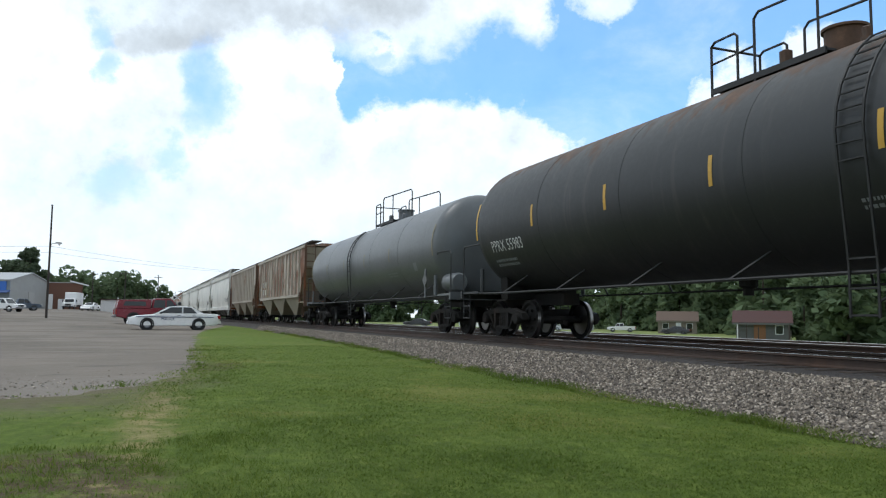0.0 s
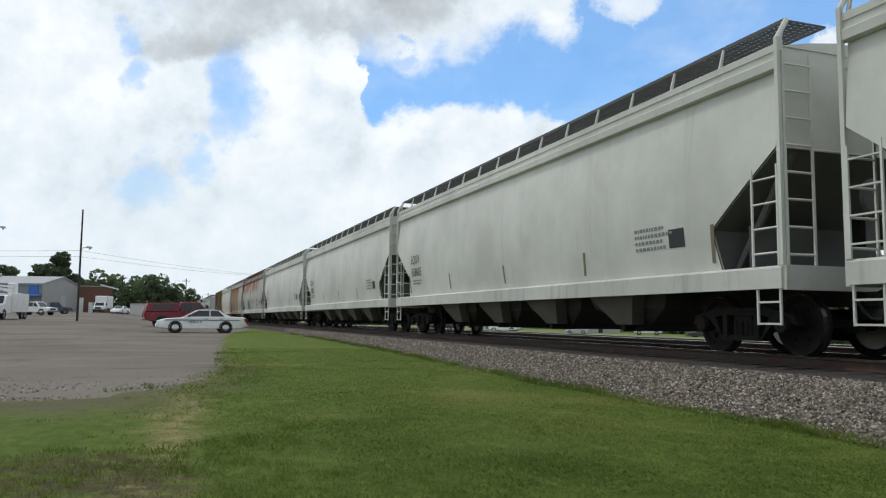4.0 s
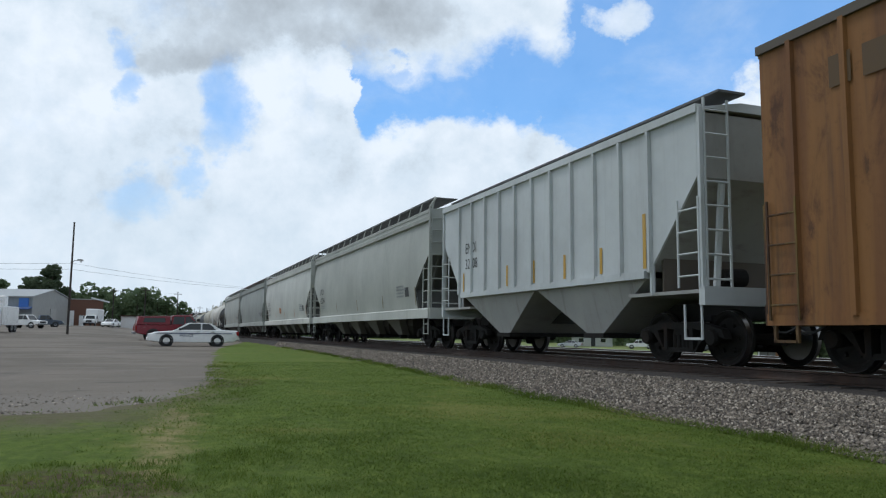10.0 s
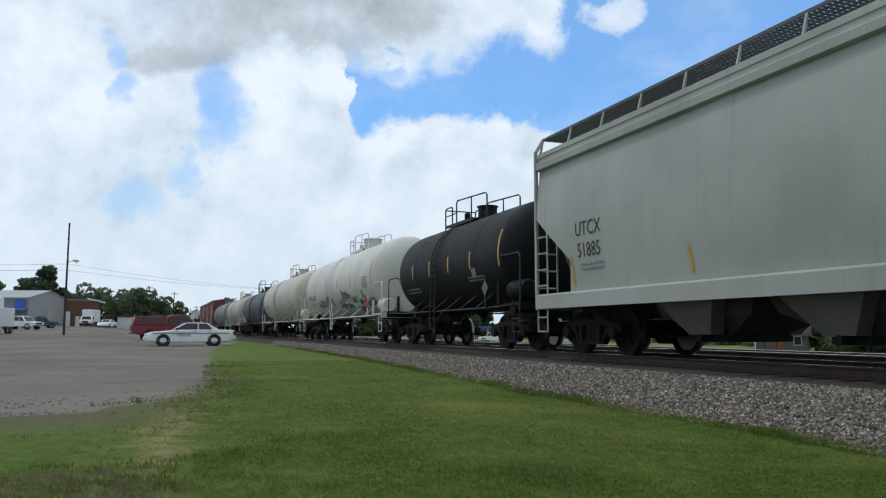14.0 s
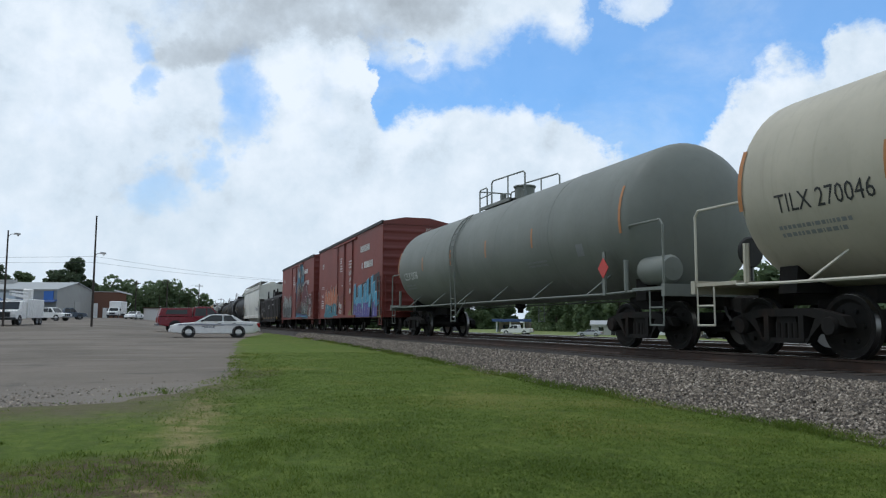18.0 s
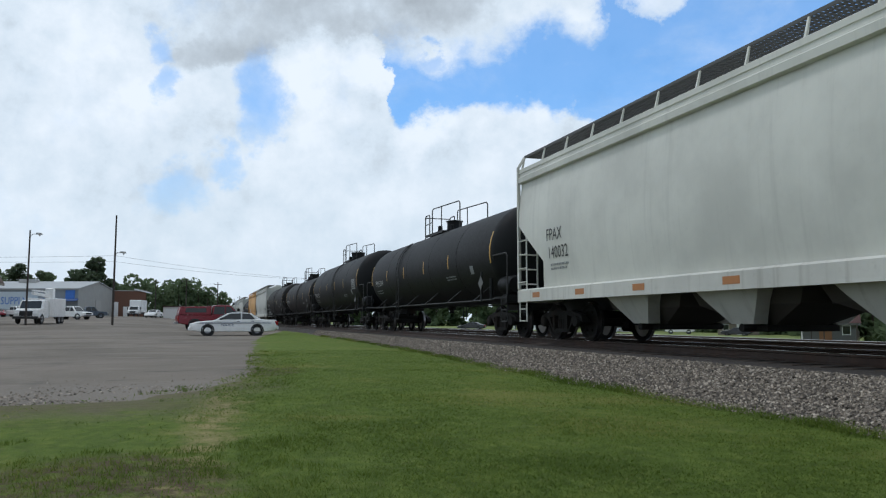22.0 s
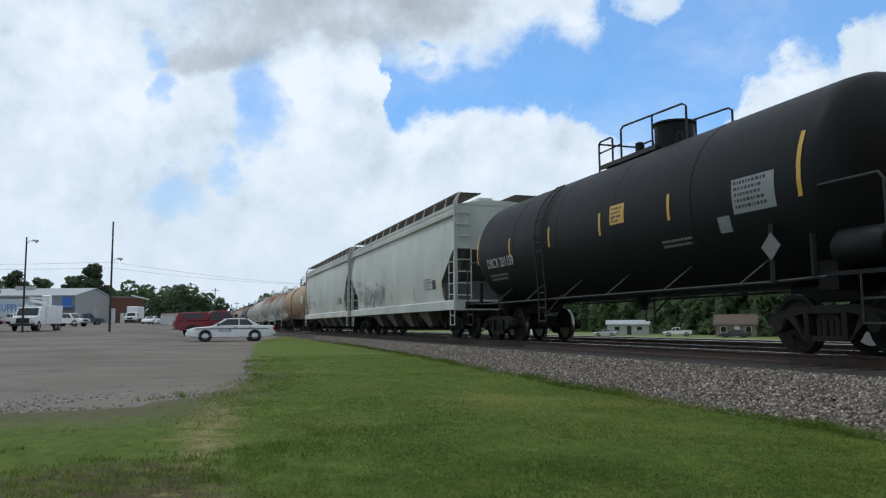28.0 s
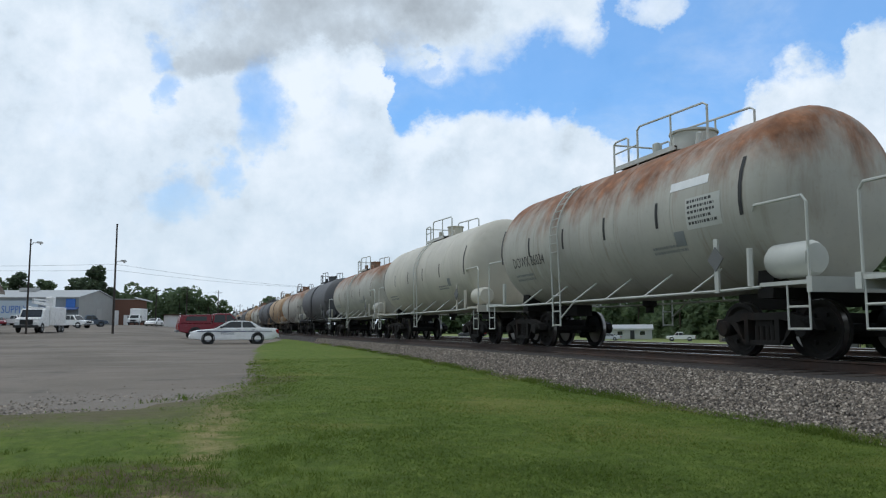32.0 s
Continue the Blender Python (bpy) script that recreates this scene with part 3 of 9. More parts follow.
    for x in (-0.55, 0.55):
        part("toe_beam", Geo().box(x - 0.02, x + 0.02, -plat * 0.3, pf, zt - 0.06, zt + 0.04), rail_mat, pl)
        part("end_guard", Geo().path([(x, pf, zt - 0.2), (x, pf, zt + 0.80 * rail_h), (x, pf - 0.09, zt + 0.86 * rail_h), (x, pf - 0.55, zt + 0.86 * rail_h), (x, pf - 0.62, zt + 0.8 * rail_h), (x, pf - 0.62, zt)], 0.024), rail_mat, pl)
        part("handrail", Geo().path([(x, plat * 0.80, zt - 0.2), (x, plat * 0.80, zt + 0.95 * rail_h), (x, plat * 0.72, zt + 1.04 * rail_h), (x, -reach + 0.12, zt + 0.90 * rail_h), (x, -reach, zt + 0.80 * rail_h), (x, -reach, zt - 0.28)], 0.024), rail_mat, pl)
        part("mid_rail", Geo().tube((x, pf, zt + 0.48 * rail_h), (x, plat * 0.80, zt + 0.5 * rail_h), 0.02, 5), rail_mat, pl)
        part("post", Geo().tube((x, -plat * 0.2, zt), (x, -plat * 0.2, zt + 0.98 * rail_h), 0.022, 5), rail_mat, pl)
    part("end_rail", Geo().path([(-0.55, pf, zt + 0.8 * rail_h), (0.55, pf, zt + 0.8 * rail_h)], 0.022), rail_mat, pl)
    part("dome", Geo().lathe_z([(dome[0] + 0.06, zt - 0.06), (dome[0] + 0.06, zt + 0.06), (dome[0], zt + 0.06), (dome[0], zt + dome[1] - 0.04), (dome[0] + 0.04, zt + dome[1] - 0.04), (dome[0] + 0.04, zt + dome[1]), (0.05, zt + dome[1] + 0.04)], 0, -0.25 + shift, 18), fit_mat, ob, smooth=40)
    for x, y, r, z in ((-0.35, 0.55, 0.10, 0.28), (0.3, 0.62, 0.08, 0.22), (-0.3, -0.85, 0.07, 0.18)):
        part("valve", Geo().lathe_z([(r * 1.3, zt - 0.05), (r * 1.3, zt + 0.05), (r, zt + 0.05), (r, zt + z), (r * 0.4, zt + z + 0.03)], x, y + shift, 10), fit_mat, ob)
    # side ladder that follows the shell
    la = 0.2 if ladder_at is None else ladder_at
    for x in (-1, 1):
        g = Geo()
        angles = [0.62 + k * (1.72 - 0.62) / 6 for k in range(7)]
        for dy in (-0.2, 0.2):
            pts = [(x * (R + 0.06) * math.sin(q), la + dy, zc + (R + 0.06) * math.cos(q)) for q in angles] + [(x * 1.54, la + dy, 1.18), (x * 1.54, la + dy, 0.52)]
            g.path(pts, 0.02, 5)
        lad = part("ladder", g, rail_mat, ob)
        for k in range(10):
            q = 0.62 + k * 1.15 / 9
            px, pz = x * (R + 0.06) * math.sin(q), zc + (R + 0.06) * math.cos(q)
            part("rung", Geo().tube((px, la - 0.2, pz), (px, la + 0.2, pz), 0.014, 5), rail_mat, lad)
        for z in (1.25, 0.88, 0.55):
            part("rung", Geo().tube((x * 1.54, la - 0.2, z), (x * 1.54, la + 0.2, z), 0.016, 5), rail_mat, lad)
        part("stay", Geo().tube((x * 1.5, la - 1.0, 1.16), (x * 1.52, la - 0.2, 0.72), 0.02, 5), rail_mat, ob)
    # bottom outlet
    part("outlet", Geo().lathe_z([(0.16, zc - R + 0.05), (0.16, zc - R - 0.1), (0.09, zc - R - 0.14), (0.09, zc - R - 0.26)], 0, 0.1, 12), M_RUN, ob)
    for y in marks:
        big = abs(y) > h - 1.2
        mark(car, "reflector", y, zc + (-0.28 if not big else -0.35), 0.085, 0.48 if not big else 0.95, mark_mat, 0.04)
    car["L"], car["h"] = L, h
    return car


# ---------------------------------------------------------------- covered hopper cars


def hopper_skin(z):
    """Half width of a smooth hopper's side at a height."""
    return 1.47 + 0.135 * math.sin(math.pi * min(max((z - 1.15) / 3.1, 0), 1))


def grating(s, E, zw):
    """A walkway of open grating: bearing bars along it, close cross bars."""
    g = Geo()
    for k in range(7):
        x = s * (0.63 + 0.124 * k)
        g.box(x - 0.012, x + 0.012, -E, E, zw - 0.032, zw)
    n = int(2 * E / 0.085)
    for k in range(n + 1):
        y = -E + 2 * E * k / n
        g.box(min(s * 0.62, s * 1.385), max(s * 0.62, s * 1.385), y - 0.016, y + 0.016, zw - 0.026, zw - 0.004)
    return g


def smooth_hopper(L, label, mat, sill_mat=None, grate=None, bays=4, dark_end=None, ztop=4.43, end_in=0.55, post_mat=None, slant=(3.0, 1.45), under=None, eave_mat=None):
    ob = thing("hopper_car", Matrix(), label, "hopper car", "cars of the freight train")
    car = {"ob": ob, "_surf": lambda z: -hopper_skin(z) if z > 1.26 else -1.60}
    sill_mat, post_mat = sill_mat or mat, post_mat or mat
    grate, dark_end = grate or M_GRATE, dark_end or M_SLOPE
    E = L / 2 - end_in
    zs = [1.05, 1.30, 1.6, 1.95, 2.3, 2.65, 3.0, 3.4, 3.8, ztop - 0.28]

    def ext(z):
        if z >= slant[0]:
            return E - 0.05
        if z >= 1.95:
            return E - 0.05 - slant[1] * (slant[0] - z) / (slant[0] - 1.95)
        return E - 0.05 - slant[1] + (1.95 - z) * 0.22

    cols = 20
    for s, nm in ((-1, "side_sheet"), (1, "side_sheet")):
        g = Geo()
        vs = [(s * hopper_skin(z), ext(z) * (2 * k / cols - 1), z) for z in zs for k in range(cols + 1)]
        fs = [(r * (cols + 1) + k, r * (cols + 1) + k + 1, (r + 1) * (cols + 1) + k + 1, (r + 1) * (cols + 1) + k) for r in range(len(zs) - 1) for k in range(cols)]
        m = len(vs)
        vs += [(s * (hopper_skin(z) - 0.05), ext(z) * (2 * k / cols - 1), z) for z in zs for k in range(cols + 1)]
        fs += [tuple(i + m for i in q[::-1]) for q in fs]
        g.add(vs, fs)
        part(nm, g, mat, ob, smooth=30)
    for s in (-1, 1):
        rows = [[(-hopper_skin(z) + 0.02, s * (ext(z) - 0.04), z), (hopper_skin(z) - 0.02, s * (ext(z) - 0.04), z)] for z in zs]
        g = Geo()
        g.add([p for r in rows for p in r] + [(p[0], p[1] - s * 0.04, p[2]) for r in rows for p in r], [(2 * i, 2 * i + 1, 2 * i + 3, 2 * i + 2) for i in range(len(rows) - 1)] + [(2 * len(rows) + 2 * i, 2 * len(rows) + 2 * i + 1, 2 * len(rows) + 2 * i + 3, 2 * len(rows) + 2 * i + 2) for i in range(len(rows) - 1)])
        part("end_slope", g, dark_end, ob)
    # eave rail and roof
    ze = ztop - 0.28
    for s in (-1, 1):
        prof = [(s * 1.50, ze - 0.02), (s * 1.59, ze), (s * 1.60, ze + 0.13), (s * 1.555, ze + 0.16), (s * 1.555, ze + 0.25), (s * 1.575, ze + 0.26), (s * 1.575, ze + 0.36), (s * 1.46, ze + 0.42)]
        part("eave_rail", Geo().prism_y(prof, -E, E), eave_mat or post_mat, ob)
    roof = [(-1.50, ze + 0.34), (-1.0, ze + 0.44), (-0.4, ze + 0.52), (0.4, ze + 0.52), (1.0, ze + 0.44), (1.50, ze + 0.34)]
    part("roof", Geo().prism_y(roof, -E + 0.02, E - 0.02), mat, ob)
    for s in (-1, 1):
        part("end_panel", Geo().prism_y([(-1.5, 3.0), (1.5, 3.0), (1.5, ze + 0.34), (0.4, ze + 0.50), (-0.4, ze + 0.50), (-1.5, ze + 0.34)], s * (E - 0.06) - 0.02, s * (E - 0.06) + 0.02), mat, ob)
    # trough hatch along the ridge
    part("hatch", Geo().prism_y([(-0.3, ze + 0.50), (0.3, ze + 0.50), (0.26, ze + 0.80), (-0.26, ze + 0.80)], -E + 1.2, E - 1.2), mat, ob)
    # running boards on both roof slopes, on brackets
    zw = ze + 0.75
    for s in (-1, 1):
        wk = part("running_board", grating(s, E - 0.02, zw), grate, ob)
        part("board_rim", Geo().box(s * 1.395 - 0.013, s * 1.395 + 0.013, -E + 0.02, E - 0.02, zw - 0.04, zw + 0.015), grate, wk)
        n = max(8, int(2 * E / 1.25))
        for k in range(n + 1):
            y = -E + 0.05 + (2 * E - 0.1) * k / n
            if s < 0:
                part("bracket", Geo().prism_y([(-1.50, ze + 0.40), (-1.45, ze + 0.40), (-1.385, zw - 0.03), (-1.41, zw - 0.03)], y - 0.02, y + 0.02), post_mat, wk)
    # side sills, end sills, steps, ladders
    for s in (-1, 1):
        prof = [(s * 1.50, 0.97), (s * 1.62, 0.97), (s * 1.62, 1.26), (s * 1.55, 1.30), (s * 1.50, 1.30)]
        part("side_sill", Geo().prism_y(prof, -E, E), sill_mat, ob)
        e0 = s * E
        part("end_sill", Geo().box(-1.58, 1.58, e0 - 0.06, e0 + 0.06, 0.95, 1.30), sill_mat, ob)
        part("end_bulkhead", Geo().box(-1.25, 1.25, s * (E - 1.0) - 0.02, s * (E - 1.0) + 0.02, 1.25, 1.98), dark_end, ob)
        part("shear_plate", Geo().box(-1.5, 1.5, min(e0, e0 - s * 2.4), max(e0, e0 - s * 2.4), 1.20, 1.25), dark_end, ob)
        for x in (-1, 1):
            part("corner_post", Geo().box(x * 1.58 - 0.03, x * 1.58 + 0.03, e0 - 0.035, e0 + 0.03, 1.3, ze + 0.45), post_mat, ob)
            part("post_cap", Geo().tube((x * 1.58, e0, ze + 0.42), (x * 1.38, e0, zw - 0.01), 0.04, 6), post_mat, ob)
            ladder(ob, x * 1.60, s * (E - 0.55), s * (E - 0.05), 1.3, 2.75, 4, post_mat)
            g = Geo()
            for y in (E - 0.06, E - 0.50):
                g.box(x * 1.58 - 0.014, x * 1.58 + 0.014, s * y - 0.016, s * y + 0.016, 0.45, 0.98)
            for z in (0.47, 0.78):
                g.box(x * 1.58 - 0.02, x * 1.58 + 0.02, min(s * (E - 0.06), s * (E - 0.50)), max(s * (E - 0.06), s * (E - 0.50)), z - 0.014, z + 0.014)
            part("sill_step", g, post_mat, ob)
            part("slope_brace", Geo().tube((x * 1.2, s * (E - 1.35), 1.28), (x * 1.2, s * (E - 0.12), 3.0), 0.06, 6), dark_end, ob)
        end_ladder(ob, s * (E + 0.04), -1.52, -1.02, 1.25, ze + 0.25, 8, post_mat)
        if s < 0:
            part("brake_wheel", Geo().lathe_y([(e0 - 0.10, 0.24), (e0 - 0.07, 0.29), (e0 - 0.04, 0.24)], 0.1, 2.35, 16).tube((-0.16, e0 - 0.07, 2.35), (0.36, e0 - 0.07, 2.35), 0.02, 5).tube((0.1, e0 - 0.07, 2.1), (0.1, e0 - 0.07, 2.6), 0.02, 5), M_ENDSTEEL, ob)
            part("brake_stand", Geo().box(0.04, 0.16, e0 - 0.02, e0 + 0.04, 1.3, 2.4), M_ENDSTEEL, ob)
            part("grab_bar", Geo().tube((-1.0, e0 - 0.04, 2.98), (1.5, e0 - 0.04, 2.98), 0.02, 5), post_mat, ob)
        part("brake_box", Geo().bevel_box(0.35, 0.85, e0 - s * 0.5 - 0.15, e0 - s * 0.5 + 0.15, 1.7, 2.2, 0.04), M_RUN, ob)
        coupler(ob, s * E, s * L / 2)
        bogie(ob, s * (L / 2 - 1.98))
    part("centre_sill", Geo().box(-0.3, 0.3, -E, E, 0.74, 1.06), M_STEEL, ob)
    # hopper pockets
    span = 2 * (L / 2 - 3.9)
    for k in range(bays):
        y = -span / 2 + span * (k + 0.5) / bays
        w = span / bays / 2
        g = Geo().loft([[(-1.05, y - w, 1.3), (1.05, y - w, 1.3), (1.05, y + w, 1.3), (-1.05, y + w, 1.3)],
                        [(-0.9, y - w * 0.80, 0.75), (0.9, y - w * 0.80, 0.75), (0.9, y + w * 0.80, 0.75), (-0.9, y + w * 0.80, 0.75)],
                        [(-0.55, y - 0.28, 0.40), (0.55, y - 0.28, 0.40), (0.55, y + 0.28, 0.40), (-0.55, y + 0.28, 0.40)]])
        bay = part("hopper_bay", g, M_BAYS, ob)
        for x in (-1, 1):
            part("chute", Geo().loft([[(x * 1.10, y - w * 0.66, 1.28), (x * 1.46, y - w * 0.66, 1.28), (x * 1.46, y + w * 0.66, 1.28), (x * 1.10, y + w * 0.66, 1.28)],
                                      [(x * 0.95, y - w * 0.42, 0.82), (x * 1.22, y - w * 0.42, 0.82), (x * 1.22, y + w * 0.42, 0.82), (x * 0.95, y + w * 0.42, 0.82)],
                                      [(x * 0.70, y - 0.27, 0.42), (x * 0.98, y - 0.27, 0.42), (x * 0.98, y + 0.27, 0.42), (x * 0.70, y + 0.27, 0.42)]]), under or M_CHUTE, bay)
        part("outlet_gate", Geo().box(-0.75, 0.75, y - 0.33, y + 0.33, 0.30, 0.40).tube((-1.0, y, 0.36), (1.0, y, 0.36), 0.07, 8), M_RUN, bay)
    car["L"], car["h"], car["E"] = L, E, E
    return car


def ribbed_hopper(L, label, mat, ribs=14, bays=3, ztop=4.15, under=None, post_mat=None, end_in=0.6, end_mat=None):
    """A covered hopper with flat sides, outside posts and deep triangular bays."""
    ob = thing("hopper_car", Matrix(), label, "hopper car", "cars of the freight train")
    car = {"ob": ob, "_surf": lambda z: -1.511}
    post_mat, under = post_mat or mat, under or mat
    end_mat = end_mat or post_mat
    E = L / 2 - end_in
    zb = 1.62
    X = 1.49

    def ext(z):
        return E - 0.08 if z > 3.1 else E - 0.08 - 1.35 * (3.1 - z) / 1.5
    zs = [zb, 2.3, 3.1, ztop]
    for s in (-1, 1):
        poly = [(-ext(z), z) for z in zs] + [(ext(z), z) for z in zs[::-1]]
        part("side_sheet", Geo().prism_x(poly, s * X - 0.02, s * X + 0.02), mat, ob)
        for k in range(ribs):
            y = (-1 + 2 * (k + 0.5) / ribs) * (E - 0.9)
            zl = zb
            part("side_post", Geo().box(s * (X + 0.045) - 0.05, s * (X + 0.045) + 0.05, y - 0.035, y + 0.035, zl - 0.02, ztop - 0.02), post_mat, ob)
        part("top_chord", Geo().box(s * 1.52 - 0.06, s * 1.52 + 0.06, -E, E, ztop - 0.04, ztop + 0.10), post_mat, ob)
        part("side_sill", Geo().box(s * 1.50 - 0.07, s * 1.50 + 0.07, -(ext(zb) - 0.1), ext(zb) - 0.1, zb - 0.12, zb + 0.02), post_mat, ob)
    for e in (-1, 1):
        rows = [[(-X, e * (ext(z) - 0.02), z), (X, e * (ext(z) - 0.02), z)] for z in zs]
        g = Geo().add([p for r in rows for p in r] + [(p[0], p[1] - e * 0.04, p[2]) for r in rows for p in r],
                      [(2 * i, 2 * i + 1, 2 * i + 3, 2 * i + 2) for i in range(3)] + [(8 + 2 * i, 9 + 2 * i, 11 + 2 * i, 10 + 2 * i) for i in range(3)])
        part("end_slope", g, under, ob)
    part("roof", Geo().prism_y([(-1.5, ztop + 0.06), (-0.6, ztop + 0.22), (0.6, ztop + 0.22), (1.5, ztop + 0.06)], -E + 0.03, E - 0.03), mat, ob)
    for k in range(5):
        y = (-1 + 2 * (k + 0.5) / 5) * (E - 0.8)
        part("roof_hatch", Geo().lathe_z([(0.42, ztop + 0.18), (0.42, ztop + 0.34), (0.36, ztop + 0.38)], 0, y, 14), mat, ob)
    for s in (-1, 1):
        part("running_board", Geo().box(s * 0.95 - 0.28, s * 0.95 + 0.28, -E - 0.15, E + 0.15, ztop + 0.30, ztop + 0.34), M_GRATE, ob)
    for e in (-1, 1):
        e0 = e * E
        part("end_sill", Geo().box(-1.55, 1.55, e0 - 0.08, e0 + 0.06, 0.98, 1.28), end_mat, ob)
        part("end_platform", Geo().box(-1.5, 1.5, min(e0, e0 - e * 2.1), max(e0, e0 - e * 2.1), 1.18, 1.24), under, ob)
        part("end_bulkhead", Geo().box(-1.35, 1.35, e * (E - 1.25) - 0.02, e * (E - 1.25) + 0.02, 1.24, 1.98), M_ENDBROWN, ob)
        part("brake_cylinder", Geo().lathe_x([(-0.55, 0.02), (-0.53, 0.15), (-0.05, 0.17), (0.0, 0.02)], e * (E - 0.75), 1.50, 14), M_RUN, ob)
        for x in (-1, 1):
            part("corner_post", Geo().box(x * 1.52 - 0.035, x * 1.52 + 0.035, e0 - 0.05, e0 + 0.02, 1.25, ztop + 0.05), end_mat, ob)
            part("end_stay", Geo().tube((x * 1.5, e * (E - 1.35), 1.2), (x * 1.5, e * (E - 1.35), 1.75), 0.05, 6), end_mat, ob)
            part("slope_brace", Geo().tube((x * 1.0, e * (E - 0.3), 1.2), (x * 1.0, e * (E - 0.1), 3.05), 0.06, 6), end_mat, ob)
            ladder(ob, x * 1.56, e * (E - 0.55), e * (E - 0.02), 1.28, 2.75, 4, end_mat)
            g = Geo()
            for y in (E - 0.04, E - 0.46):
                g.box(x * 1.52 - 0.014, x * 1.52 + 0.014, e * y - 0.016, e * y + 0.016, 0.42, 1.0)
            g.box(x * 1.52 - 0.02, x * 1.52 + 0.02, min(e * (E - 0.04), e * (E - 0.46)), max(e * (E - 0.04), e * (E - 0.46)), 0.42, 0.46)
            part("sill_step", g, end_mat, ob)
        end_ladder(ob, e * (E + 0.05), -1.46, -0.98, 1.2, ztop + 0.2, 8, end_mat)
        coupler(ob, e * E, e * L / 2)
        bogie(ob, e * (L / 2 - 1.8))
    part("centre_sill", Geo().box(-0.26, 0.26, -E, E, 0.76, 1.08), M_STEEL, ob)
    span = 2 * (ext(zb) - 0.15)
    for k in range(bays):
        y = -span / 2 + span * (k + 0.5) / bays
        w = span / bays / 2 - 0.02
        g = Geo().loft([[(-1.44, y - w, zb - 0.1), (1.44, y - w, zb - 0.1), (1.44, y + w, zb - 0.1), (-1.44, y + w, zb - 0.1)],
                        [(-1.2, y - 0.32, 0.52), (1.2, y - 0.32, 0.52), (1.2, y + 0.32, 0.52), (-1.2, y + 0.32, 0.52)]])
        bay = part("hopper_bay", g, under, ob)
        part("outlet_gate", Geo().box(-1.25, 1.25, y - 0.38, y + 0.38, 0.42, 0.52), M_RUN, bay)
    car["L"], car["E"] = L, E
    return car


# ---------------------------------------------------------------- box cars and gondola


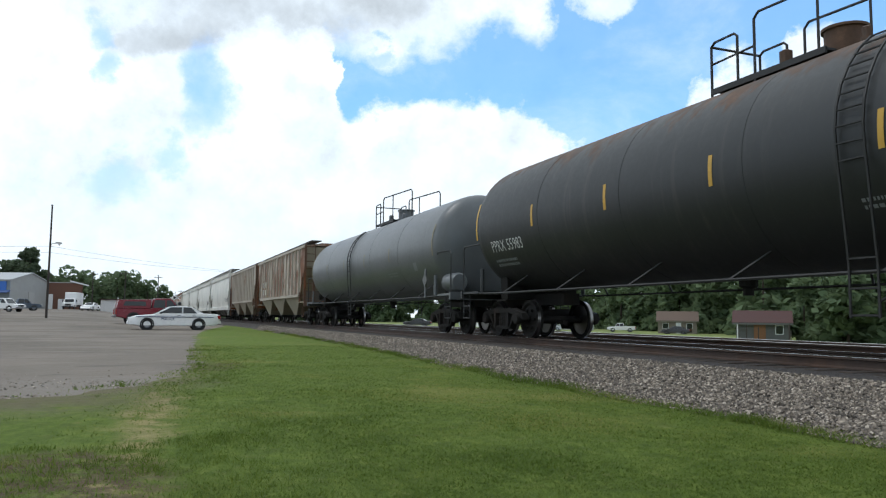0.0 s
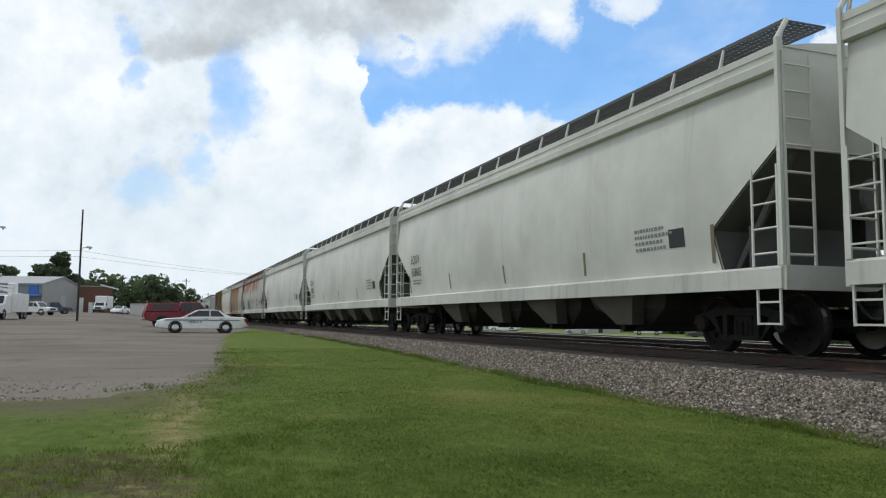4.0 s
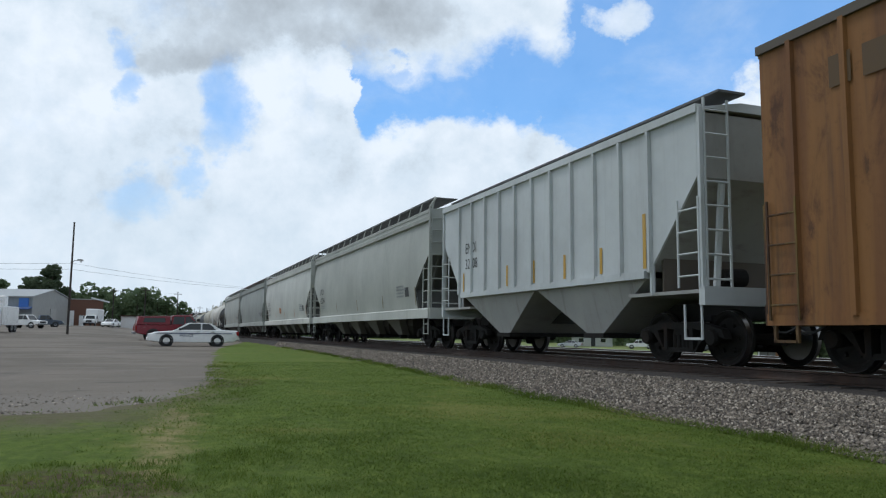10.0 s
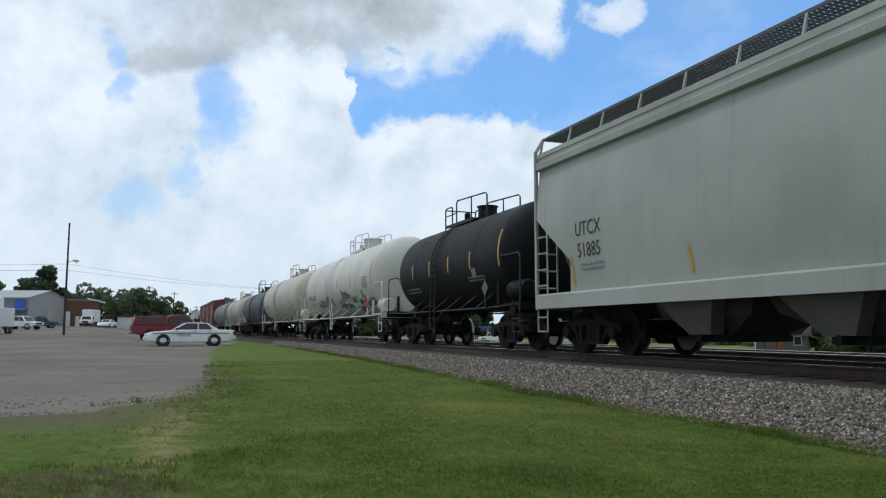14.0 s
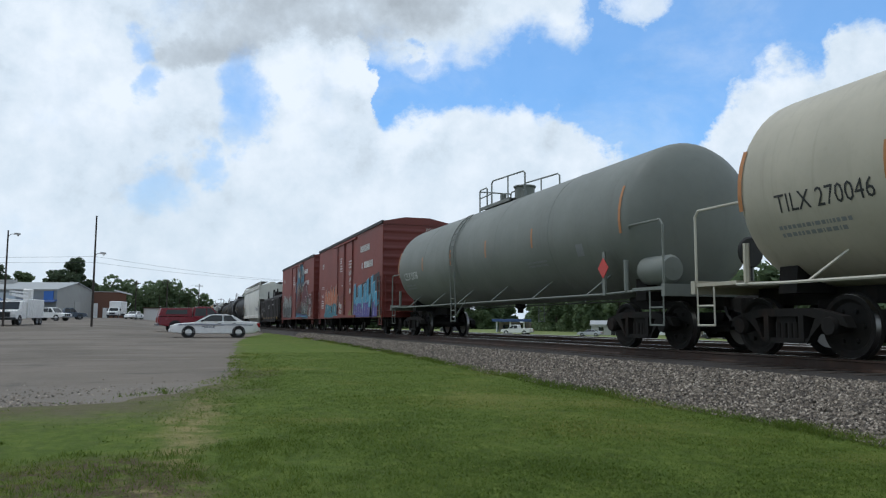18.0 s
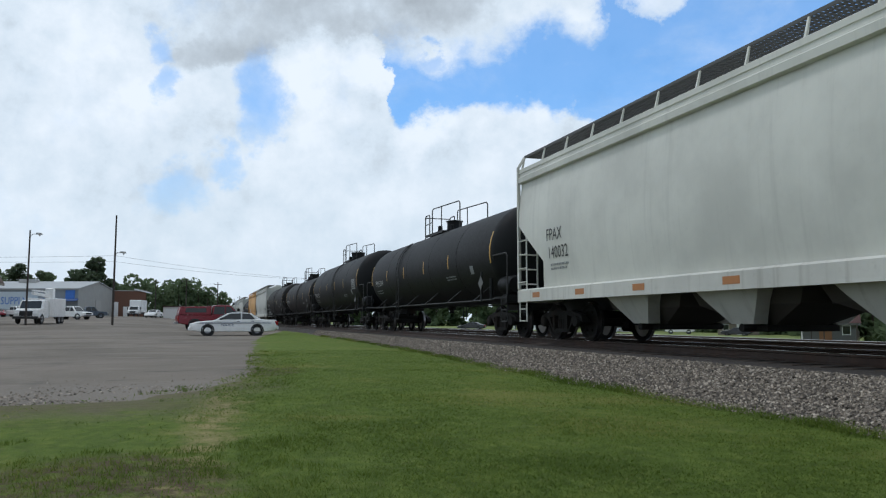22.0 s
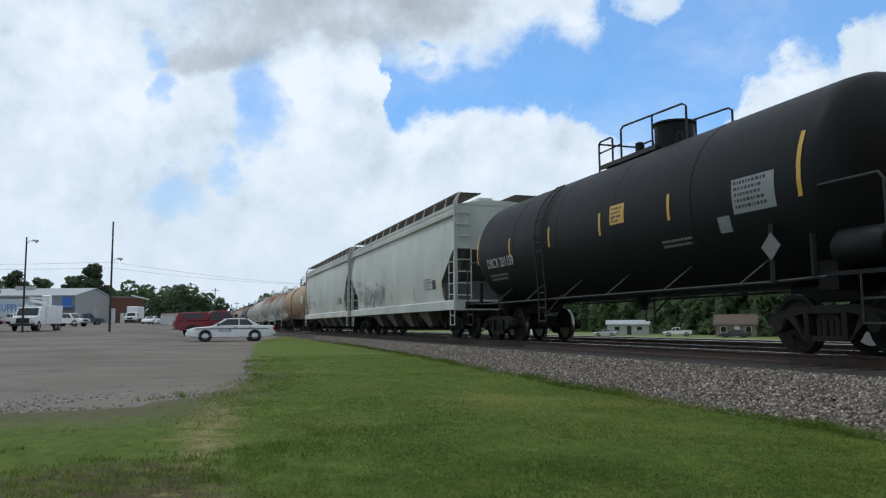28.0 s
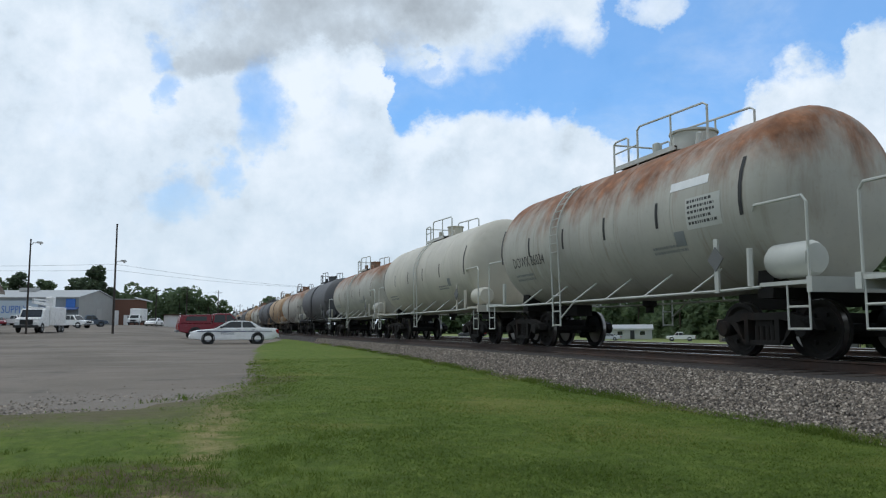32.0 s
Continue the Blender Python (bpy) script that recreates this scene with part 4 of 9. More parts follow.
def box_car(L, label, mat, end_mat, posts=0, door=(1.6, 1.6), door_mat=None, eave=4.86, zb=0.80, end_in=1.05, doors=2, door_y=0.0, roof_mat=None):
    ob = thing("box_car", Matrix(), label, "box car", "cars of the freight train")
    E = L / 2 - end_in
    X = 1.52
    car = {"ob": ob, "_surf": lambda z: -X - 0.035}
    part("body", Geo().box(-X + 0.03, X - 0.03, -E + 0.05, E - 0.05, zb + 0.25, eave - 0.05), mat, ob)
    for s in (-1, 1):
        part("side_panel", Geo().box(s * X - 0.015, s * X + 0.015, -E, E, zb, eave), mat, ob)
        part("top_chord", Geo().box(s * (X + 0.02) - 0.05, s * (X + 0.02) + 0.05, -E - 0.02, E + 0.02, eave - 0.10, eave + 0.03), roof_mat or mat, ob)
        part("side_sill", Geo().box(s * (X + 0.005) - 0.03, s * (X + 0.005) + 0.03, -E, E, zb - 0.02, zb + 0.14), mat, ob)
        for k in range(posts):
            y = (-1 + 2 * (k + 0.5) / posts) * (E - 0.15)
            if not (door_y - door[0] < y < door_y + door[1]):
                part("side_post", Geo().prism_z([(s * (X + 0.01), y - 0.055), (s * (X + 0.075), y - 0.04), (s * (X + 0.075), y + 0.04), (s * (X + 0.01), y + 0.055)], zb + 0.1, eave - 0.08), mat, ob)
        # doors with their frames, pressed ribs, locking bars
        for k in range(doors):
            w = (door[0] + door[1]) / doors
            y0 = door_y - door[0] + k * w
            dr = part("door", Geo().box(s * (X + 0.003) - 0.03, s * (X + 0.003) + 0.03, y0 + 0.02, y0 + w - 0.02, zb + 0.12, eave - 0.22), door_mat or mat, ob)
            if doors == 1:
                for q in range(9):
                    z = zb + 0.5 + q * (eave - zb - 1.0) / 8
                    part("door_rib", Geo().prism_y([(s * (X + 0.03), z - 0.06), (s * (X + 0.07), z), (s * (X + 0.03), z + 0.06)], y0 + 0.08, y0 + w - 0.08), door_mat or mat, dr)
            else:
                for q in (0.12, w - 0.12):
                    part("locking_bar", Geo().tube((s * (X + 0.065), y0 + q, zb + 0.15), (s * (X + 0.065), y0 + q, eave - 0.25), 0.028, 6), end_mat, dr)
                part("door_handle", Geo().tube((s * (X + 0.08), y0 + 0.15, zb + 1.25), (s * (X + 0.08), y0 + w * 0.5, zb + 1.05), 0.02, 5), end_mat, dr)
        part("door_track", Geo().box(s * (X + 0.06) - 0.05, s * (X + 0.06) + 0.05, door_y - door[0] - (1.4 if doors == 1 else 0.8), door_y + door[1] + 0.8, eave - 0.26, eave - 0.17), mat, ob)
        part("door_track", Geo().box(s * (X + 0.06) - 0.05, s * (X + 0.06) + 0.05, door_y - door[0] - 0.8, door_y + door[1] + (1.4 if doors == 1 else 0.8), zb + 0.02, zb + 0.11), mat, ob)
    part("roof", Geo().prism_y([(-X, eave), (-0.55, eave + 0.20), (0.55, eave + 0.20), (X, eave), (X, eave - 0.05), (-X, eave - 0.05)], -E - 0.02, E + 0.02), roof_mat or mat, ob)
    for e in (-1, 1):
        # corrugated end: one pressed panel with level ribs
        rows, n = [], 80
        for i in range(n + 1):
            z = zb + 0.2 + (eave - 0.12 - zb - 0.2) * i / n
            rows.append((z, 0.16 * max(0.0, math.sin(2 * math.pi * i / n * 10)) ** 0.7))
        vs = [(x, e * (E + d * (1 if abs(x) < 1.40 else 0.15)), z) for z, d in rows for x in (-1.5, -1.40, 1.40, 1.5)]
        fs = [(4 * r + k, 4 * r + k + 1, 4 * r + k + 5, 4 * r + k + 4) for r in range(n) for k in range(3)]
        g = Geo().add(vs, fs)
        g.add([(x, e * (E - 0.05), z) for x, z in ((-1.5, zb + 0.2), (1.5, zb + 0.2), (1.5, eave - 0.12), (-1.5, eave - 0.12))], [(0, 1, 2, 3)])
        part("end_panel", g, end_mat, ob, smooth=60)
        part("end_cap", Geo().prism_y([(-X, eave - 0.13), (X, eave - 0.13), (X, eave), (0.55, eave + 0.19), (-0.55, eave + 0.19), (-X, eave)], e * (E + 0.01) - 0.03, e * (E + 0.01) + 0.03), end_mat, ob)
        part("end_sill", Geo().box(-1.5, 1.5, e * (E + 0.03) - 0.06, e * (E + 0.03) + 0.06, zb - 0.02, zb + 0.28), end_mat, ob)
        for x in (-1, 1):
            ladder(ob, x * (X + 0.07), e * (E - 0.62), e * (E - 0.1), zb + 0.05, zb + 1.75, 4, end_mat)
            g = Geo()
            for y in (E - 0.12, E - 0.52):
                g.box(x * X - 0.02, x * X + 0.02, e * y - 0.025, e * y + 0.025, 0.40, zb)
            g.box(x * X - 0.02, x * X + 0.02, min(e * (E - 0.12), e * (E - 0.52)), max(e * (E - 0.12), e * (E - 0.52)), 0.40, 0.44)
            part("sill_step", g, end_mat, ob)
        end_ladder(ob, e * (E + 0.12), -1.42, -0.95, zb + 0.05, zb + 1.75, 4, end_mat)
        part("crossover_step", Geo().box(-0.9, 0.9, min(e * (E + 0.1), e * (E + 0.5)), max(e * (E + 0.1), e * (E + 0.5)), zb + 0.22, zb + 0.26), end_mat, ob)
        coupler(ob, e * E, e * L / 2)
        bogie(ob, e * (L / 2 - 2.4))
    part("centre_sill", Geo().box(-0.3, 0.3, -L / 2 + 0.5, L / 2 - 0.5, 0.72, 1.1), M_STEEL, ob)
    part("brake_gear", Geo().lathe_y([(-1.2, 0.02), (-1.18, 0.2), (-0.4, 0.2), (-0.38, 0.02)], -0.6, 0.68, 12).tube((0.3, -5, 0.55), (0.3, 5, 0.55), 0.03, 5).box(-0.9, -0.5, 0.6, 1.1, 0.5, 0.85), M_RUN, ob)
    car["L"], car["E"] = L, E
    return car


def gondola(L, label, mat):
    ob = thing("gondola_car", Matrix(), label, "gondola car", "cars of the freight train")
    E, X, zb, zt = L / 2 - 0.75, 1.50, 0.56, 2.62
    car = {"ob": ob, "_surf": lambda z: -X - 0.055}
    for s in (-1, 1):
        poly = [(-E, 0.98), (-E + 2.6, 0.98), (-E + 3.2, zb), (E - 3.2, zb), (E - 2.6, 0.98), (E, 0.98), (E, zt), (-E, zt)]
        part("side_panel", Geo().prism_x(poly, s * X - 0.02, s * X + 0.02), mat, ob)
        part("top_chord", Geo().box(s * X - 0.09, s * X + 0.09, -E, E, zt - 0.12, zt + 0.04), mat, ob)
        for k in range(14):
            y = (-1 + 2 * (k + 0.5) / 14) * (E - 0.2)
            part("side_post", Geo().prism_z([(s * (X + 0.02), y - 0.14), (s * (X + 0.055), y - 0.08), (s * (X + 0.055), y + 0.08), (s * (X + 0.02), y + 0.14)], 0.98 if abs(y) > E - 2.9 else zb, zt - 0.12), mat, ob)
        part("end_panel", Geo().box(-X, X, s * E - 0.04, s * E + 0.04, 1.0, zt), mat, ob)
        part("end_sill", Geo().box(-X, X, s * E - 0.08, s * E + 0.10, 0.9, 1.2), mat, ob)
        for x in (-1, 1):
            ladder(ob, x * (X + 0.06), s * (E - 0.55), s * (E - 0.06), 0.5, 2.6, 6, mat)
        coupler(ob, s * E, s * L / 2)
        bogie(ob, s * (L / 2 - 2.1))
    part("floor_plate", Geo().box(-X, X, -E, E, 1.05, 0.98), mat, ob)
    part("centre_sill", Geo().box(-0.3, 0.3, -E, E, 0.7, 1.06), M_STEEL, ob)
    # coil covers with tapered lifting brackets
    for y0, y1, step in ((0.25, 7.6, 0.0), (-7.6, -0.10, 0.10)):
        prof = [(-1.38, zt - 0.25), (-1.38, zt + 0.04), (-1.16, zt + 0.26 + step), (-0.6, zt + 0.40 + step), (0.6, zt + 0.40 + step), (1.16, zt + 0.26 + step), (1.38, zt + 0.04), (1.38, zt - 0.25)]
        cv = part("coil_cover", Geo().prism_y(prof, y0, y1), mat, ob, "black steel coil cover", smooth=30)
        if step:
            part("end_plate", Geo().prism_y([(-1.20, zt + 0.1), (-1.05, zt + 0.80), (0.9, zt + 0.80), (1.2, zt + 0.1)], y1 - 0.95, y1 + 0.03), mat, cv)
        for y in ((5.94, 1.40, 0.85) if y0 > 0 else (-1.57, -5.9, -6.5)):
            for e in (-1, 1):
                part("lifting_bracket", Geo().loft([[(-1.02, y + e * 0.20, zt + 0.1), (-0.86, y + e * 0.20, zt + 0.1), (-0.86, y + e * 0.31, zt + 0.1), (-1.02, y + e * 0.31, zt + 0.1)], [(-0.97, y + e * 0.06, zt + 0.98), (-0.89, y + e * 0.06, zt + 0.98), (-0.89, y + e * 0.14, zt + 0.98), (-0.97, y + e * 0.14, zt + 0.98)]]), mat, cv)
            part("lifting_pin", Geo().bevel_box(-0.98, -0.88, y - 0.16, y + 0.16, zt + 0.93, zt + 1.06, 0.03), mat, cv)
    car["L"], car["E"] = L, E
    return car

# ---------------------------------------------------------------- ground, lawn, track bed


def smoothstep(a, b, v):
    q = min(max((v - a) / (b - a), 0.0), 1.0)
    return q * q * (3 - 2 * q)


def ground_z(x, y):
    z = 0.0036 * min(max(y, 0), 50)
    z += smoothstep(6, -10, x) * 0.0155 * min(max(y - 50, 0), 110)
    z -= smoothstep(18, 85, x) * 1.75
    return z


def build_lot(g, bsdf, co):
    x, y, z = g.xyz(co)
    big = g.noise(co, 0.10, 5.0, 0.6, 0.6)
    mid = g.noise(g.stretch(co, 1.0, 0.35, 1.0), 0.5, 6.0, 0.65)
    grit = g.noise(co, 22.0, 4.0, 0.7)
    c = g.mix(g.smooth(big, 0.38, 0.62), (0.128, 0.108, 0.086), (0.186, 0.158, 0.128))
    c = g.mix(g.math("MULTIPLY", g.smooth(mid, 0.52, 0.72), 0.65), c, (0.088, 0.079, 0.068))
    c = g.mix(g.math("MULTIPLY", g.smooth(grit, 0.5, 0.8), 0.4), c, (0.34, 0.31, 0.27))
    # tyre-worn streaks, dusty sand and dark damp stains
    worn = g.noise(g.stretch(co, 0.25, 1.2, 1.0), 0.55, 7.0, 0.68, 0.8)
    c = g.mix(g.math("MULTIPLY", g.smooth(worn, 0.52, 0.68), 0.6), c, (0.240, 0.204, 0.164))
    c = g.mix(g.math("MULTIPLY", g.smooth(g.noise(g.stretch(co, 0.4, 1.0, 1.0), 0.9, 6.0, 0.66, 0.5), 0.56, 0.70), 0.6), c, (0.068, 0.062, 0.055))
    # loose pale gravel along the lawn
    strip = g.math("SUBTRACT", 1.0, g.smooth(g.math("ABSOLUTE", g.math("SUBTRACT", g.math("ADD", y, g.math("MULTIPLY", mid, 3.0)), 14.0)), 1.0, 2.6))
    c = g.mix(g.math("MULTIPLY", strip, g.smooth(grit, 0.35, 0.65)), c, (0.200, 0.178, 0.150))
    field = g.ramp(g.noise(co, 0.22, 6.0, 0.65), [(0.3, (0.10, 0.135, 0.035)), (0.55, (0.17, 0.20, 0.06)), (0.75, (0.23, 0.22, 0.09))])
    c = g.mix(g.smooth(g.math("ADD", x, g.math("MULTIPLY", mid, 1.5)), 16.6, 17.4), c, field)
    g.put(bsdf, "Base Color", c)
    bsdf.inputs["Roughness"].default_value = 0.92
    bsdf.inputs["Specular IOR Level"].default_value = 0.25
    bump(g, bsdf, g.noise(co, 30.0, 5.0, 0.7), 0.5, 0.02)


def build_lawn(g, bsdf, co):
    x, y, z = g.xyz(co)
    big = g.noise(co, 0.33, 5.0, 0.62, 0.5)
    fine = g.noise(g.stretch(co, 1.0, 0.6, 1.0), 6.0, 6.0, 0.7)
    c = g.ramp(fine, [(0.28, (0.062, 0.098, 0.015)), (0.50, (0.105, 0.150, 0.024)), (0.72, (0.158, 0.198, 0.038))])
    c = g.mix(g.math("MULTIPLY", g.smooth(big, 0.50, 0.70), 0.62), c, (0.190, 0.188, 0.050))
    # bleached path and the bare patches beside it
    wob = g.math("MULTIPLY", g.math("SUBTRACT", g.noise(co, 1.2, 5.0, 0.65), 0.5), 1.1)
    px = g.math("ADD", g.math("SUBTRACT", x, g.math("ADD", g.math("MULTIPLY", g.math("SUBTRACT", y, 7.0), 0.075), 0.05)), wob)
    path = g.math("MULTIPLY", g.math("SUBTRACT", 1.0, g.smooth(g.math("ABSOLUTE", px), 0.05, 0.42)), g.math("SUBTRACT", 1.0, g.smooth(y, 9.5, 14.0)))
    blotch = g.noise(co, 2.3, 7.0, 0.70, 0.6)
    c = g.mix(g.math("MULTIPLY", g.smooth(blotch, 0.50, 0.72), 0.55), c, (0.060, 0.085, 0.020))
    c = g.mix(g.math("MULTIPLY", g.smooth(g.noise(g.stretch(co, 1.3, 1.0, 1.0), 3.7, 7.0, 0.7), 0.54, 0.76), 0.5), c, (0.190, 0.165, 0.075))
    path = g.math("MULTIPLY", path, g.smooth(g.noise(co, 3.0, 7.0, 0.7), 0.34, 0.62))
    c = g.mix(g.math("MULTIPLY", path, 0.80), c, (0.330, 0.262, 0.128))

    def spot(cx, cy, rx, ry):
        a = g.math("DIVIDE", g.math("ADD", g.math("SUBTRACT", x, cx), wob), rx)
        b = g.math("DIVIDE", g.math("ADD", g.math("SUBTRACT", y, cy), wob), ry)
        d = g.math("ADD", g.math("MULTIPLY", a, a), g.math("MULTIPLY", b, b))
        return g.math("SUBTRACT", 1.0, g.smooth(d, 0.4, 1.2))

    bare = g.math("MAXIMUM", g.math("MAXIMUM", spot(-0.6, 5.5, 1.0, 1.2), spot(-2.1, 5.1, 1.6, 1.3)), spot(1.5, 16.2, 0.75, 1.3))
    bare = g.math("MULTIPLY", bare, g.smooth(g.noise(co, 5.0, 6.0, 0.7), 0.36, 0.56))
    c = g.mix(g.math("MULTIPLY", bare, 0.9), c, (0.100, 0.073, 0.047))
    # towards the lot the turf thins out into soil and grit
    rim = g.math("MULTIPLY", g.smooth(g.math("ADD", y, g.math("MULTIPLY", wob, 2.4)), 8.3, 10.4), g.math("SUBTRACT", 1.0, g.smooth(g.math("ADD", x, wob), -1.0, 1.1)))
    rim = g.math("MULTIPLY", rim, g.smooth(g.noise(co, 4.0, 7.0, 0.72), 0.22, 0.50))
    c = g.mix(g.math("MULTIPLY", rim, 0.85), c, (0.150, 0.128, 0.085))
    # along the lot the turf frays into dust
    edge = g.math("SUBTRACT", g.math("ADD", x, g.math("MULTIPLY", wob, 1.6)), g.math("ADD", 0.55, g.math("MULTIPLY", g.math("SUBTRACT", y, 15.0), 0.055)))
    fray = g.math("MULTIPLY", g.math("SUBTRACT", 1.0, g.smooth(edge, 0.0, 1.3)), g.math("MULTIPLY", g.smooth(y, 10.5, 12.5), g.math("SUBTRACT", 1.0, g.smooth(y, 36.0, 48.0))))
    fray = g.math("MULTIPLY", fray, g.smooth(g.noise(co, 3.4, 7.0, 0.72), 0.30, 0.62))
    c = g.mix(g.math("MULTIPLY", fray, 0.9), c, (0.150, 0.120, 0.082))
    g.put(bsdf, "Base Color", c)
    bsdf.inputs["Roughness"].default_value = 0.95
    bsdf.inputs["Specular IOR Level"].default_value = 0.15
    bump(g, bsdf, g.noise(co, 16.0, 6.0, 0.75), 0.9, 0.04)


def build_blade(g, bsdf, co):
    n = g.smooth(g.noise(co, 0.33, 5.0, 0.62, 0.5), 0.36, 0.68)
    rnd = g.t.nodes.new("ShaderNodeNewGeometry").outputs["Random Per Island"]
    c = g.ramp(g.math("ADD", g.math("MULTIPLY", rnd, 0.5), g.math("MULTIPLY", n, 0.45)), [(0.16, (0.082, 0.126, 0.019)), (0.45, (0.114, 0.166, 0.026)), (0.70, (0.164, 0.202, 0.038)), (0.93, (0.290, 0.262, 0.095))])
    g.put(bsdf, "Base Color", c)
    bsdf.inputs["Roughness"].default_value = 0.7
    bsdf.inputs["Specular IOR Level"].default_value = 0.2
    let_through(g, bsdf, c, 0.5)


def build_stone(g, bsdf, co):
    rnd = g.t.nodes.new("ShaderNodeNewGeometry").outputs["Random Per Island"]
    c = g.ramp(rnd, [(0.0, (0.045, 0.036, 0.028)), (0.38, (0.120, 0.096, 0.073)), (0.75, (0.240, 0.196, 0.150)), (1.0, (0.52, 0.45, 0.36))])
    g.put(bsdf, "Base Color", g.mix(g.noise(co, 30.0, 4.0, 0.6), c, g.mix(0.4, c, (0.2, 0.18, 0.16))))
    bsdf.inputs["Roughness"].default_value = 0.9


def build_bed(g, bsdf, co):
    x, y, z = g.xyz(co)
    v = g.t.nodes.new("ShaderNodeTexVoronoi")
    g.put(v, "Vector", co)
    v.inputs["Scale"].default_value = 16.0
    c = g.mix(v.outputs["Color"], (0.074, 0.062, 0.052), (0.188, 0.164, 0.139))
    # darker brown between and beside the rails
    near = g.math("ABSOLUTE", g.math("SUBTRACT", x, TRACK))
    dark_strip = g.math("SUBTRACT", 1.0, g.smooth(g.math("ADD", near, g.math("MULTIPLY", g.noise(co, 1.0, 4.0, 0.6), 0.5)), 2.55, 2.95))
    c = g.mix(g.math("MULTIPLY", dark_strip, 0.9), c, (0.032, 0.026, 0.022))
    g.put(bsdf, "Base Color", c)
    bsdf.inputs["Roughness"].default_value = 0.92
    bump(g, bsdf, v.outputs["Distance"], 0.8, 0.05)


M_LOT, M_LAWN, M_BLADE = material("asphalt_and_field", build_lot), material("mown_grass", build_lawn), material("grass_blades", build_blade)
M_STONE, M_BED = material("ballast_stones", build_stone), material("ballast_bed", build_bed)
M_RAIL = paint("rail_sides", (0.050, 0.032, 0.024), 0.6, 0.4, 0.75, rust_col=(0.06, 0.032, 0.02))
M_RAILTOP = plain("rail_head", (0.55, 0.53, 0.50), 0.22, 1.0, bmp=0)
M_TIE = plain("creosoted_wood", (0.050, 0.038, 0.030), 0.9, scale=3.0)


def grid_axis(parts):
    out = []
    for a, b, n in parts:
        out += [a + (b - a) * k / n for k in range(n)]
    return out + [parts[-1][1]]


def sheet(name, xs, ys, zf, mat, label):
    vs = [(x, y, zf(x, y)) for y in ys for x in xs]
    n = len(xs)
    fs = [(r * n + c, r * n + c + 1, (r + 1) * n + c + 1, (r + 1) * n + c) for r in range(len(ys) - 1) for c in range(n - 1)]
    me = bpy.data.meshes.new(name)
    me.from_pydata(vs, [], fs)
    me.shade_smooth()
    me.materials.append(mat)
    return tagged(new(name, me), label, "ground", kind="structure")


def lot_ground():
    xs = grid_axis([(-2400, -200, 6), (-200, -40, 8), (-40, 40, 20), (40, 120, 20), (120, 2400, 8)])
    ys = grid_axis([(-2400, -60, 6), (-60, 0, 4), (0, 60, 15), (60, 200, 14), (200, 2600, 8)])
    sheet("ground", xs, ys, lambda x, y: ground_z(x, y) - 0.03, M_LOT, "worn grey asphalt and gravel lot, grassy field beyond")


# lot-side edge of the lawn, by distance along the track
LAWN_LEFT = [(-40, -60.0), (9.6, -60.0), (10.4, -8.0), (10.9, -2.0), (11.6, -1.0), (13.4, 0.05), (15.4, 0.55), (18.0, 1.0), (27, 1.5), (40, 2.5), (52, 4.2), (64, 6.6), (70, 7.3)]
TOE = [(-60, 6.1), (12, 6.05), (16, 6.3), (22, 6.7), (30, 7.0), (60, 7.25), (80, 7.3)]


def along(table, y):
    for (a, va), (b, vb) in zip(table, table[1:]):
        if y <= b:
            return va + (vb - va) * max(0.0, (y - a) / (b - a))
    return table[-1][1]


def lawn_z(x, y):
    return ground_z(x, y) + 0.02 + 0.03 * noise.noise(Vector((x * 0.6, y * 0.6, 3.0)))


def lawn():
    ys = grid_axis([(-40, 0, 10), (0, 9, 18), (9, 30, 84), (30, 70, 60)])
    cols = 44
    vs = []
    for y in ys:
        a = along(LAWN_LEFT, y) + 0.45 * noise.noise(Vector((0.0, y * 1.3, 9.0))) + 0.30 * noise.noise(Vector((4.0, y * 4.0, 9.0)))
        b = along(TOE, y) + 0.25 * noise.noise(Vector((7.0, y * 0.8, 2.0))) + 0.5
        for c in range(cols + 1):
            q = c / cols
            x = a + (b - a) * (1 - (1 - q) ** 1.5)
            edge = min(1.0, 6 * q)
            vs.append((x, y, lawn_z(x, y) * edge + (ground_z(x, y) - 0.045) * (1 - edge)))
    n = cols + 1
    fs = [(r * n + c, r * n + c + 1, (r + 1) * n + c + 1, (r + 1) * n + c) for r in range(len(ys) - 1) for c in range(cols)]
    me = bpy.data.meshes.new("lawn")
    me.from_pydata(vs, [], fs)
    me.shade_smooth()
    me.materials.append(M_LAWN)
    tagged(new("lawn", me), "mown green grass verge with a bleached path and bare patches", "grass", kind="structure")


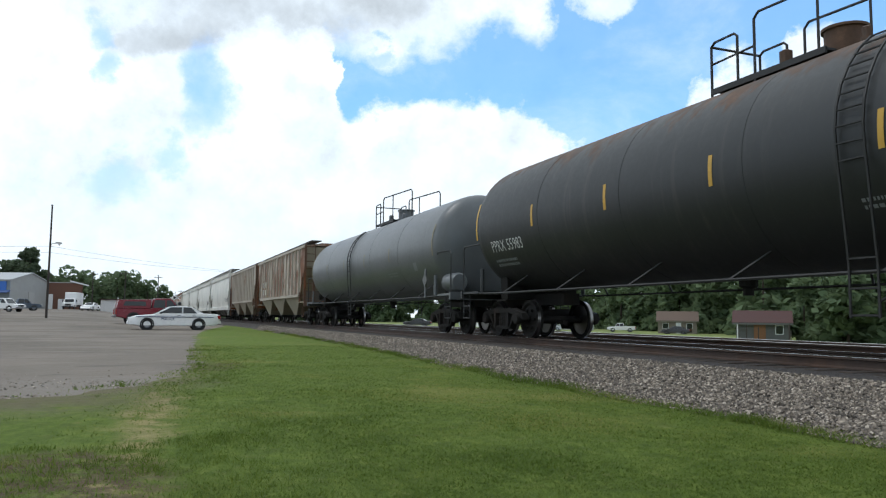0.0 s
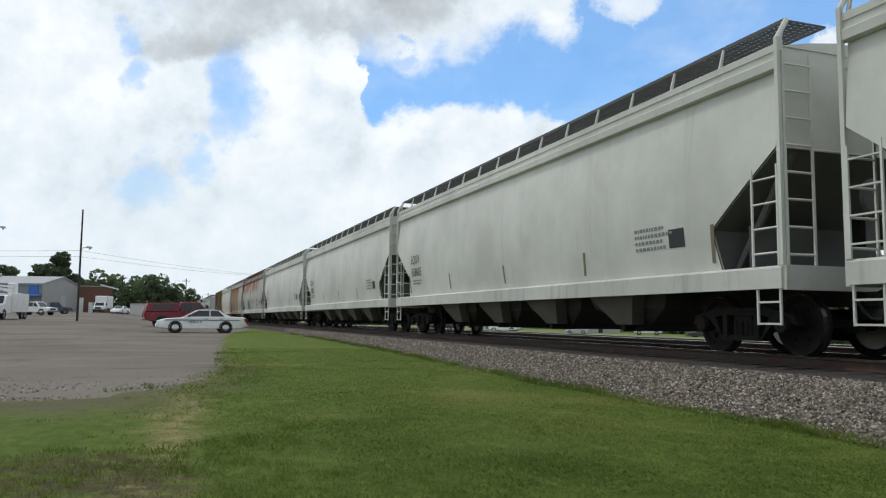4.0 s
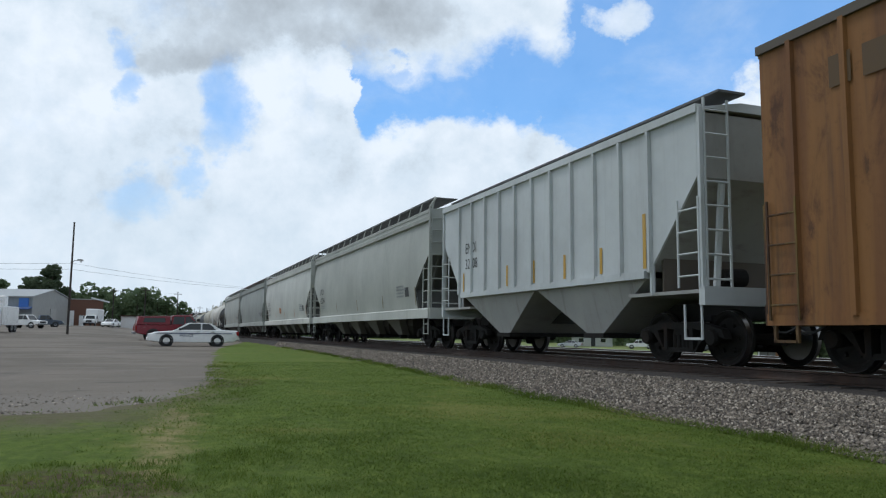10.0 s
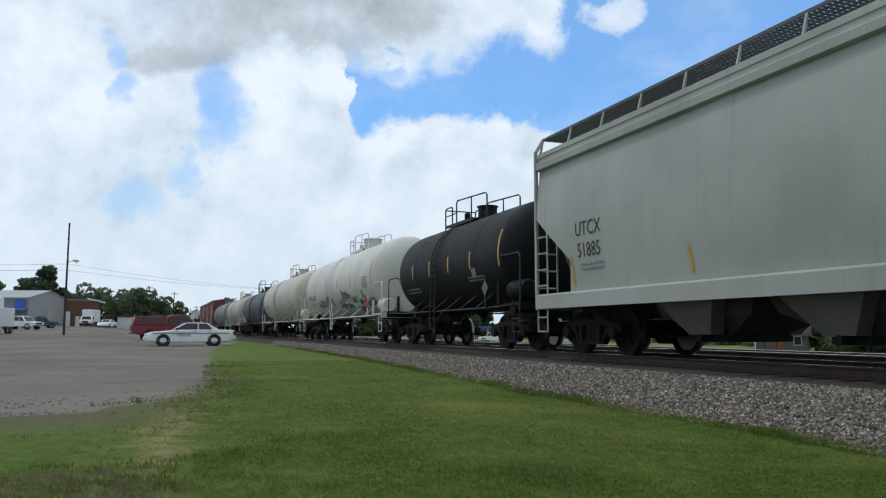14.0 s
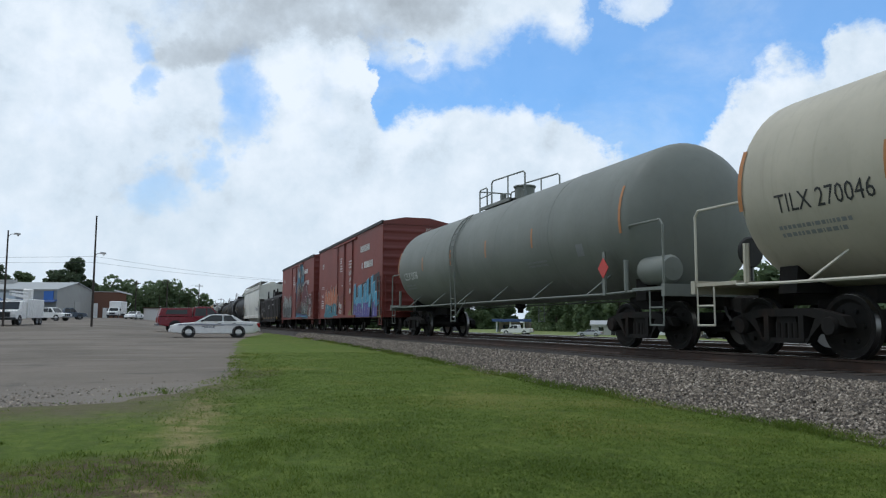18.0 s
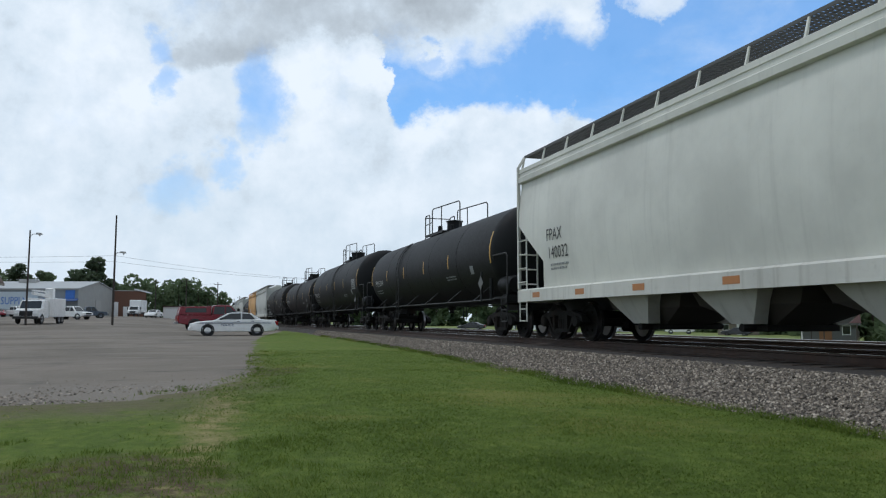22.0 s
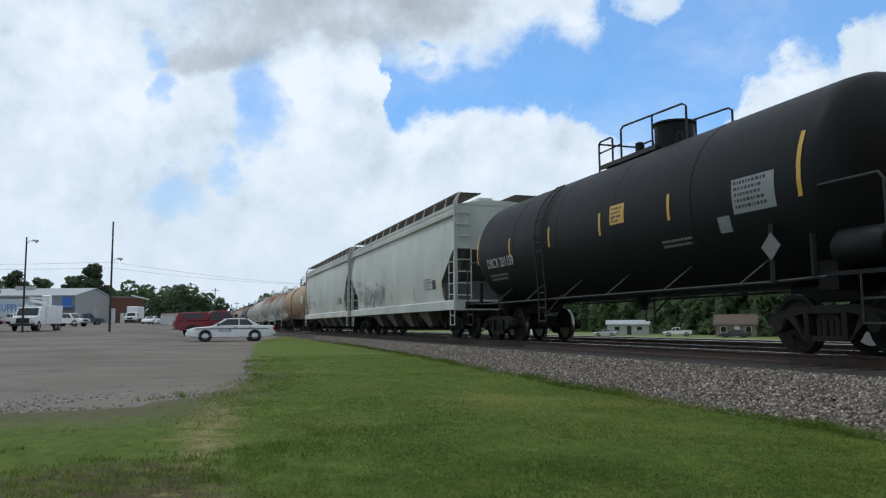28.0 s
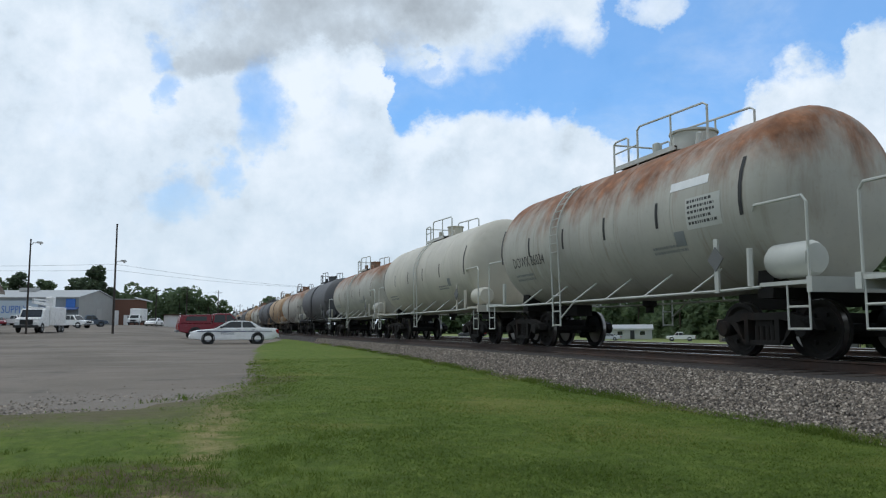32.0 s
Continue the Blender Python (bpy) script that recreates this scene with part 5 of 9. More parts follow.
def grass_blades():
    rnd = np.random.RandomState(5)
    n = 225000
    d = 4.2 * (26 / 4.2) ** (rnd.rand(n) ** 1.0)
    ang = np.radians(rnd.uniform(-14, 56, n))
    x, y = d * np.sin(ang), d * np.cos(ang)
    vs, fs = [], []
    for i in range(n):
        xi, yi = float(x[i]), float(y[i])
        if not (along(LAWN_LEFT, yi) + 0.15 < xi < along(TOE, yi) + 0.35):
            continue
        bare = noise.noise(Vector((xi * 1.1, yi * 1.1, 0.0)))
        if xi < 0.35 and yi < 7.4 and bare > -0.25 and rnd.rand() < 0.8:
            continue
        if yi > 6.5 and rnd.rand() < 0.92 * smoothstep(1.3, -0.5, xi + 0.9 * bare - 0.08 * (yi - 8)):
            continue
        toe = 1.0 if xi < along(TOE, yi) - 0.25 else 2.6
        h = (0.010 + 0.018 * rnd.rand()) * toe * (1.0 + 0.35 * bare)
        w = 0.0022 + 0.00055 * d[i]
        a = rnd.rand() * 6.283
        dx, dy = math.cos(a) * w, math.sin(a) * w
        fall = h * (0.9 + 1.5 * rnd.rand())
        lx, ly = -math.sin(a) * fall, math.cos(a) * fall
        z = lawn_z(xi, yi) - 0.005
        k = len(vs)
        vs += [(xi - dx, yi - dy, z), (xi + dx, yi + dy, z), (xi + lx, yi + ly, z + h)]
        fs.append((k, k + 1, k + 2))
    # taller tufts on the bare corner, along the stones and at the lot's edge
    for k in range(3000):
        where = (0, 3, 1, 3, 3, 3, 2, 3, 0, 3, 1, 3, 4, 3, 2, 3)[k % 16]
        if where < 3:
            cx, cy = rnd.uniform(-3.2, 1.6), rnd.uniform(4.4, 7.6)
        elif where == 3:
            cy = rnd.uniform(5, 45)
            cx = along(TOE, cy) + rnd.uniform(-0.25, 0.3)
        else:
            cy = rnd.uniform(8.6, 26)
            cx = along(LAWN_LEFT, cy) + rnd.uniform(0.1, 0.7) if cy > 11 else rnd.uniform(-4, 0.5)
        if noise.noise(Vector((cx * 0.9, cy * 0.9, 5.0))) < -0.05:
            continue
        for _ in range(14):
            xi, yi = cx + rnd.normal() * 0.05, cy + rnd.normal() * 0.05
            h, a, w = rnd.uniform(0.025, 0.065) * (1.7 if where == 3 else 1.0), rnd.rand() * 6.283, rnd.uniform(0.002, 0.0045) * (1 + 0.06 * cy)
            lx, ly = rnd.normal() * 0.5 * h, rnd.normal() * 0.5 * h
            z, m = lawn_z(xi, yi) - 0.01, len(vs)
            vs += [(xi - math.cos(a) * w, yi - math.sin(a) * w, z), (xi + math.cos(a) * w, yi + math.sin(a) * w, z), (xi + lx, yi + ly, z + h)]
            fs.append((m, m + 1, m + 2))
    me = bpy.data.meshes.new("grass")
    me.from_pydata(vs, [], fs)
    me.materials.append(M_BLADE)
    tagged(new("grass", me), "short green grass blades on the verge", "grass", kind="stuff")


def track_bed():
    """Ballast with its shoulder, as one sheet across both tracks."""
    ys = grid_axis([(-900, -20, 12), (-20, 60, 80), (60, 900, 20)])
    vs, prof = [], [(0.0, None), (1.0, 0.40), (1.25, 0.44), (2.5, 0.45), (6.6, 0.44), (8.0, 0.38), (9.6, -0.1)]
    for y in ys:
        toe = along(TOE, y)
        for k, (dx, h) in enumerate(prof):
            x = toe if k == 0 else (TRACK - 2.55 + dx - 1.0 + 0.35 if k < 3 else TRACK - 2.5 + dx)
            j = 0.10 * noise.noise(Vector((dx, y * 0.9, 1.0)))
            z = ground_z(toe, y) - 0.05 if h is None else (h if k < 6 else ground_z(x, y) - 0.06)
            vs.append((x + j, y, z + (0.02 * noise.noise(Vector((x * 2, y * 2, 5.0))) if h else 0)))
    n = len(prof)
    fs = [(r * n + c, r * n + c + 1, (r + 1) * n + c + 1, (r + 1) * n + c) for r in range(len(ys) - 1) for c in range(n - 1)]
    me = bpy.data.meshes.new("ballast_bed")
    me.from_pydata(vs, [], fs)
    me.materials.append(M_BED)
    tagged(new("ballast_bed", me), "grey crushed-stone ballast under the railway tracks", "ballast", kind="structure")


def ballast_stones():
    """Loose stones on the shoulder towards the lawn."""
    rnd = np.random.RandomState(11)
    vs, fs = [], []
    base = [(1, 0, 0), (0, 1, 0), (-1, 0, 0), (0, -1, 0), (0.35, 0.35, 0.9), (-0.3, -0.3, 0.8), (0, 0, -0.8)]
    tris = [(0, 1, 4), (1, 2, 4), (2, 5, 4), (2, 3, 5), (3, 0, 5), (0, 4, 5), (1, 0, 6), (2, 1, 6), (3, 2, 6), (0, 3, 6)]
    n = 58000
    dist = 5.0 * (52 / 5.0) ** rnd.rand(n)
    for i in range(n):
        y = float(dist[i]) - 1.5
        toe = along(TOE, y)
        top = TRACK - 2.2
        q = rnd.rand() ** 0.9
        x = toe - 0.15 + (top + 0.05 - toe + 0.15) * q
        f = min(max((x - toe) / (top - toe), 0), 1)
        z = (ground_z(toe, y)) * (1 - f) + 0.43 * f
        s = (0.011 + 0.019 * rnd.rand()) * (1 + 0.012 * y)
        a, b = rnd.rand() * 6.28, rnd.rand() * 0.8
        ca, sa, cb, sb = math.cos(a), math.sin(a), math.cos(b), math.sin(b)
        k = len(vs)
        j = rnd.uniform(0.65, 1.25, 21)
        for m, (px, py, pz) in enumerate(base):
            px, py, pz = px * j[m] * s, py * j[m + 7] * s * 0.85, pz * j[m + 14] * s * 0.8
            py, pz = py * cb - pz * sb, py * sb + pz * cb
            vs.append((x + px * ca - py * sa, y + px * sa + py * ca, z + pz + 0.012))
        fs += [tuple(k + t for t in tri) for tri in tris]
    me = bpy.data.meshes.new("ballast_stones")
    me.from_pydata(vs, [], fs)
    me.materials.append(M_STONE)
    tagged(new("ballast_stones", me), "loose grey ballast stones on the track shoulder", "ballast", kind="stuff")


def lot_gravel():
    """Loose grit where the lot meets the lawn."""
    rnd = np.random.RandomState(17)
    vs, fs = [], []
    for _ in range(5200):
        y = 10.3 + abs(rnd.normal()) * 1.7
        x = rnd.uniform(-9.0, 1.2)
        if x > along(LAWN_LEFT, y) + 0.4 or noise.noise(Vector((x * 0.5, y * 0.9, 2.0))) < -0.12:
            continue
        s, a = rnd.uniform(0.008, 0.028), rnd.rand() * 6.28
        z, k = ground_z(x, y) - 0.03, len(vs)
        for q in range(4):
            r = s * rnd.uniform(0.7, 1.3)
            vs.append((x + r * math.cos(a + q * 1.57), y + r * math.sin(a + q * 1.57), z))
        vs.append((x, y, z + s * rnd.uniform(0.6, 1.1)))
        fs += [(k, k + 1, k + 4), (k + 1, k + 2, k + 4), (k + 2, k + 3, k + 4), (k + 3, k, k + 4)]
    me = bpy.data.meshes.new("lot_gravel")
    me.from_pydata(vs, [], fs)
    me.materials.append(M_STONE)
    tagged(new("lot_gravel", me), "loose grey gravel along the edge of the lot", "gravel", kind="stuff")


def tracks():
    for name, cx in (("main_track", TRACK), ("second_track", TRACK + 4.35)):
        ob = thing(name, Matrix(), "steel rails spiked to dark wooden sleepers", "railway track", kind="structure")
        for s in (-1, 1):
            x = cx + s * 0.755
            zr = RAIL
            prof = [(x - 0.07, zr - 0.17), (x + 0.07, zr - 0.17), (x + 0.07, zr - 0.15), (x + 0.012, zr - 0.13), (x + 0.012, zr - 0.045), (x + 0.036, zr - 0.035), (x + 0.036, zr - 0.006),
                    (x - 0.036, zr - 0.006), (x - 0.036, zr - 0.035), (x - 0.012, zr - 0.045), (x - 0.012, zr - 0.13), (x - 0.07, zr - 0.15)]
            r = part("rail", Geo().prism_y(prof, -900, 900), M_RAIL, ob)
            part("rail_head", Geo().prism_y([(x - 0.033, zr - 0.006), (x + 0.033, zr - 0.006), (x + 0.028, zr), (x - 0.028, zr)], -900, 900), M_RAILTOP, r)
        me = Geo().bevel_box(-1.30, 1.30, -0.115, 0.115, -0.18, 0.0, 0.012).mesh("sleeper", M_TIE)
        for k in range(130):
            t = new("sleeper", me)
            t.parent = ob
            t.location = (cx + 0.04 * math.sin(k * 7.1), -6 + 0.53 * k, RAIL - 0.165)
        g = Geo()
        for k in range(130, 520):
            g.box(cx - 1.3, cx + 1.3, -6 + 0.53 * k - 0.115, -6 + 0.53 * k + 0.115, RAIL - 0.34, RAIL - 0.165)
        tagged(part("far_sleepers", g, M_TIE, ob), kind="stuff")


lot_ground(), lawn(), grass_blades(), track_bed(), ballast_stones(), lot_gravel(), tracks()

# ---------------------------------------------------------------- the train
# distance travelled after t seconds, in metres


def run(t):
    return 21.9786 * t - 0.0216262 * t * t + 5.968e-05 * t ** 3


M_BLACKTANK = paint("black_tank", (0.010, 0.0105, 0.011), 0.0, 0.25, 0.46, dirt_col=(0.018, 0.017, 0.016), spec=0.16)
M_GREYTANK = paint("dusty_grey_tank", (0.105, 0.110, 0.111), 0.0, 0.30, 0.30, dirt_col=(0.05, 0.05, 0.048), spec=0.5)
M_BROWNBLACK = paint("brown_black_tank", (0.011, 0.010, 0.0095), 0.2, 0.3, 0.48, spec=0.16, rust_col=(0.03, 0.02, 0.016), dirt_col=(0.028, 0.024, 0.02))
M_RUSTBLACK = paint("black_tank_rusty_top", (0.017, 0.018, 0.018), 0.9, 0.3, 0.42, rust_top=(3.85, 4.3), rust_col=(0.11, 0.06, 0.035))
M_WHITETANK = paint("white_tank", (0.60, 0.57, 0.505), 0.0, 0.30, 0.5, dirt_col=(0.26, 0.22, 0.17))
M_CREAMTANK = paint("cream_tank", (0.50, 0.47, 0.39), 0.0, 0.35, 0.5, dirt_col=(0.22, 0.18, 0.13))
M_BEIGETANK = paint("beige_tank", (0.42, 0.385, 0.30), 0.0, 0.3, 0.5, dirt_col=(0.2, 0.17, 0.12))
M_SLATETANK = paint("slate_tank", (0.062, 0.070, 0.080), 0.0, 0.3, 0.5)
M_GREENGREY = paint("grey_green_tank", (0.165, 0.176, 0.155), 0.0, 0.3, 0.48)
M_TANTANK = paint("tan_tank", (0.42, 0.305, 0.175), 0.4, 0.45, 0.55, wash=((0.35, 0.225, 0.115), (0.43, 0.315, 0.185), -30, -29), rust_scale=0.7, rust_col=(0.27, 0.14, 0.06), dirt_col=(0.21, 0.125, 0.06))
M_RUSTTANK = paint("grey_tank_rusty_crown", (0.40, 0.385, 0.33), 1.0, 0.6, 0.55, rust_top=(2.7, 3.75), runs=(0.8, 0.3), rust_col=(0.235, 0.10, 0.045), dirt_col=(0.2, 0.15, 0.1))
M_DARKGREY = paint("charcoal_tank", (0.075, 0.075, 0.078), 0.15, 0.3, 0.5)
M_SILVER = paint("silver_white_hopper", (0.63, 0.62, 0.555), 0.0, 0.20, 0.42, dirt_col=(0.28, 0.27, 0.24))
M_PALE = paint("pale_grey_hopper", (0.49, 0.492, 0.445), 0.0, 0.25, 0.5, dirt_col=(0.25, 0.24, 0.21))
M_GREYHOP = paint("grey_hopper", (0.365, 0.37, 0.33), 0.0, 0.28, 0.5, dirt_col=(0.2, 0.2, 0.18))
M_SAGE = paint("sage_grey_hopper", (0.275, 0.292, 0.262), 0.0, 0.28, 0.52, dirt_col=(0.16, 0.17, 0.16))
M_CREAM = paint("cream_hopper", (0.56, 0.535, 0.45), 0.0, 0.28, 0.5, dirt_col=(0.25, 0.22, 0.16))
M_WRUST = paint("white_hopper_rust_runs", (0.44, 0.43, 0.37), 1.0, 0.30, 0.55, runs=(1.3, 0.22), rust_y=(-7.0, -3.0), rust_top=(2.75, 3.45), rust_col=(0.30, 0.095, 0.028), dirt_col=(0.24, 0.2, 0.14), rust_scale=1.15, blotchy=True)
M_ORUST = paint("orange_rusted_hopper", (0.40, 0.385, 0.33), 1.0, 0.35, 0.6, rust_top=(2.6, 4.2), rust_col=(0.26, 0.095, 0.032), rust_y=(-3.6, -2.2), runs=(1.4, 0.12), wash=((0.225, 0.120, 0.055), (0.305, 0.205, 0.115), -3.4, -2.0), dirt_col=(0.17, 0.09, 0.045))
M_ORANGE_H = paint("orange_tan_hopper", (0.60, 0.34, 0.12), 0.5, 0.35, 0.55, rust_col=(0.36, 0.16, 0.06), dirt_col=(0.27, 0.14, 0.06), rust_scale=0.6)
M_RUSTEAVE = paint("rusted_eave", (0.40, 0.37, 0.31), 0.72, 0.5, 0.75, rust_col=(0.19, 0.07, 0.035), rust_scale=1.4)
M_RUSTRIB = paint("rust_stained_ribbed_sides", (0.47, 0.41, 0.34), 0.85, 0.55, 0.65, runs=(2.6, 0.10), rust_top=(0.2, 2.2), rust_col=(0.185, 0.080, 0.042), dirt_col=(0.17, 0.10, 0.07), rust_scale=1.1, blotchy=True)
M_BEIGERIB = paint("beige_ribbed_sides", (0.40, 0.35, 0.285), 0.15, 0.3, 0.6, dirt_col=(0.22, 0.18, 0.13))
M_GREYRIB = paint("pale_grey_ribbed_sides", (0.52, 0.535, 0.53), 0.0, 0.25, 0.55, dirt_col=(0.28, 0.27, 0.25))
M_OLIVE_U = paint("dusty_bays", (0.26, 0.215, 0.15), 0.2, 0.4, 0.7)
M_YBOX = paint("mustard_box_car", (0.235, 0.155, 0.040), 0.55, 0.8, 0.6, rust_col=(0.105, 0.045, 0.020), dirt_col=(0.060, 0.034, 0.020), rust_scale=1.6, wash=((0.170, 0.068, 0.019), (0.245, 0.108, 0.027), -2.5, 0.0))
M_YBOXEND = paint("mustard_end", (0.20, 0.125, 0.022), 0.7, 0.5, 0.6, rust_col=(0.070, 0.036, 0.020))
M_GDOOR = paint("grey_door", (0.052, 0.052, 0.05), 0.4, 0.5, 0.6, rust_col=(0.06, 0.035, 0.025))
M_REDBOX = paint("oxide_red_box_car", (0.195, 0.036, 0.024), 0.15, 0.30, 0.5, rust_col=(0.12, 0.035, 0.025), dirt_col=(0.12, 0.035, 0.028))
M_REDEND = paint("oxide_red_end", (0.150, 0.028, 0.021), 0.15, 0.35, 0.36, dirt_col=(0.06, 0.02, 0.018))
M_GOND = paint("black_gondola", (0.013, 0.0105, 0.0095), 0.3, 0.35, 0.55, spec=0.2, rust_col=(0.06, 0.035, 0.025))
M_BROWNSILL = paint("rust_brown_sill", (0.11, 0.055, 0.03), 0.5, 0.4, 0.7)
M_ENDBROWN = plain("grimy_steel", (0.115, 0.095, 0.075), 0.8)
M_SILL = paint("grimy_white_sill", (0.58, 0.565, 0.51), 0.0, 0.45, 0.5, dirt_col=(0.22, 0.19, 0.15))
M_GREYBAY = paint("grey_bays", (0.34, 0.33, 0.305), 0.0, 0.5, 0.6, dirt_col=(0.12, 0.10, 0.085))
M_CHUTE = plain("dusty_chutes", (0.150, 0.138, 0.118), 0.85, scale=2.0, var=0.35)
# near-black stands in for the deep shade between the chutes under the car
M_BAYS = plain("shadowed_bays", (0.060, 0.052, 0.044), 0.85)


M_FADED = plain("faded_dark_lettering", (0.105, 0.062, 0.026), 0.7)


def spray(name, col, thin=0.45, under=(0.10, 0.04, 0.03)):
    """Sprayed paint, faded, streaked and worn through in places."""
    def build(g, bsdf, co):
        n = g.noise(co, 2.6, 7.0, 0.68)
        run = g.noise(g.stretch(co, 1.0, 4.0, 0.5), 2.2, 6.0, 0.65)
        c = g.mix(n, tuple(v * 0.62 for v in col), tuple(min(1.0, v * 1.25) for v in col))
        c = g.mix(g.math("MULTIPLY", g.smooth(run, 0.48, 0.72), thin), c, under)
        g.put(bsdf, "Base Color", c)
        bsdf.inputs["Roughness"].default_value = 0.65
    return material(name, build)


M_SPRAYK, M_SPRAYW = spray("black_spray", (0.030, 0.030, 0.034), 0.3, (0.07, 0.06, 0.055)), spray("white_spray", (0.52, 0.53, 0.50), 0.55, (0.16, 0.10, 0.08))
M_SPRAYG = spray("grey_spray", (0.22, 0.235, 0.235), 0.5, (0.30, 0.30, 0.28))
M_OLDSPRAY = spray("worn_white_spray", (0.33, 0.32, 0.28), 0.85, (0.17, 0.09, 0.035))
M_SPRAYB, M_SPRAYP = spray("sky_blue_spray", (0.075, 0.30, 0.46)), spray("violet_spray", (0.085, 0.070, 0.27))
M_SPRAYT, M_SPRAYY = spray("teal_spray", (0.035, 0.165, 0.22)), spray("lime_spray", (0.27, 0.27, 0.085), 0.7)
M_SPRAYR, M_SPRAYM = spray("orange_spray", (0.43, 0.13, 0.055)), spray("maroon_spray", (0.105, 0.016, 0.024))
M_SPRAYTB, M_SPRAYO = spray("deep_teal_spray", (0.045, 0.185, 0.255), 0.6, (0.03, 0.06, 0.09)), spray("bone_spray", (0.34, 0.30, 0.24), 0.6)
M_SPRAYL = spray("olive_spray", (0.165, 0.150, 0.045), 0.8, (0.13, 0.04, 0.025))
M_DULLTAG = spray("thin_black_spray", (0.055, 0.055, 0.055), 0.5, (0.3, 0.29, 0.26))

TRAIN = []


def put(car, start, end):
    car["y0"] = (start + end) / 2
    TRAIN.append(car)
    return car


def tank(start, end, label, mat, marks="yellow", text="", tmat=None, panel=None, **kw):
    L = end - start
    h = L / 2 - kw.get("tank_end", 1.1)
    mm = {"yellow": M_YELLOW, "orange": M_ORANGE, "olive": M_OLIVE, "dark": M_STEEL}[marks]
    ys = [h - 0.45, h * 0.59, h * 0.245, -h * 0.10, -h * 0.45, -h + 0.75]
    car = put(tank_car(L, label, mat, marks=ys, mark_mat=mm, **kw), start, end)
    tmat = tmat or M_WHITEMARK
    if text:
        lettering(car, text, h - 1.2, 2.10, 0.27, tmat)
    small_print(car, h - 1.15, 1.86, 2, 1.5, 0.055, M_GREYMARK, len(text))
    small_print(car, -h * 0.40, 1.95, 2, 1.2, 0.045, M_GREYMARK, 3 + len(text))
    if panel:
        mark(car, "stencil_panel", -h + 2.15, 2.20, 0.95, 0.55, panel, 0.05, "pale stencil panel with small print")
        small_print(car, -h + 2.08, 2.66, 5, 0.8, 0.05, M_BLACKMARK, 7 + len(text))
    mark(car, "stencil_box", -h + 2.6, 1.95, 0.30, 0.26, M_GREYMARK, 0.1)
    return car


def hop(start, end, label, mat, l1="", l2="", tmat=None, marks=M_YELLOW, nmarks=5, **kw):
    car = put(smooth_hopper(end - start, label, mat, **kw), start, end)
    E = car["E"]
    tmat = tmat or M_BLACKMARK
    if l1:
        lettering(car, l1, E - 1.75, 2.42, 0.30, tmat)
    if l2:
        lettering(car, l2, E - 1.80, 1.98, 0.30, tmat)
    small_print(car, E - 1.9, 1.80, 2, 1.0, 0.05, M_GREYMARK, len(l2))
    small_print(car, -E + 3.6, 2.1, 4, 1.1, 0.06, M_GREYMARK, 2)
    small_print(car, -E + 6.5, 1.12, 2, 1.2, 0.05, M_GREYMARK, 4)
    for k in range(nmarks):
        mark(car, "reflector", E - 1.55 - k * (2 * E - 3.1) / (nmarks - 1), 1.42, 0.085, 0.62 if k in (0, nmarks - 1) else 0.48, marks, -0.10 if k < nmarks / 2 else 0.06)
    g = mark(car, "consolidated_stencil", -E + 2.6, 1.75, 0.42, 0.32, M_BLACKMARK)
    return car


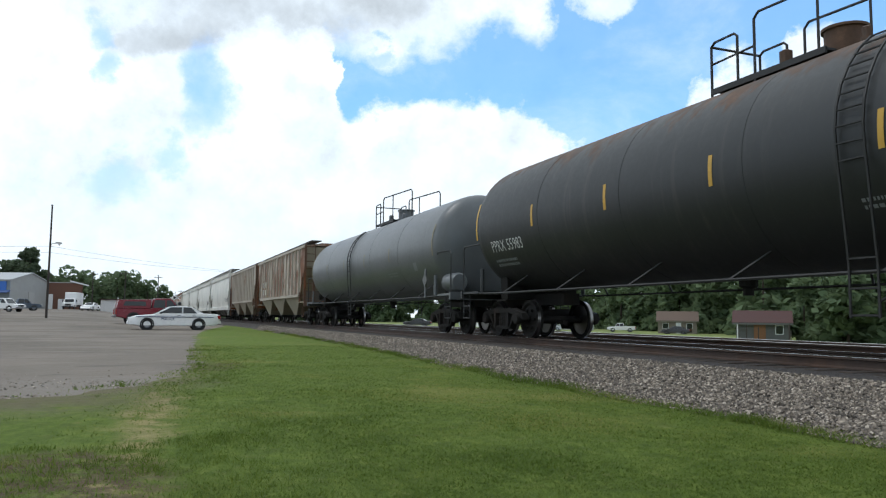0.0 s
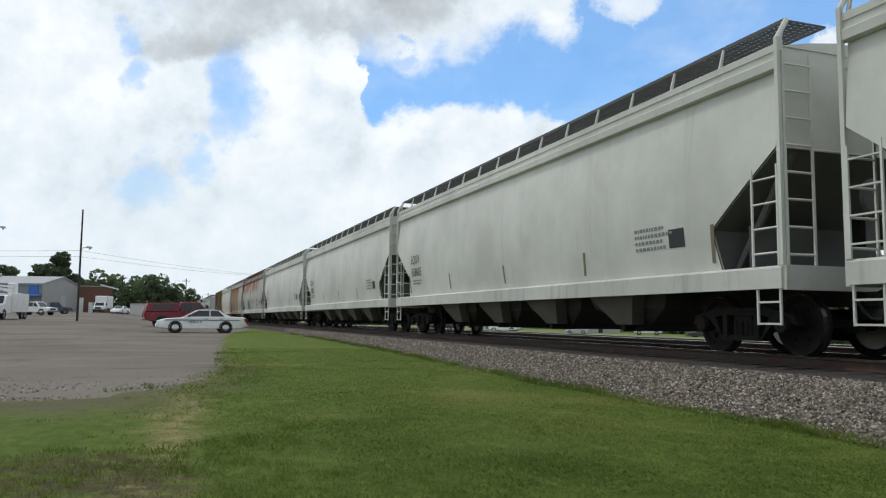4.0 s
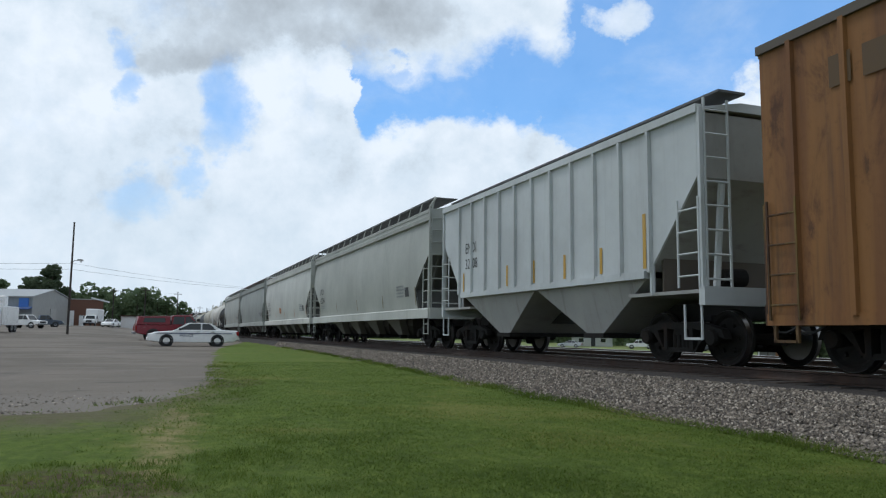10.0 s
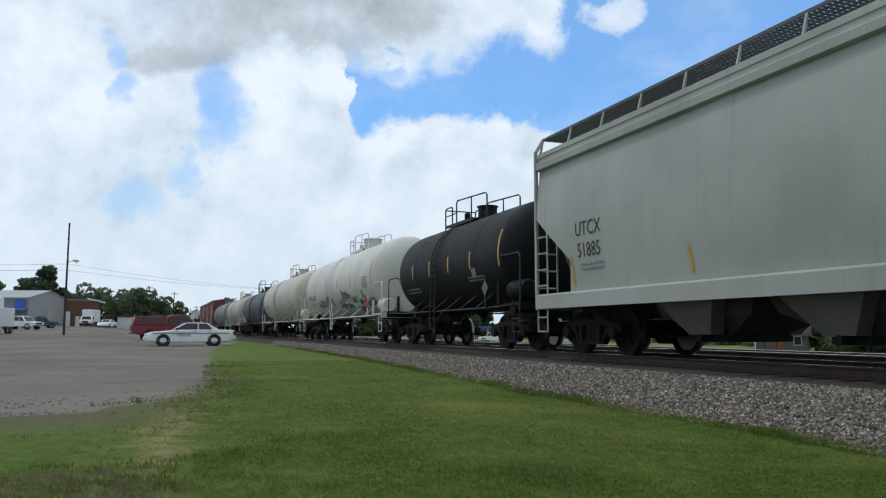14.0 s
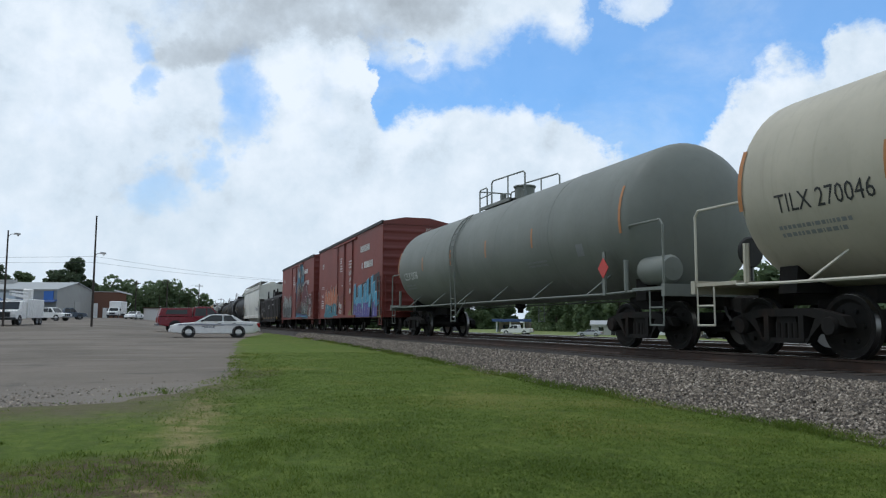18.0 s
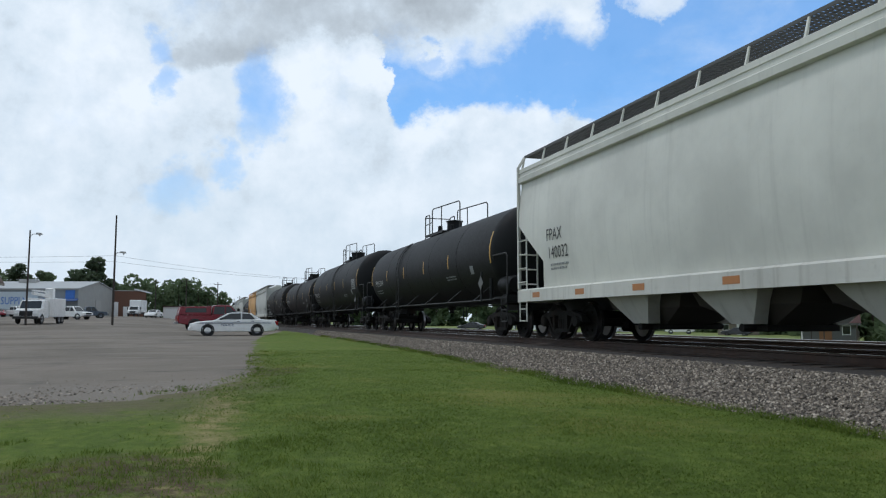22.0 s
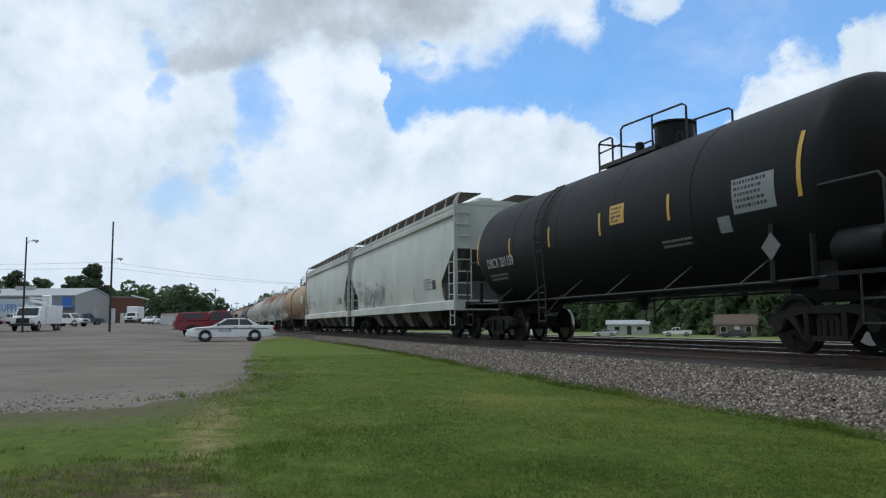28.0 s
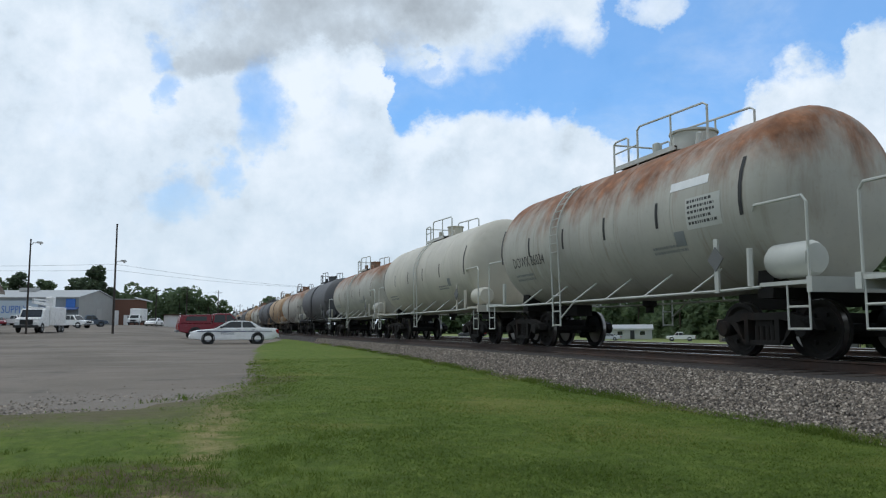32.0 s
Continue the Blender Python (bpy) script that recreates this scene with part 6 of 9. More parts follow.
def build_train():
    tank(0.7, 19.5, "near-black steel tank car with yellow reflector stripes", M_RUSTBLACK, text="PPRX 55983", R=1.64, zc=2.80, ladder_at=-3.4, shift=-1.74)
    tank(19.5, 39.75, "dusty dark grey steel tank car with a top platform", M_GREYTANK, "olive", "PPRX 15208", M_GREYMARK, R=1.58, zc=2.66, ladder_at=1.2, shift=-1.08)
    c = put(ribbed_hopper(18.0, "rust-stained pale ribbed covered hopper car", M_RUSTRIB, 15, 3, under=M_OLIVE_U, post_mat=M_BEIGERIB, end_mat=M_BROWNSILL), 39.75, 57.6)
    for k in range(9):
        mark(c, "paint_patch", c["E"] - 2.2 - 0.42 * (k % 5), 2.38 if k > 4 else 1.88, 0.33, 0.36, M_CREAM, 0, off=0.003)
    lettering(c, "PLCX", c["E"] - 2.25, 2.42, 0.26, M_GREYMARK, 1.3)["label"] = "grey stencilled reporting mark"
    lettering(c, "18522", c["E"] - 2.25, 1.92, 0.28, M_GREYMARK, 1.25)
    for k in range(4):
        mark(c, "reflector", c["E"] - 1.9 - 1.4 * k, 1.68, 0.09, 0.5, M_YELLOW, off=0.012)
    c = put(ribbed_hopper(17.3, "weathered beige ribbed covered hopper car", M_BEIGERIB, 15, 3, under=M_OLIVE_U, post_mat=M_BEIGERIB, end_mat=M_BROWNSILL), 57.6, 74.9)
    lettering(c, "PCN", c["E"] - 2.3, 2.6, 0.36, M_BLACKMARK, 1.0)
    mark(c, "reflector", c["E"] - 2.0, 1.7, 0.09, 0.8, M_ORANGE, off=0.012)
    mark(c, "reflector", -c["E"] + 2.0, 1.7, 0.09, 0.8, M_ORANGE, off=0.012)
    hop(74.9, 95.45, "clean silver-white smooth-sided covered hopper car", M_SILVER, "EQUX", "638412", marks=M_OLIVE, sill_mat=M_SILL)
    hop(95.45, 115.6, "clean silver-white smooth-sided covered hopper car", M_SILVER, "EQUX", "638605", marks=M_OLIVE, sill_mat=M_SILL)
    hop(115.6, 135.45, "clean silver-white smooth-sided covered hopper car", M_SILVER, "EQUX", "638560", marks=M_OLIVE, sill_mat=M_SILL)
    hop(135.45, 156.3, "clean silver-white smooth-sided covered hopper car", M_SILVER, "EQUX", "631157", marks=M_OLIVE, sill_mat=M_SILL)
    c = hop(156.3, 176.05, "off-white covered hopper car with rust runs and graffiti", M_WRUST, "PCRX", "55296", M_GREYMARK, sill_mat=M_PALE, grate=M_GRATE_RED, eave_mat=M_RUSTEAVE)
    piece(c, 4.6, 1.42, 2.9, 1.0, 6, M_SPRAYG, M_SPRAYG, 21, 0.5, 0.03, M_SPRAYG)
    scrawl(c, 0.6, 1.95, 2.8, 0.45, M_GREYMARK, 22, 9, 0.030)
    scrawl(c, -3.75, 2.0, 0.75, 0.4, M_DULLTAG, 23, 4, 0.026)
    scrawl(c, -3.75, 1.6, 0.6, 0.3, M_SPRAYK, 24, 4, 0.028)
    hop(176.05, 192.75, "orange-rusted covered hopper car with one pale end", M_ORUST, "NAHX", "520398", marks=M_OLIVE, sill_mat=M_ORUST, grate=M_GRATE, post_mat=M_PALE, slant=(3.75, 1.35))
    hop(192.75, 210.1, "cream covered hopper car with black lettering", M_CREAM, "ACFX", "57673", sill_mat=M_CREAM, slant=(3.75, 1.35))
    c = put(box_car(17.0, "rusty mustard-yellow ribbed box car with graffiti and a dark door", M_YBOX, M_YBOXEND, 17, (1.5, 1.45), M_GDOOR, eave=4.72, zb=0.66, end_in=0.8, doors=1, door_y=0.0, roof_mat=M_ENDBROWN), 210.1, 227.1)
    for sgn in (-1, 1):
        part("side_skirt", Geo().box(sgn * 1.565 - 0.03, sgn * 1.565 + 0.03, -5.2, 5.2, 0.58, 0.92), M_BROWNSILL, c["ob"], "rust brown side sill")
    piece(c, 5.45, 0.95, 3.7, 1.25, 7, M_SPRAYG, M_OLDSPRAY, 33, 0.4, 0.075, M_SPRAYG)
    piece(c, -1.75, 0.98, 3.9, 1.0, 8, M_OLDSPRAY, M_SPRAYG, 34, 0.5, 0.05, M_SPRAYG)
    scrawl(c, 1.25, 1.1, 2.4, 0.7, M_SPRAYW, 31, 8, 0.06)
    scrawl(c, 1.0, 0.95, 2.0, 0.35, M_SPRAYW, 32, 7, 0.04)
    scrawl(c, -4.6, 2.35, 1.6, 0.55, M_SPRAYW, 36, 5, 0.045)
    word_bars(c, 6.5, 3.75, 3, 0.42, M_FADED, 0.52)
    word_bars(c, 4.2, 3.05, 5, 0.42, M_FADED, 0.50)
    mark(c, "paint_patch", -5.3, 1.85, 0.5, 0.55, M_YELLOW, 0, "yellow paint patch", 0.003)
    small_print(c, -5.4, 2.25, 3, 0.35, 0.09, M_BLACKMARK, 9)
    c = put(ribbed_hopper(13.1, "pale grey ribbed covered hopper car with yellow reflectors", M_GREYRIB, 11, 2, ztop=4.2, under=M_GREYBAY, post_mat=M_GREYRIB, end_mat=M_GREYRIB), 227.1, 240.2)
    lettering(c, "ENDI", c["E"] - 1.75, 2.75, 0.30, M_BLACKMARK)
    lettering(c, "32108", c["E"] - 1.75, 2.3, 0.30, M_BLACKMARK)
    for k in range(7):
        mark(c, "reflector", c["E"] - 1.6 - 1.45 * k, 1.68, 0.10, 0.52 if k < 6 else 1.0, M_YELLOW, off=0.012)
    c = hop(240.2, 260.45, "grey smooth-sided covered hopper car", M_GREYHOP, "UTCX", "632294", sill_mat=M_PALE, marks=M_OLIVE)
    c = hop(260.45, 280.55, "pale grey smooth-sided covered hopper car", M_PALE, "EUUX", "620795", sill_mat=M_SILL, marks=M_ORANGE)
    mark(c, "notice_board", 2.2, 1.75, 0.85, 0.40, M_ORANGE, 0, "orange notice panel with small print")
    small_print(c, 2.12, 2.02, 3, 0.66, 0.06, M_BLACKMARK, 16)
    hop(280.55, 300.5, "sage-grey covered hopper car with rusty walkways", M_SAGE, "NAHX", "999800", M_GREYMARK, sill_mat=M_GREYHOP, grate=M_GRATE_RED, marks=M_OLIVE)
    hop(300.5, 319.65, "pale grey covered hopper car", M_GREYHOP, "UTCX", "51885", sill_mat=M_GREYHOP, marks=M_YELLOW)
    tank(319.65, 331.55, "short black tank car with yellow reflector stripes", M_BLACKTANK, text="", R=1.46, zc=2.50, ladder_at=0.6, rail_h=0.72)
    c = tank(331.55, 348.7, "dusty white tank car covered in black graffiti", M_WHITETANK, "orange", "NATX 15064", M_BLACKMARK, R=1.62, zc=2.72, rail_mat=M_WHITE, ladder_at=0.6, shift=-1.1, dome=(0.42, 0.5), panel=M_PALE, placard=M_RED, rail_h=0.72)
    for y, z, wide, tall, n, seed in ((4.4, 1.65, 2.0, 0.38, 9, 50), (2.3, 1.75, 1.5, 0.45, 7, 51), (-0.2, 1.45, 1.2, 0.5, 5, 52), (-1.25, 1.85, 1.5, 0.5, 6, 53), (-1.5, 1.5, 0.9, 0.3, 4, 54), (-3.05, 1.32, 1.3, 0.26, 5, 55), (-4.0, 1.62, 0.5, 0.24, 3, 56), (-4.4, 1.5, 2.1, 0.42, 7, 57)):
        scrawl(c, y, z, wide, tall, M_SPRAYK, seed, n, 0.034)
    mark(c, "paint_patch", -2.95, 1.72, 0.75, 0.22, M_OLIVE, 0.1, "brown sprayed patch")
    tank(348.7, 366.65, "cream tank car with grimy lower half", M_CREAMTANK, "olive", "TILX 270025", M_BLACKMARK, R=1.62, zc=2.70, rail_mat=M_CREAMTANK, ladder_at=1.5, shift=-0.70, rail_h=0.72)
    tank(366.65, 382.95, "dark slate-grey steel tank car", M_SLATETANK, "dark", "", R=1.5, zc=2.5)
    tank(382.95, 400.15, "beige tank car with orange reflector stripes", M_BEIGETANK, "orange", "TILX 270046", M_BLACKMARK, R=1.53, zc=2.57, rail_mat=M_CREAMTANK, ladder_at=1.4, shift=-0.70, rail_h=0.72)
    tank(400.15, 419.55, "grey-green steel tank car with orange stripes", M_GREENGREY, "orange", "CELX 23038", M_WHITEMARK, R=1.56, zc=2.61, rail_mat=M_GREENGREY, ladder_at=1.8, placard=M_RED, rail_h=0.72)
    red_box_cars()
    c = put(gondola(17.8, "black ribbed gondola car with coil covers", M_GOND), 455.0, 472.8)
    lettering(c, "NS", 6.08, 1.60, 0.27, M_WHITEMARK, 0.9)["label"] = "white reporting mark"
    lettering(c, "168", 5.12, 1.60, 0.27, M_WHITEMARK, 0.9)
    lettering(c, "231", 4.02, 1.60, 0.27, M_WHITEMARK, 0.9)
    small_print(c, 6.1, 1.38, 3, 0.6, 0.07, M_WHITEMARK, 1)
    small_print(c, 0.1, 1.98, 2, 0.8, 0.10, M_WHITEMARK, 2)
    small_print(c, -3.0, 2.05, 1, 0.9, 0.10, M_WHITEMARK, 3)
    part("first_mark", letters_mesh("FIRST ON LAST OFF", -1.592, -2.62, 2.515, 0.14, 0.75), None, c["ob"], "white stencilled words")
    part("first_mark", letters_mesh("FIRST ON", -1.592, 5.2, 2.515, 0.14, 0.75), None, c["ob"], "white stencilled words")
    for y in (5.9, 3.95, 1.95, -0.35, -2.35, -4.5, -6.5):
        mark(c, "reflector", y, 0.84 if y < 5 else 1.1, 0.38, 0.13, M_YELLOW, off=0.02)
    c = hop(472.8, 493.0, "clean silver-white covered hopper car with dark lettering", M_SILVER, "FPAX", "140032", sill_mat=M_SILL, nmarks=0, bays=4, under=M_SILL)
    for y in (8.6, 6.3, 3.9, 1.2, -2.4, -5.2, -8.0):
        mark(c, "reflector", y, 1.06, 0.42, 0.13, M_ORANGE, off=0.024)
    for y in (7.4, 4.2, -0.6, -6.2):
        small_print(c, y, 1.16, 2, 0.7, 0.05, M_GREYMARK, int(10 + y))
    tank(493.0, 512.5, "black tank car with yellow reflector stripes", M_BLACKTANK, text="PPRX 55141", R=1.50, zc=2.53, ladder_at=2.9)
    c = tank(512.5, 531.7, "black tank car with yellow reflector stripes", M_BLACKTANK, text="PPRX 55152", panel=M_GREYMARK, R=1.63, zc=2.68, ladder_at=-0.5, dome=(0.42, 0.5))
    tank(531.7, 551.1, "brown-black tank car with yellow reflector stripes", M_BROWNBLACK, text="PPRX 28541", R=1.51, zc=2.53, ladder_at=-0.5, dome=(0.42, 0.5))
    c = tank(551.1, 570.85, "brown-black tank car with yellow reflector stripes", M_BROWNBLACK, text="PPRX 55120", R=1.61, zc=2.67, ladder_at=-0.6)
    mark(c, "notice_board", -2.2, 2.2, 0.7, 0.42, M_OLIVE, 0, "dull yellow notice panel")
    hop(570.85, 589.75, "pale grey smooth-sided covered hopper car", M_PALE, sill_mat=M_SILL, marks=M_OLIVE)
    c = hop(589.75, 606.6, "orange-tan weathered covered hopper car with graffiti", M_ORANGE_H, "SHPX", "450490", M_BLACKMARK, sill_mat=M_ORANGE_H, grate=M_ENDBROWN, marks=M_OLIVE, post_mat=M_ORANGE_H)
    mark(c, "paint_patch", 3.0, 1.4, 1.0, 0.85, M_WHITE, 0, "white repainted patch")
    scrawl(c, 6.2, 1.6, 1.6, 0.6, M_ENDBROWN, 61, 6, 0.025)
    c = tank(606.6, 623.05, "glossy black tank car with yellow stripes and white print", M_BLACKTANK, text="DBCX 201159", R=1.58, zc=2.62, dome=(0.42, 0.55), ladder_at=2.2, panel=M_GREYMARK, shift=-1.05, rail_h=0.72)
    mark(c, "notice_board", -1.2, 2.5, 0.55, 0.40, M_YELLOW, 0, "yellow notice panel with small print")
    small_print(c, -1.25, 2.80, 4, 0.42, 0.045, M_BLACKMARK, 15)
    c = hop(623.05, 641.6, "pale grey covered hopper car with grey graffiti", M_PALE, "ACFX", "57586", M_GREYMARK, sill_mat=M_PALE, marks=M_YELLOW, grate=M_ENDBROWN)
    for k in range(3):
        scrawl(c, 6.0 - 1.55 * k, 1.30, 1.7, 1.15, M_GREYMARK, 70 + k, 3, 0.060)
        scrawl(c, 5.9 - 1.55 * k, 1.30, 1.7, 1.05, M_GREYMARK, 75 + k, 3, 0.030)
    c = hop(641.6, 660.0, "pale grey covered hopper car with a small red tag", M_PALE, "UTCX", "48785", slant=(3.7, 1.2), sill_mat=M_SILL, marks=M_ORANGE, grate=M_ENDBROWN)
    scrawl(c, 4.8, 1.8, 1.2, 0.45, M_SPRAYM, 80, 7, 0.02)
    c = tank(660.0, 677.15, "tan tank car with rusty stains", M_TANTANK, "dark", "DOWX 4816", M_BLACKMARK, R=1.52, zc=2.58, rail_mat=M_ENDBROWN, ladder_at=0.4, rail_h=0.72)
    mark(c, "paint_patch", -5.6, 2.28, 1.1, 0.6, M_WHITE, 0.05, "pale stencil patch")
    small_print(c, -5.65, 2.76, 6, 0.95, 0.045, M_GREYMARK, 77)
    c = tank(677.15, 691.35, "grey tank car with a rust-red crown and graffiti", M_RUSTTANK, "dark", "DOWX 86098", M_BLACKMARK, R=1.46, zc=2.52, rail_mat=M_PALE, ladder_at=-0.4, shift=-1.25, rail_h=0.72, fit_mat=M_PALE)
    for k in range(3):
        scrawl(c, 0.5 - 1.6 * k, 1.7, 1.4, 0.7, M_SPRAYK, 90 + k, 5, 0.025)
    c = tank(691.35, 704.8, "grey tank car with a rust-red crown", M_RUSTTANK, "dark", "DOWX 86034", M_BLACKMARK, R=1.54, zc=2.62, rail_mat=M_PALE, dome=(0.46, 0.36), panel=M_PALE, ladder_at=1.7, shift=-1.46, rail_h=0.72, fit_mat=M_PALE)
    mark(c, "paint_patch", -3.0, 2.95, 1.1, 0.16, M_WHITE, 0, "white paint patch")
    tank(704.8, 719.4, "cream steel tank car with ladders", M_CREAMTANK, "dark", "", R=1.52, zc=2.58, rail_mat=M_PALE, rail_h=0.72)
    tank(719.4, 734.0, "white tank car with rust stains", M_RUSTTANK, "dark", "", R=1.44, zc=2.45, rail_mat=M_PALE, rail_h=0.72)
    tank(734.0, 749.0, "charcoal grey steel tank car", M_DARKGREY, "dark", "", R=1.5, zc=2.5, rail_h=0.72)
    y = 749.0
    for k in range(9):
        L = (16.0, 15.0, 17.5, 16.2)[k % 4]
        tank(y, y + L, ("grey tank car with rust stains", "rusty tan steel tank car", "charcoal grey steel tank car")[k % 3], (M_RUSTTANK, M_TANTANK, M_DARKGREY)[k % 3], "dark", "", R=1.5, zc=2.5, rail_mat=M_ENDBROWN, rail_h=0.72)
        y += L


LAYER = [0]


def letters_mesh(text, x, y0, z0, h, squeeze):
    vs, fs = letters(text)
    me = bpy.data.meshes.new("first_mark")
    me.from_pydata([(x, y0 - u * h * squeeze, z0 + w * h) for u, w in vs], [], fs)
    me.materials.append(M_WHITEMARK)
    return me


def piece(car, y, z, wide, tall, n, tops, lows, seed, split=0.45, r=0.15, edge=None, lean=0.12):
    """A sprayed block-letter piece: n interlocking letters with a dark shadow, a pale outline and a two-tone fill."""
    rnd = random.Random(seed)
    step = wide / n
    for k in range(n):
        glyph = rnd.choice(GLYPHS)
        ox, sy = step * (k + 0.12), tall * rnd.uniform(0.86, 1.0)
        rows = [bend([(ox + p[0] * step * 0.86 + lean * p[1] * tall, max(0.06, p[1]) * sy) for p in st], 5) for st in glyph]
        for mat, dr, du in ((M_SPRAYK, 0.07, 0.05), (edge or M_SPRAYW, 0.035, 0.0))[(1 if edge in (M_SPRAYG,) else 0):]:
            vs, fs = [], []
            for st in rows:
                a, b = ribbon([(p[0] + du, p[1] - du) for p in st], r + dr)
                fs += [tuple(i + len(vs) for i in q) for q in b]
                vs += a
            decal(car, "graffiti_outline", [(u, max(w, -0.02)) for u, w in vs], fs, mat, y, z, 0.005 if dr > 0.05 else 0.012 + 0.004 * k, slope=0.00002)
        for mat, keep in ((tops, 1), (lows, 0)):
            vs, fs = [], []
            for st in rows:
                a, b = ribbon(st, r)
                b = [q for q in b if (sum(a[i][1] for i in q) / 4 > split * tall) == bool(keep)]
                fs += [tuple(i + len(vs) for i in q) for q in b]
                vs += a
            if fs:
                tagged(decal(car, "graffiti", [(u, max(w, -0.01)) for u, w in vs], fs, mat, y, z, 0.0145 + 0.004 * k + 0.0004 * keep, slope=0.00002), kind="stuff")


def shards(car, y, z, wide, tall, n, tops, lows, seed):
    """Sprayed jagged letters: leaning tapered blades, pale blue above and violet below, with links between their feet."""
    rnd = random.Random(seed)
    step = wide / n
    block_letter(car, [(-0.15, 0.0), (wide + 0.35, 0.0), (wide + 0.55, tall * 0.7), (wide + 0.30, tall * 1.02), (wide * 0.6, tall * 0.85), (0.1, tall * 0.72)], M_SPRAYK, M_SPRAYK, y, z, "black sprayed shadow")
    for k in range(n):
        u, hh, lean = step * k, tall * (0.78 + 0.22 * rnd.random()) * (0.60 if k % 3 == 1 else 1.0), 0.16 + 0.30 * rnd.random()
        w0, w1, mid = step * 1.05, step * 0.72, 0.44 * hh
        a = [(u, 0.0), (u + w0, 0.0), (u + w0 * 0.95 + lean * 0.5, mid), (u + lean * 0.5, mid)]
        b = [(u + lean * 0.5, mid), (u + w0 * 0.95 + lean * 0.5, mid), (u + w1 + lean, hh), (u + lean * 0.8, hh * 0.93)]
        block_letter(car, [(p + 0.05, q - 0.01) for p, q in a[:2] + b[2:]], M_SPRAYK, M_SPRAYK, y, z)
        block_letter(car, a, lows, M_SPRAYP, y, z)
        block_letter(car, b, tops, M_SPRAYB, y, z)
        off = y
        stroke(car, [(u - off, z + 0.03), (u + lean * 0.5 - off, z + mid), (u + lean * 0.8 - off, z + hh * 0.93), (u + w1 + lean - off, z + hh)], M_SPRAYW, 0.016)
        if k % 3 != 2:
            v0 = rnd.uniform(0.15, 0.45) * hh
            block_letter(car, [(u + w0 * 0.6, v0), (u + w0 * 1.7, v0 + 0.16), (u + w0 * 1.6, v0 + 0.38), (u + w0 * 0.5, v0 + 0.20)], tops if v0 > 0.3 * hh else lows, M_SPRAYK, y, z)


def spikes(car, y, z, wide, tall, n, mats, seed, down=False):
    """Sprayed grass: pointed pale blades."""
    rnd = random.Random(seed)
    for m, mat in enumerate(mats):
        vs, fs = [], []
        for k in range(m, n, len(mats)):
            u, hh, ln = wide * (k + rnd.random()) / n, tall * rnd.uniform(0.45, 1.0), rnd.uniform(-0.25, 0.25)
            q = len(vs)
            if down:
                vs += [(u - 0.035, tall), (u + 0.045, tall), (u + ln, tall - hh)]
            else:
                vs += [(u - 0.045, rnd.uniform(0, 0.25) * tall), (u + 0.045, rnd.uniform(0, 0.25) * tall), (u + ln, hh)]
            fs.append((q, q + 1, q + 2))
        tagged(decal(car, "graffiti_grass", vs, fs, mat, y, z, 0.030 + 0.006 * m, slope=0.00006), kind="stuff")


def block_letter(car, pts, mat, edge, y, z, label=""):
    """A sprayed block shape with a pale outline behind it."""
    cu, cw = sum(p[0] for p in pts) / len(pts), sum(p[1] for p in pts) / len(pts)
    big = []
    for u, w in pts:
        d = math.hypot(u - cu, w - cw) or 1
        big.append((u + (u - cu) / d * 0.05, w + (w - cw) / d * 0.05))
    decal(car, "graffiti_outline", big, [tuple(range(len(pts)))], edge, y, z, 0.010 + 0.0011 * LAYER[0])
    decal(car, "graffiti", pts, [tuple(range(len(pts)))], mat, y, z, 0.0105 + 0.0011 * LAYER[0], label)
    LAYER[0] = (LAYER[0] + 1) % 40


def stroke(car, pts, mat, r):
    """One sprayed line through points of the side, u towards the leading end and w up."""
    vs, fs = ribbon(bend(pts, 4), r)
    decal(car, "graffiti_line", vs, fs, mat, 0.0, 0.0, 0.052 + 0.0006 * LAYER[0], slope=0.00002)
    LAYER[0] = (LAYER[0] + 1) % 40


def word_bars(car, y, z, n, h, mat, pitch):
    """A company name as plain upright bars, one for each letter."""
    vs, fs = [], []
    for k in range(n):
        for u0, u1 in ((0.08, 0.74),):
            a, b = cell(k * pitch + u0 * pitch, k * pitch + u1 * pitch, 0, h, 1)
            fs += [tuple(i + len(vs) for i in q) for q in b]
            vs += a
    tagged(decal(car, "company_name", vs, fs, mat, y, z, 0.004, "company name as plain bars"), kind="stuff")


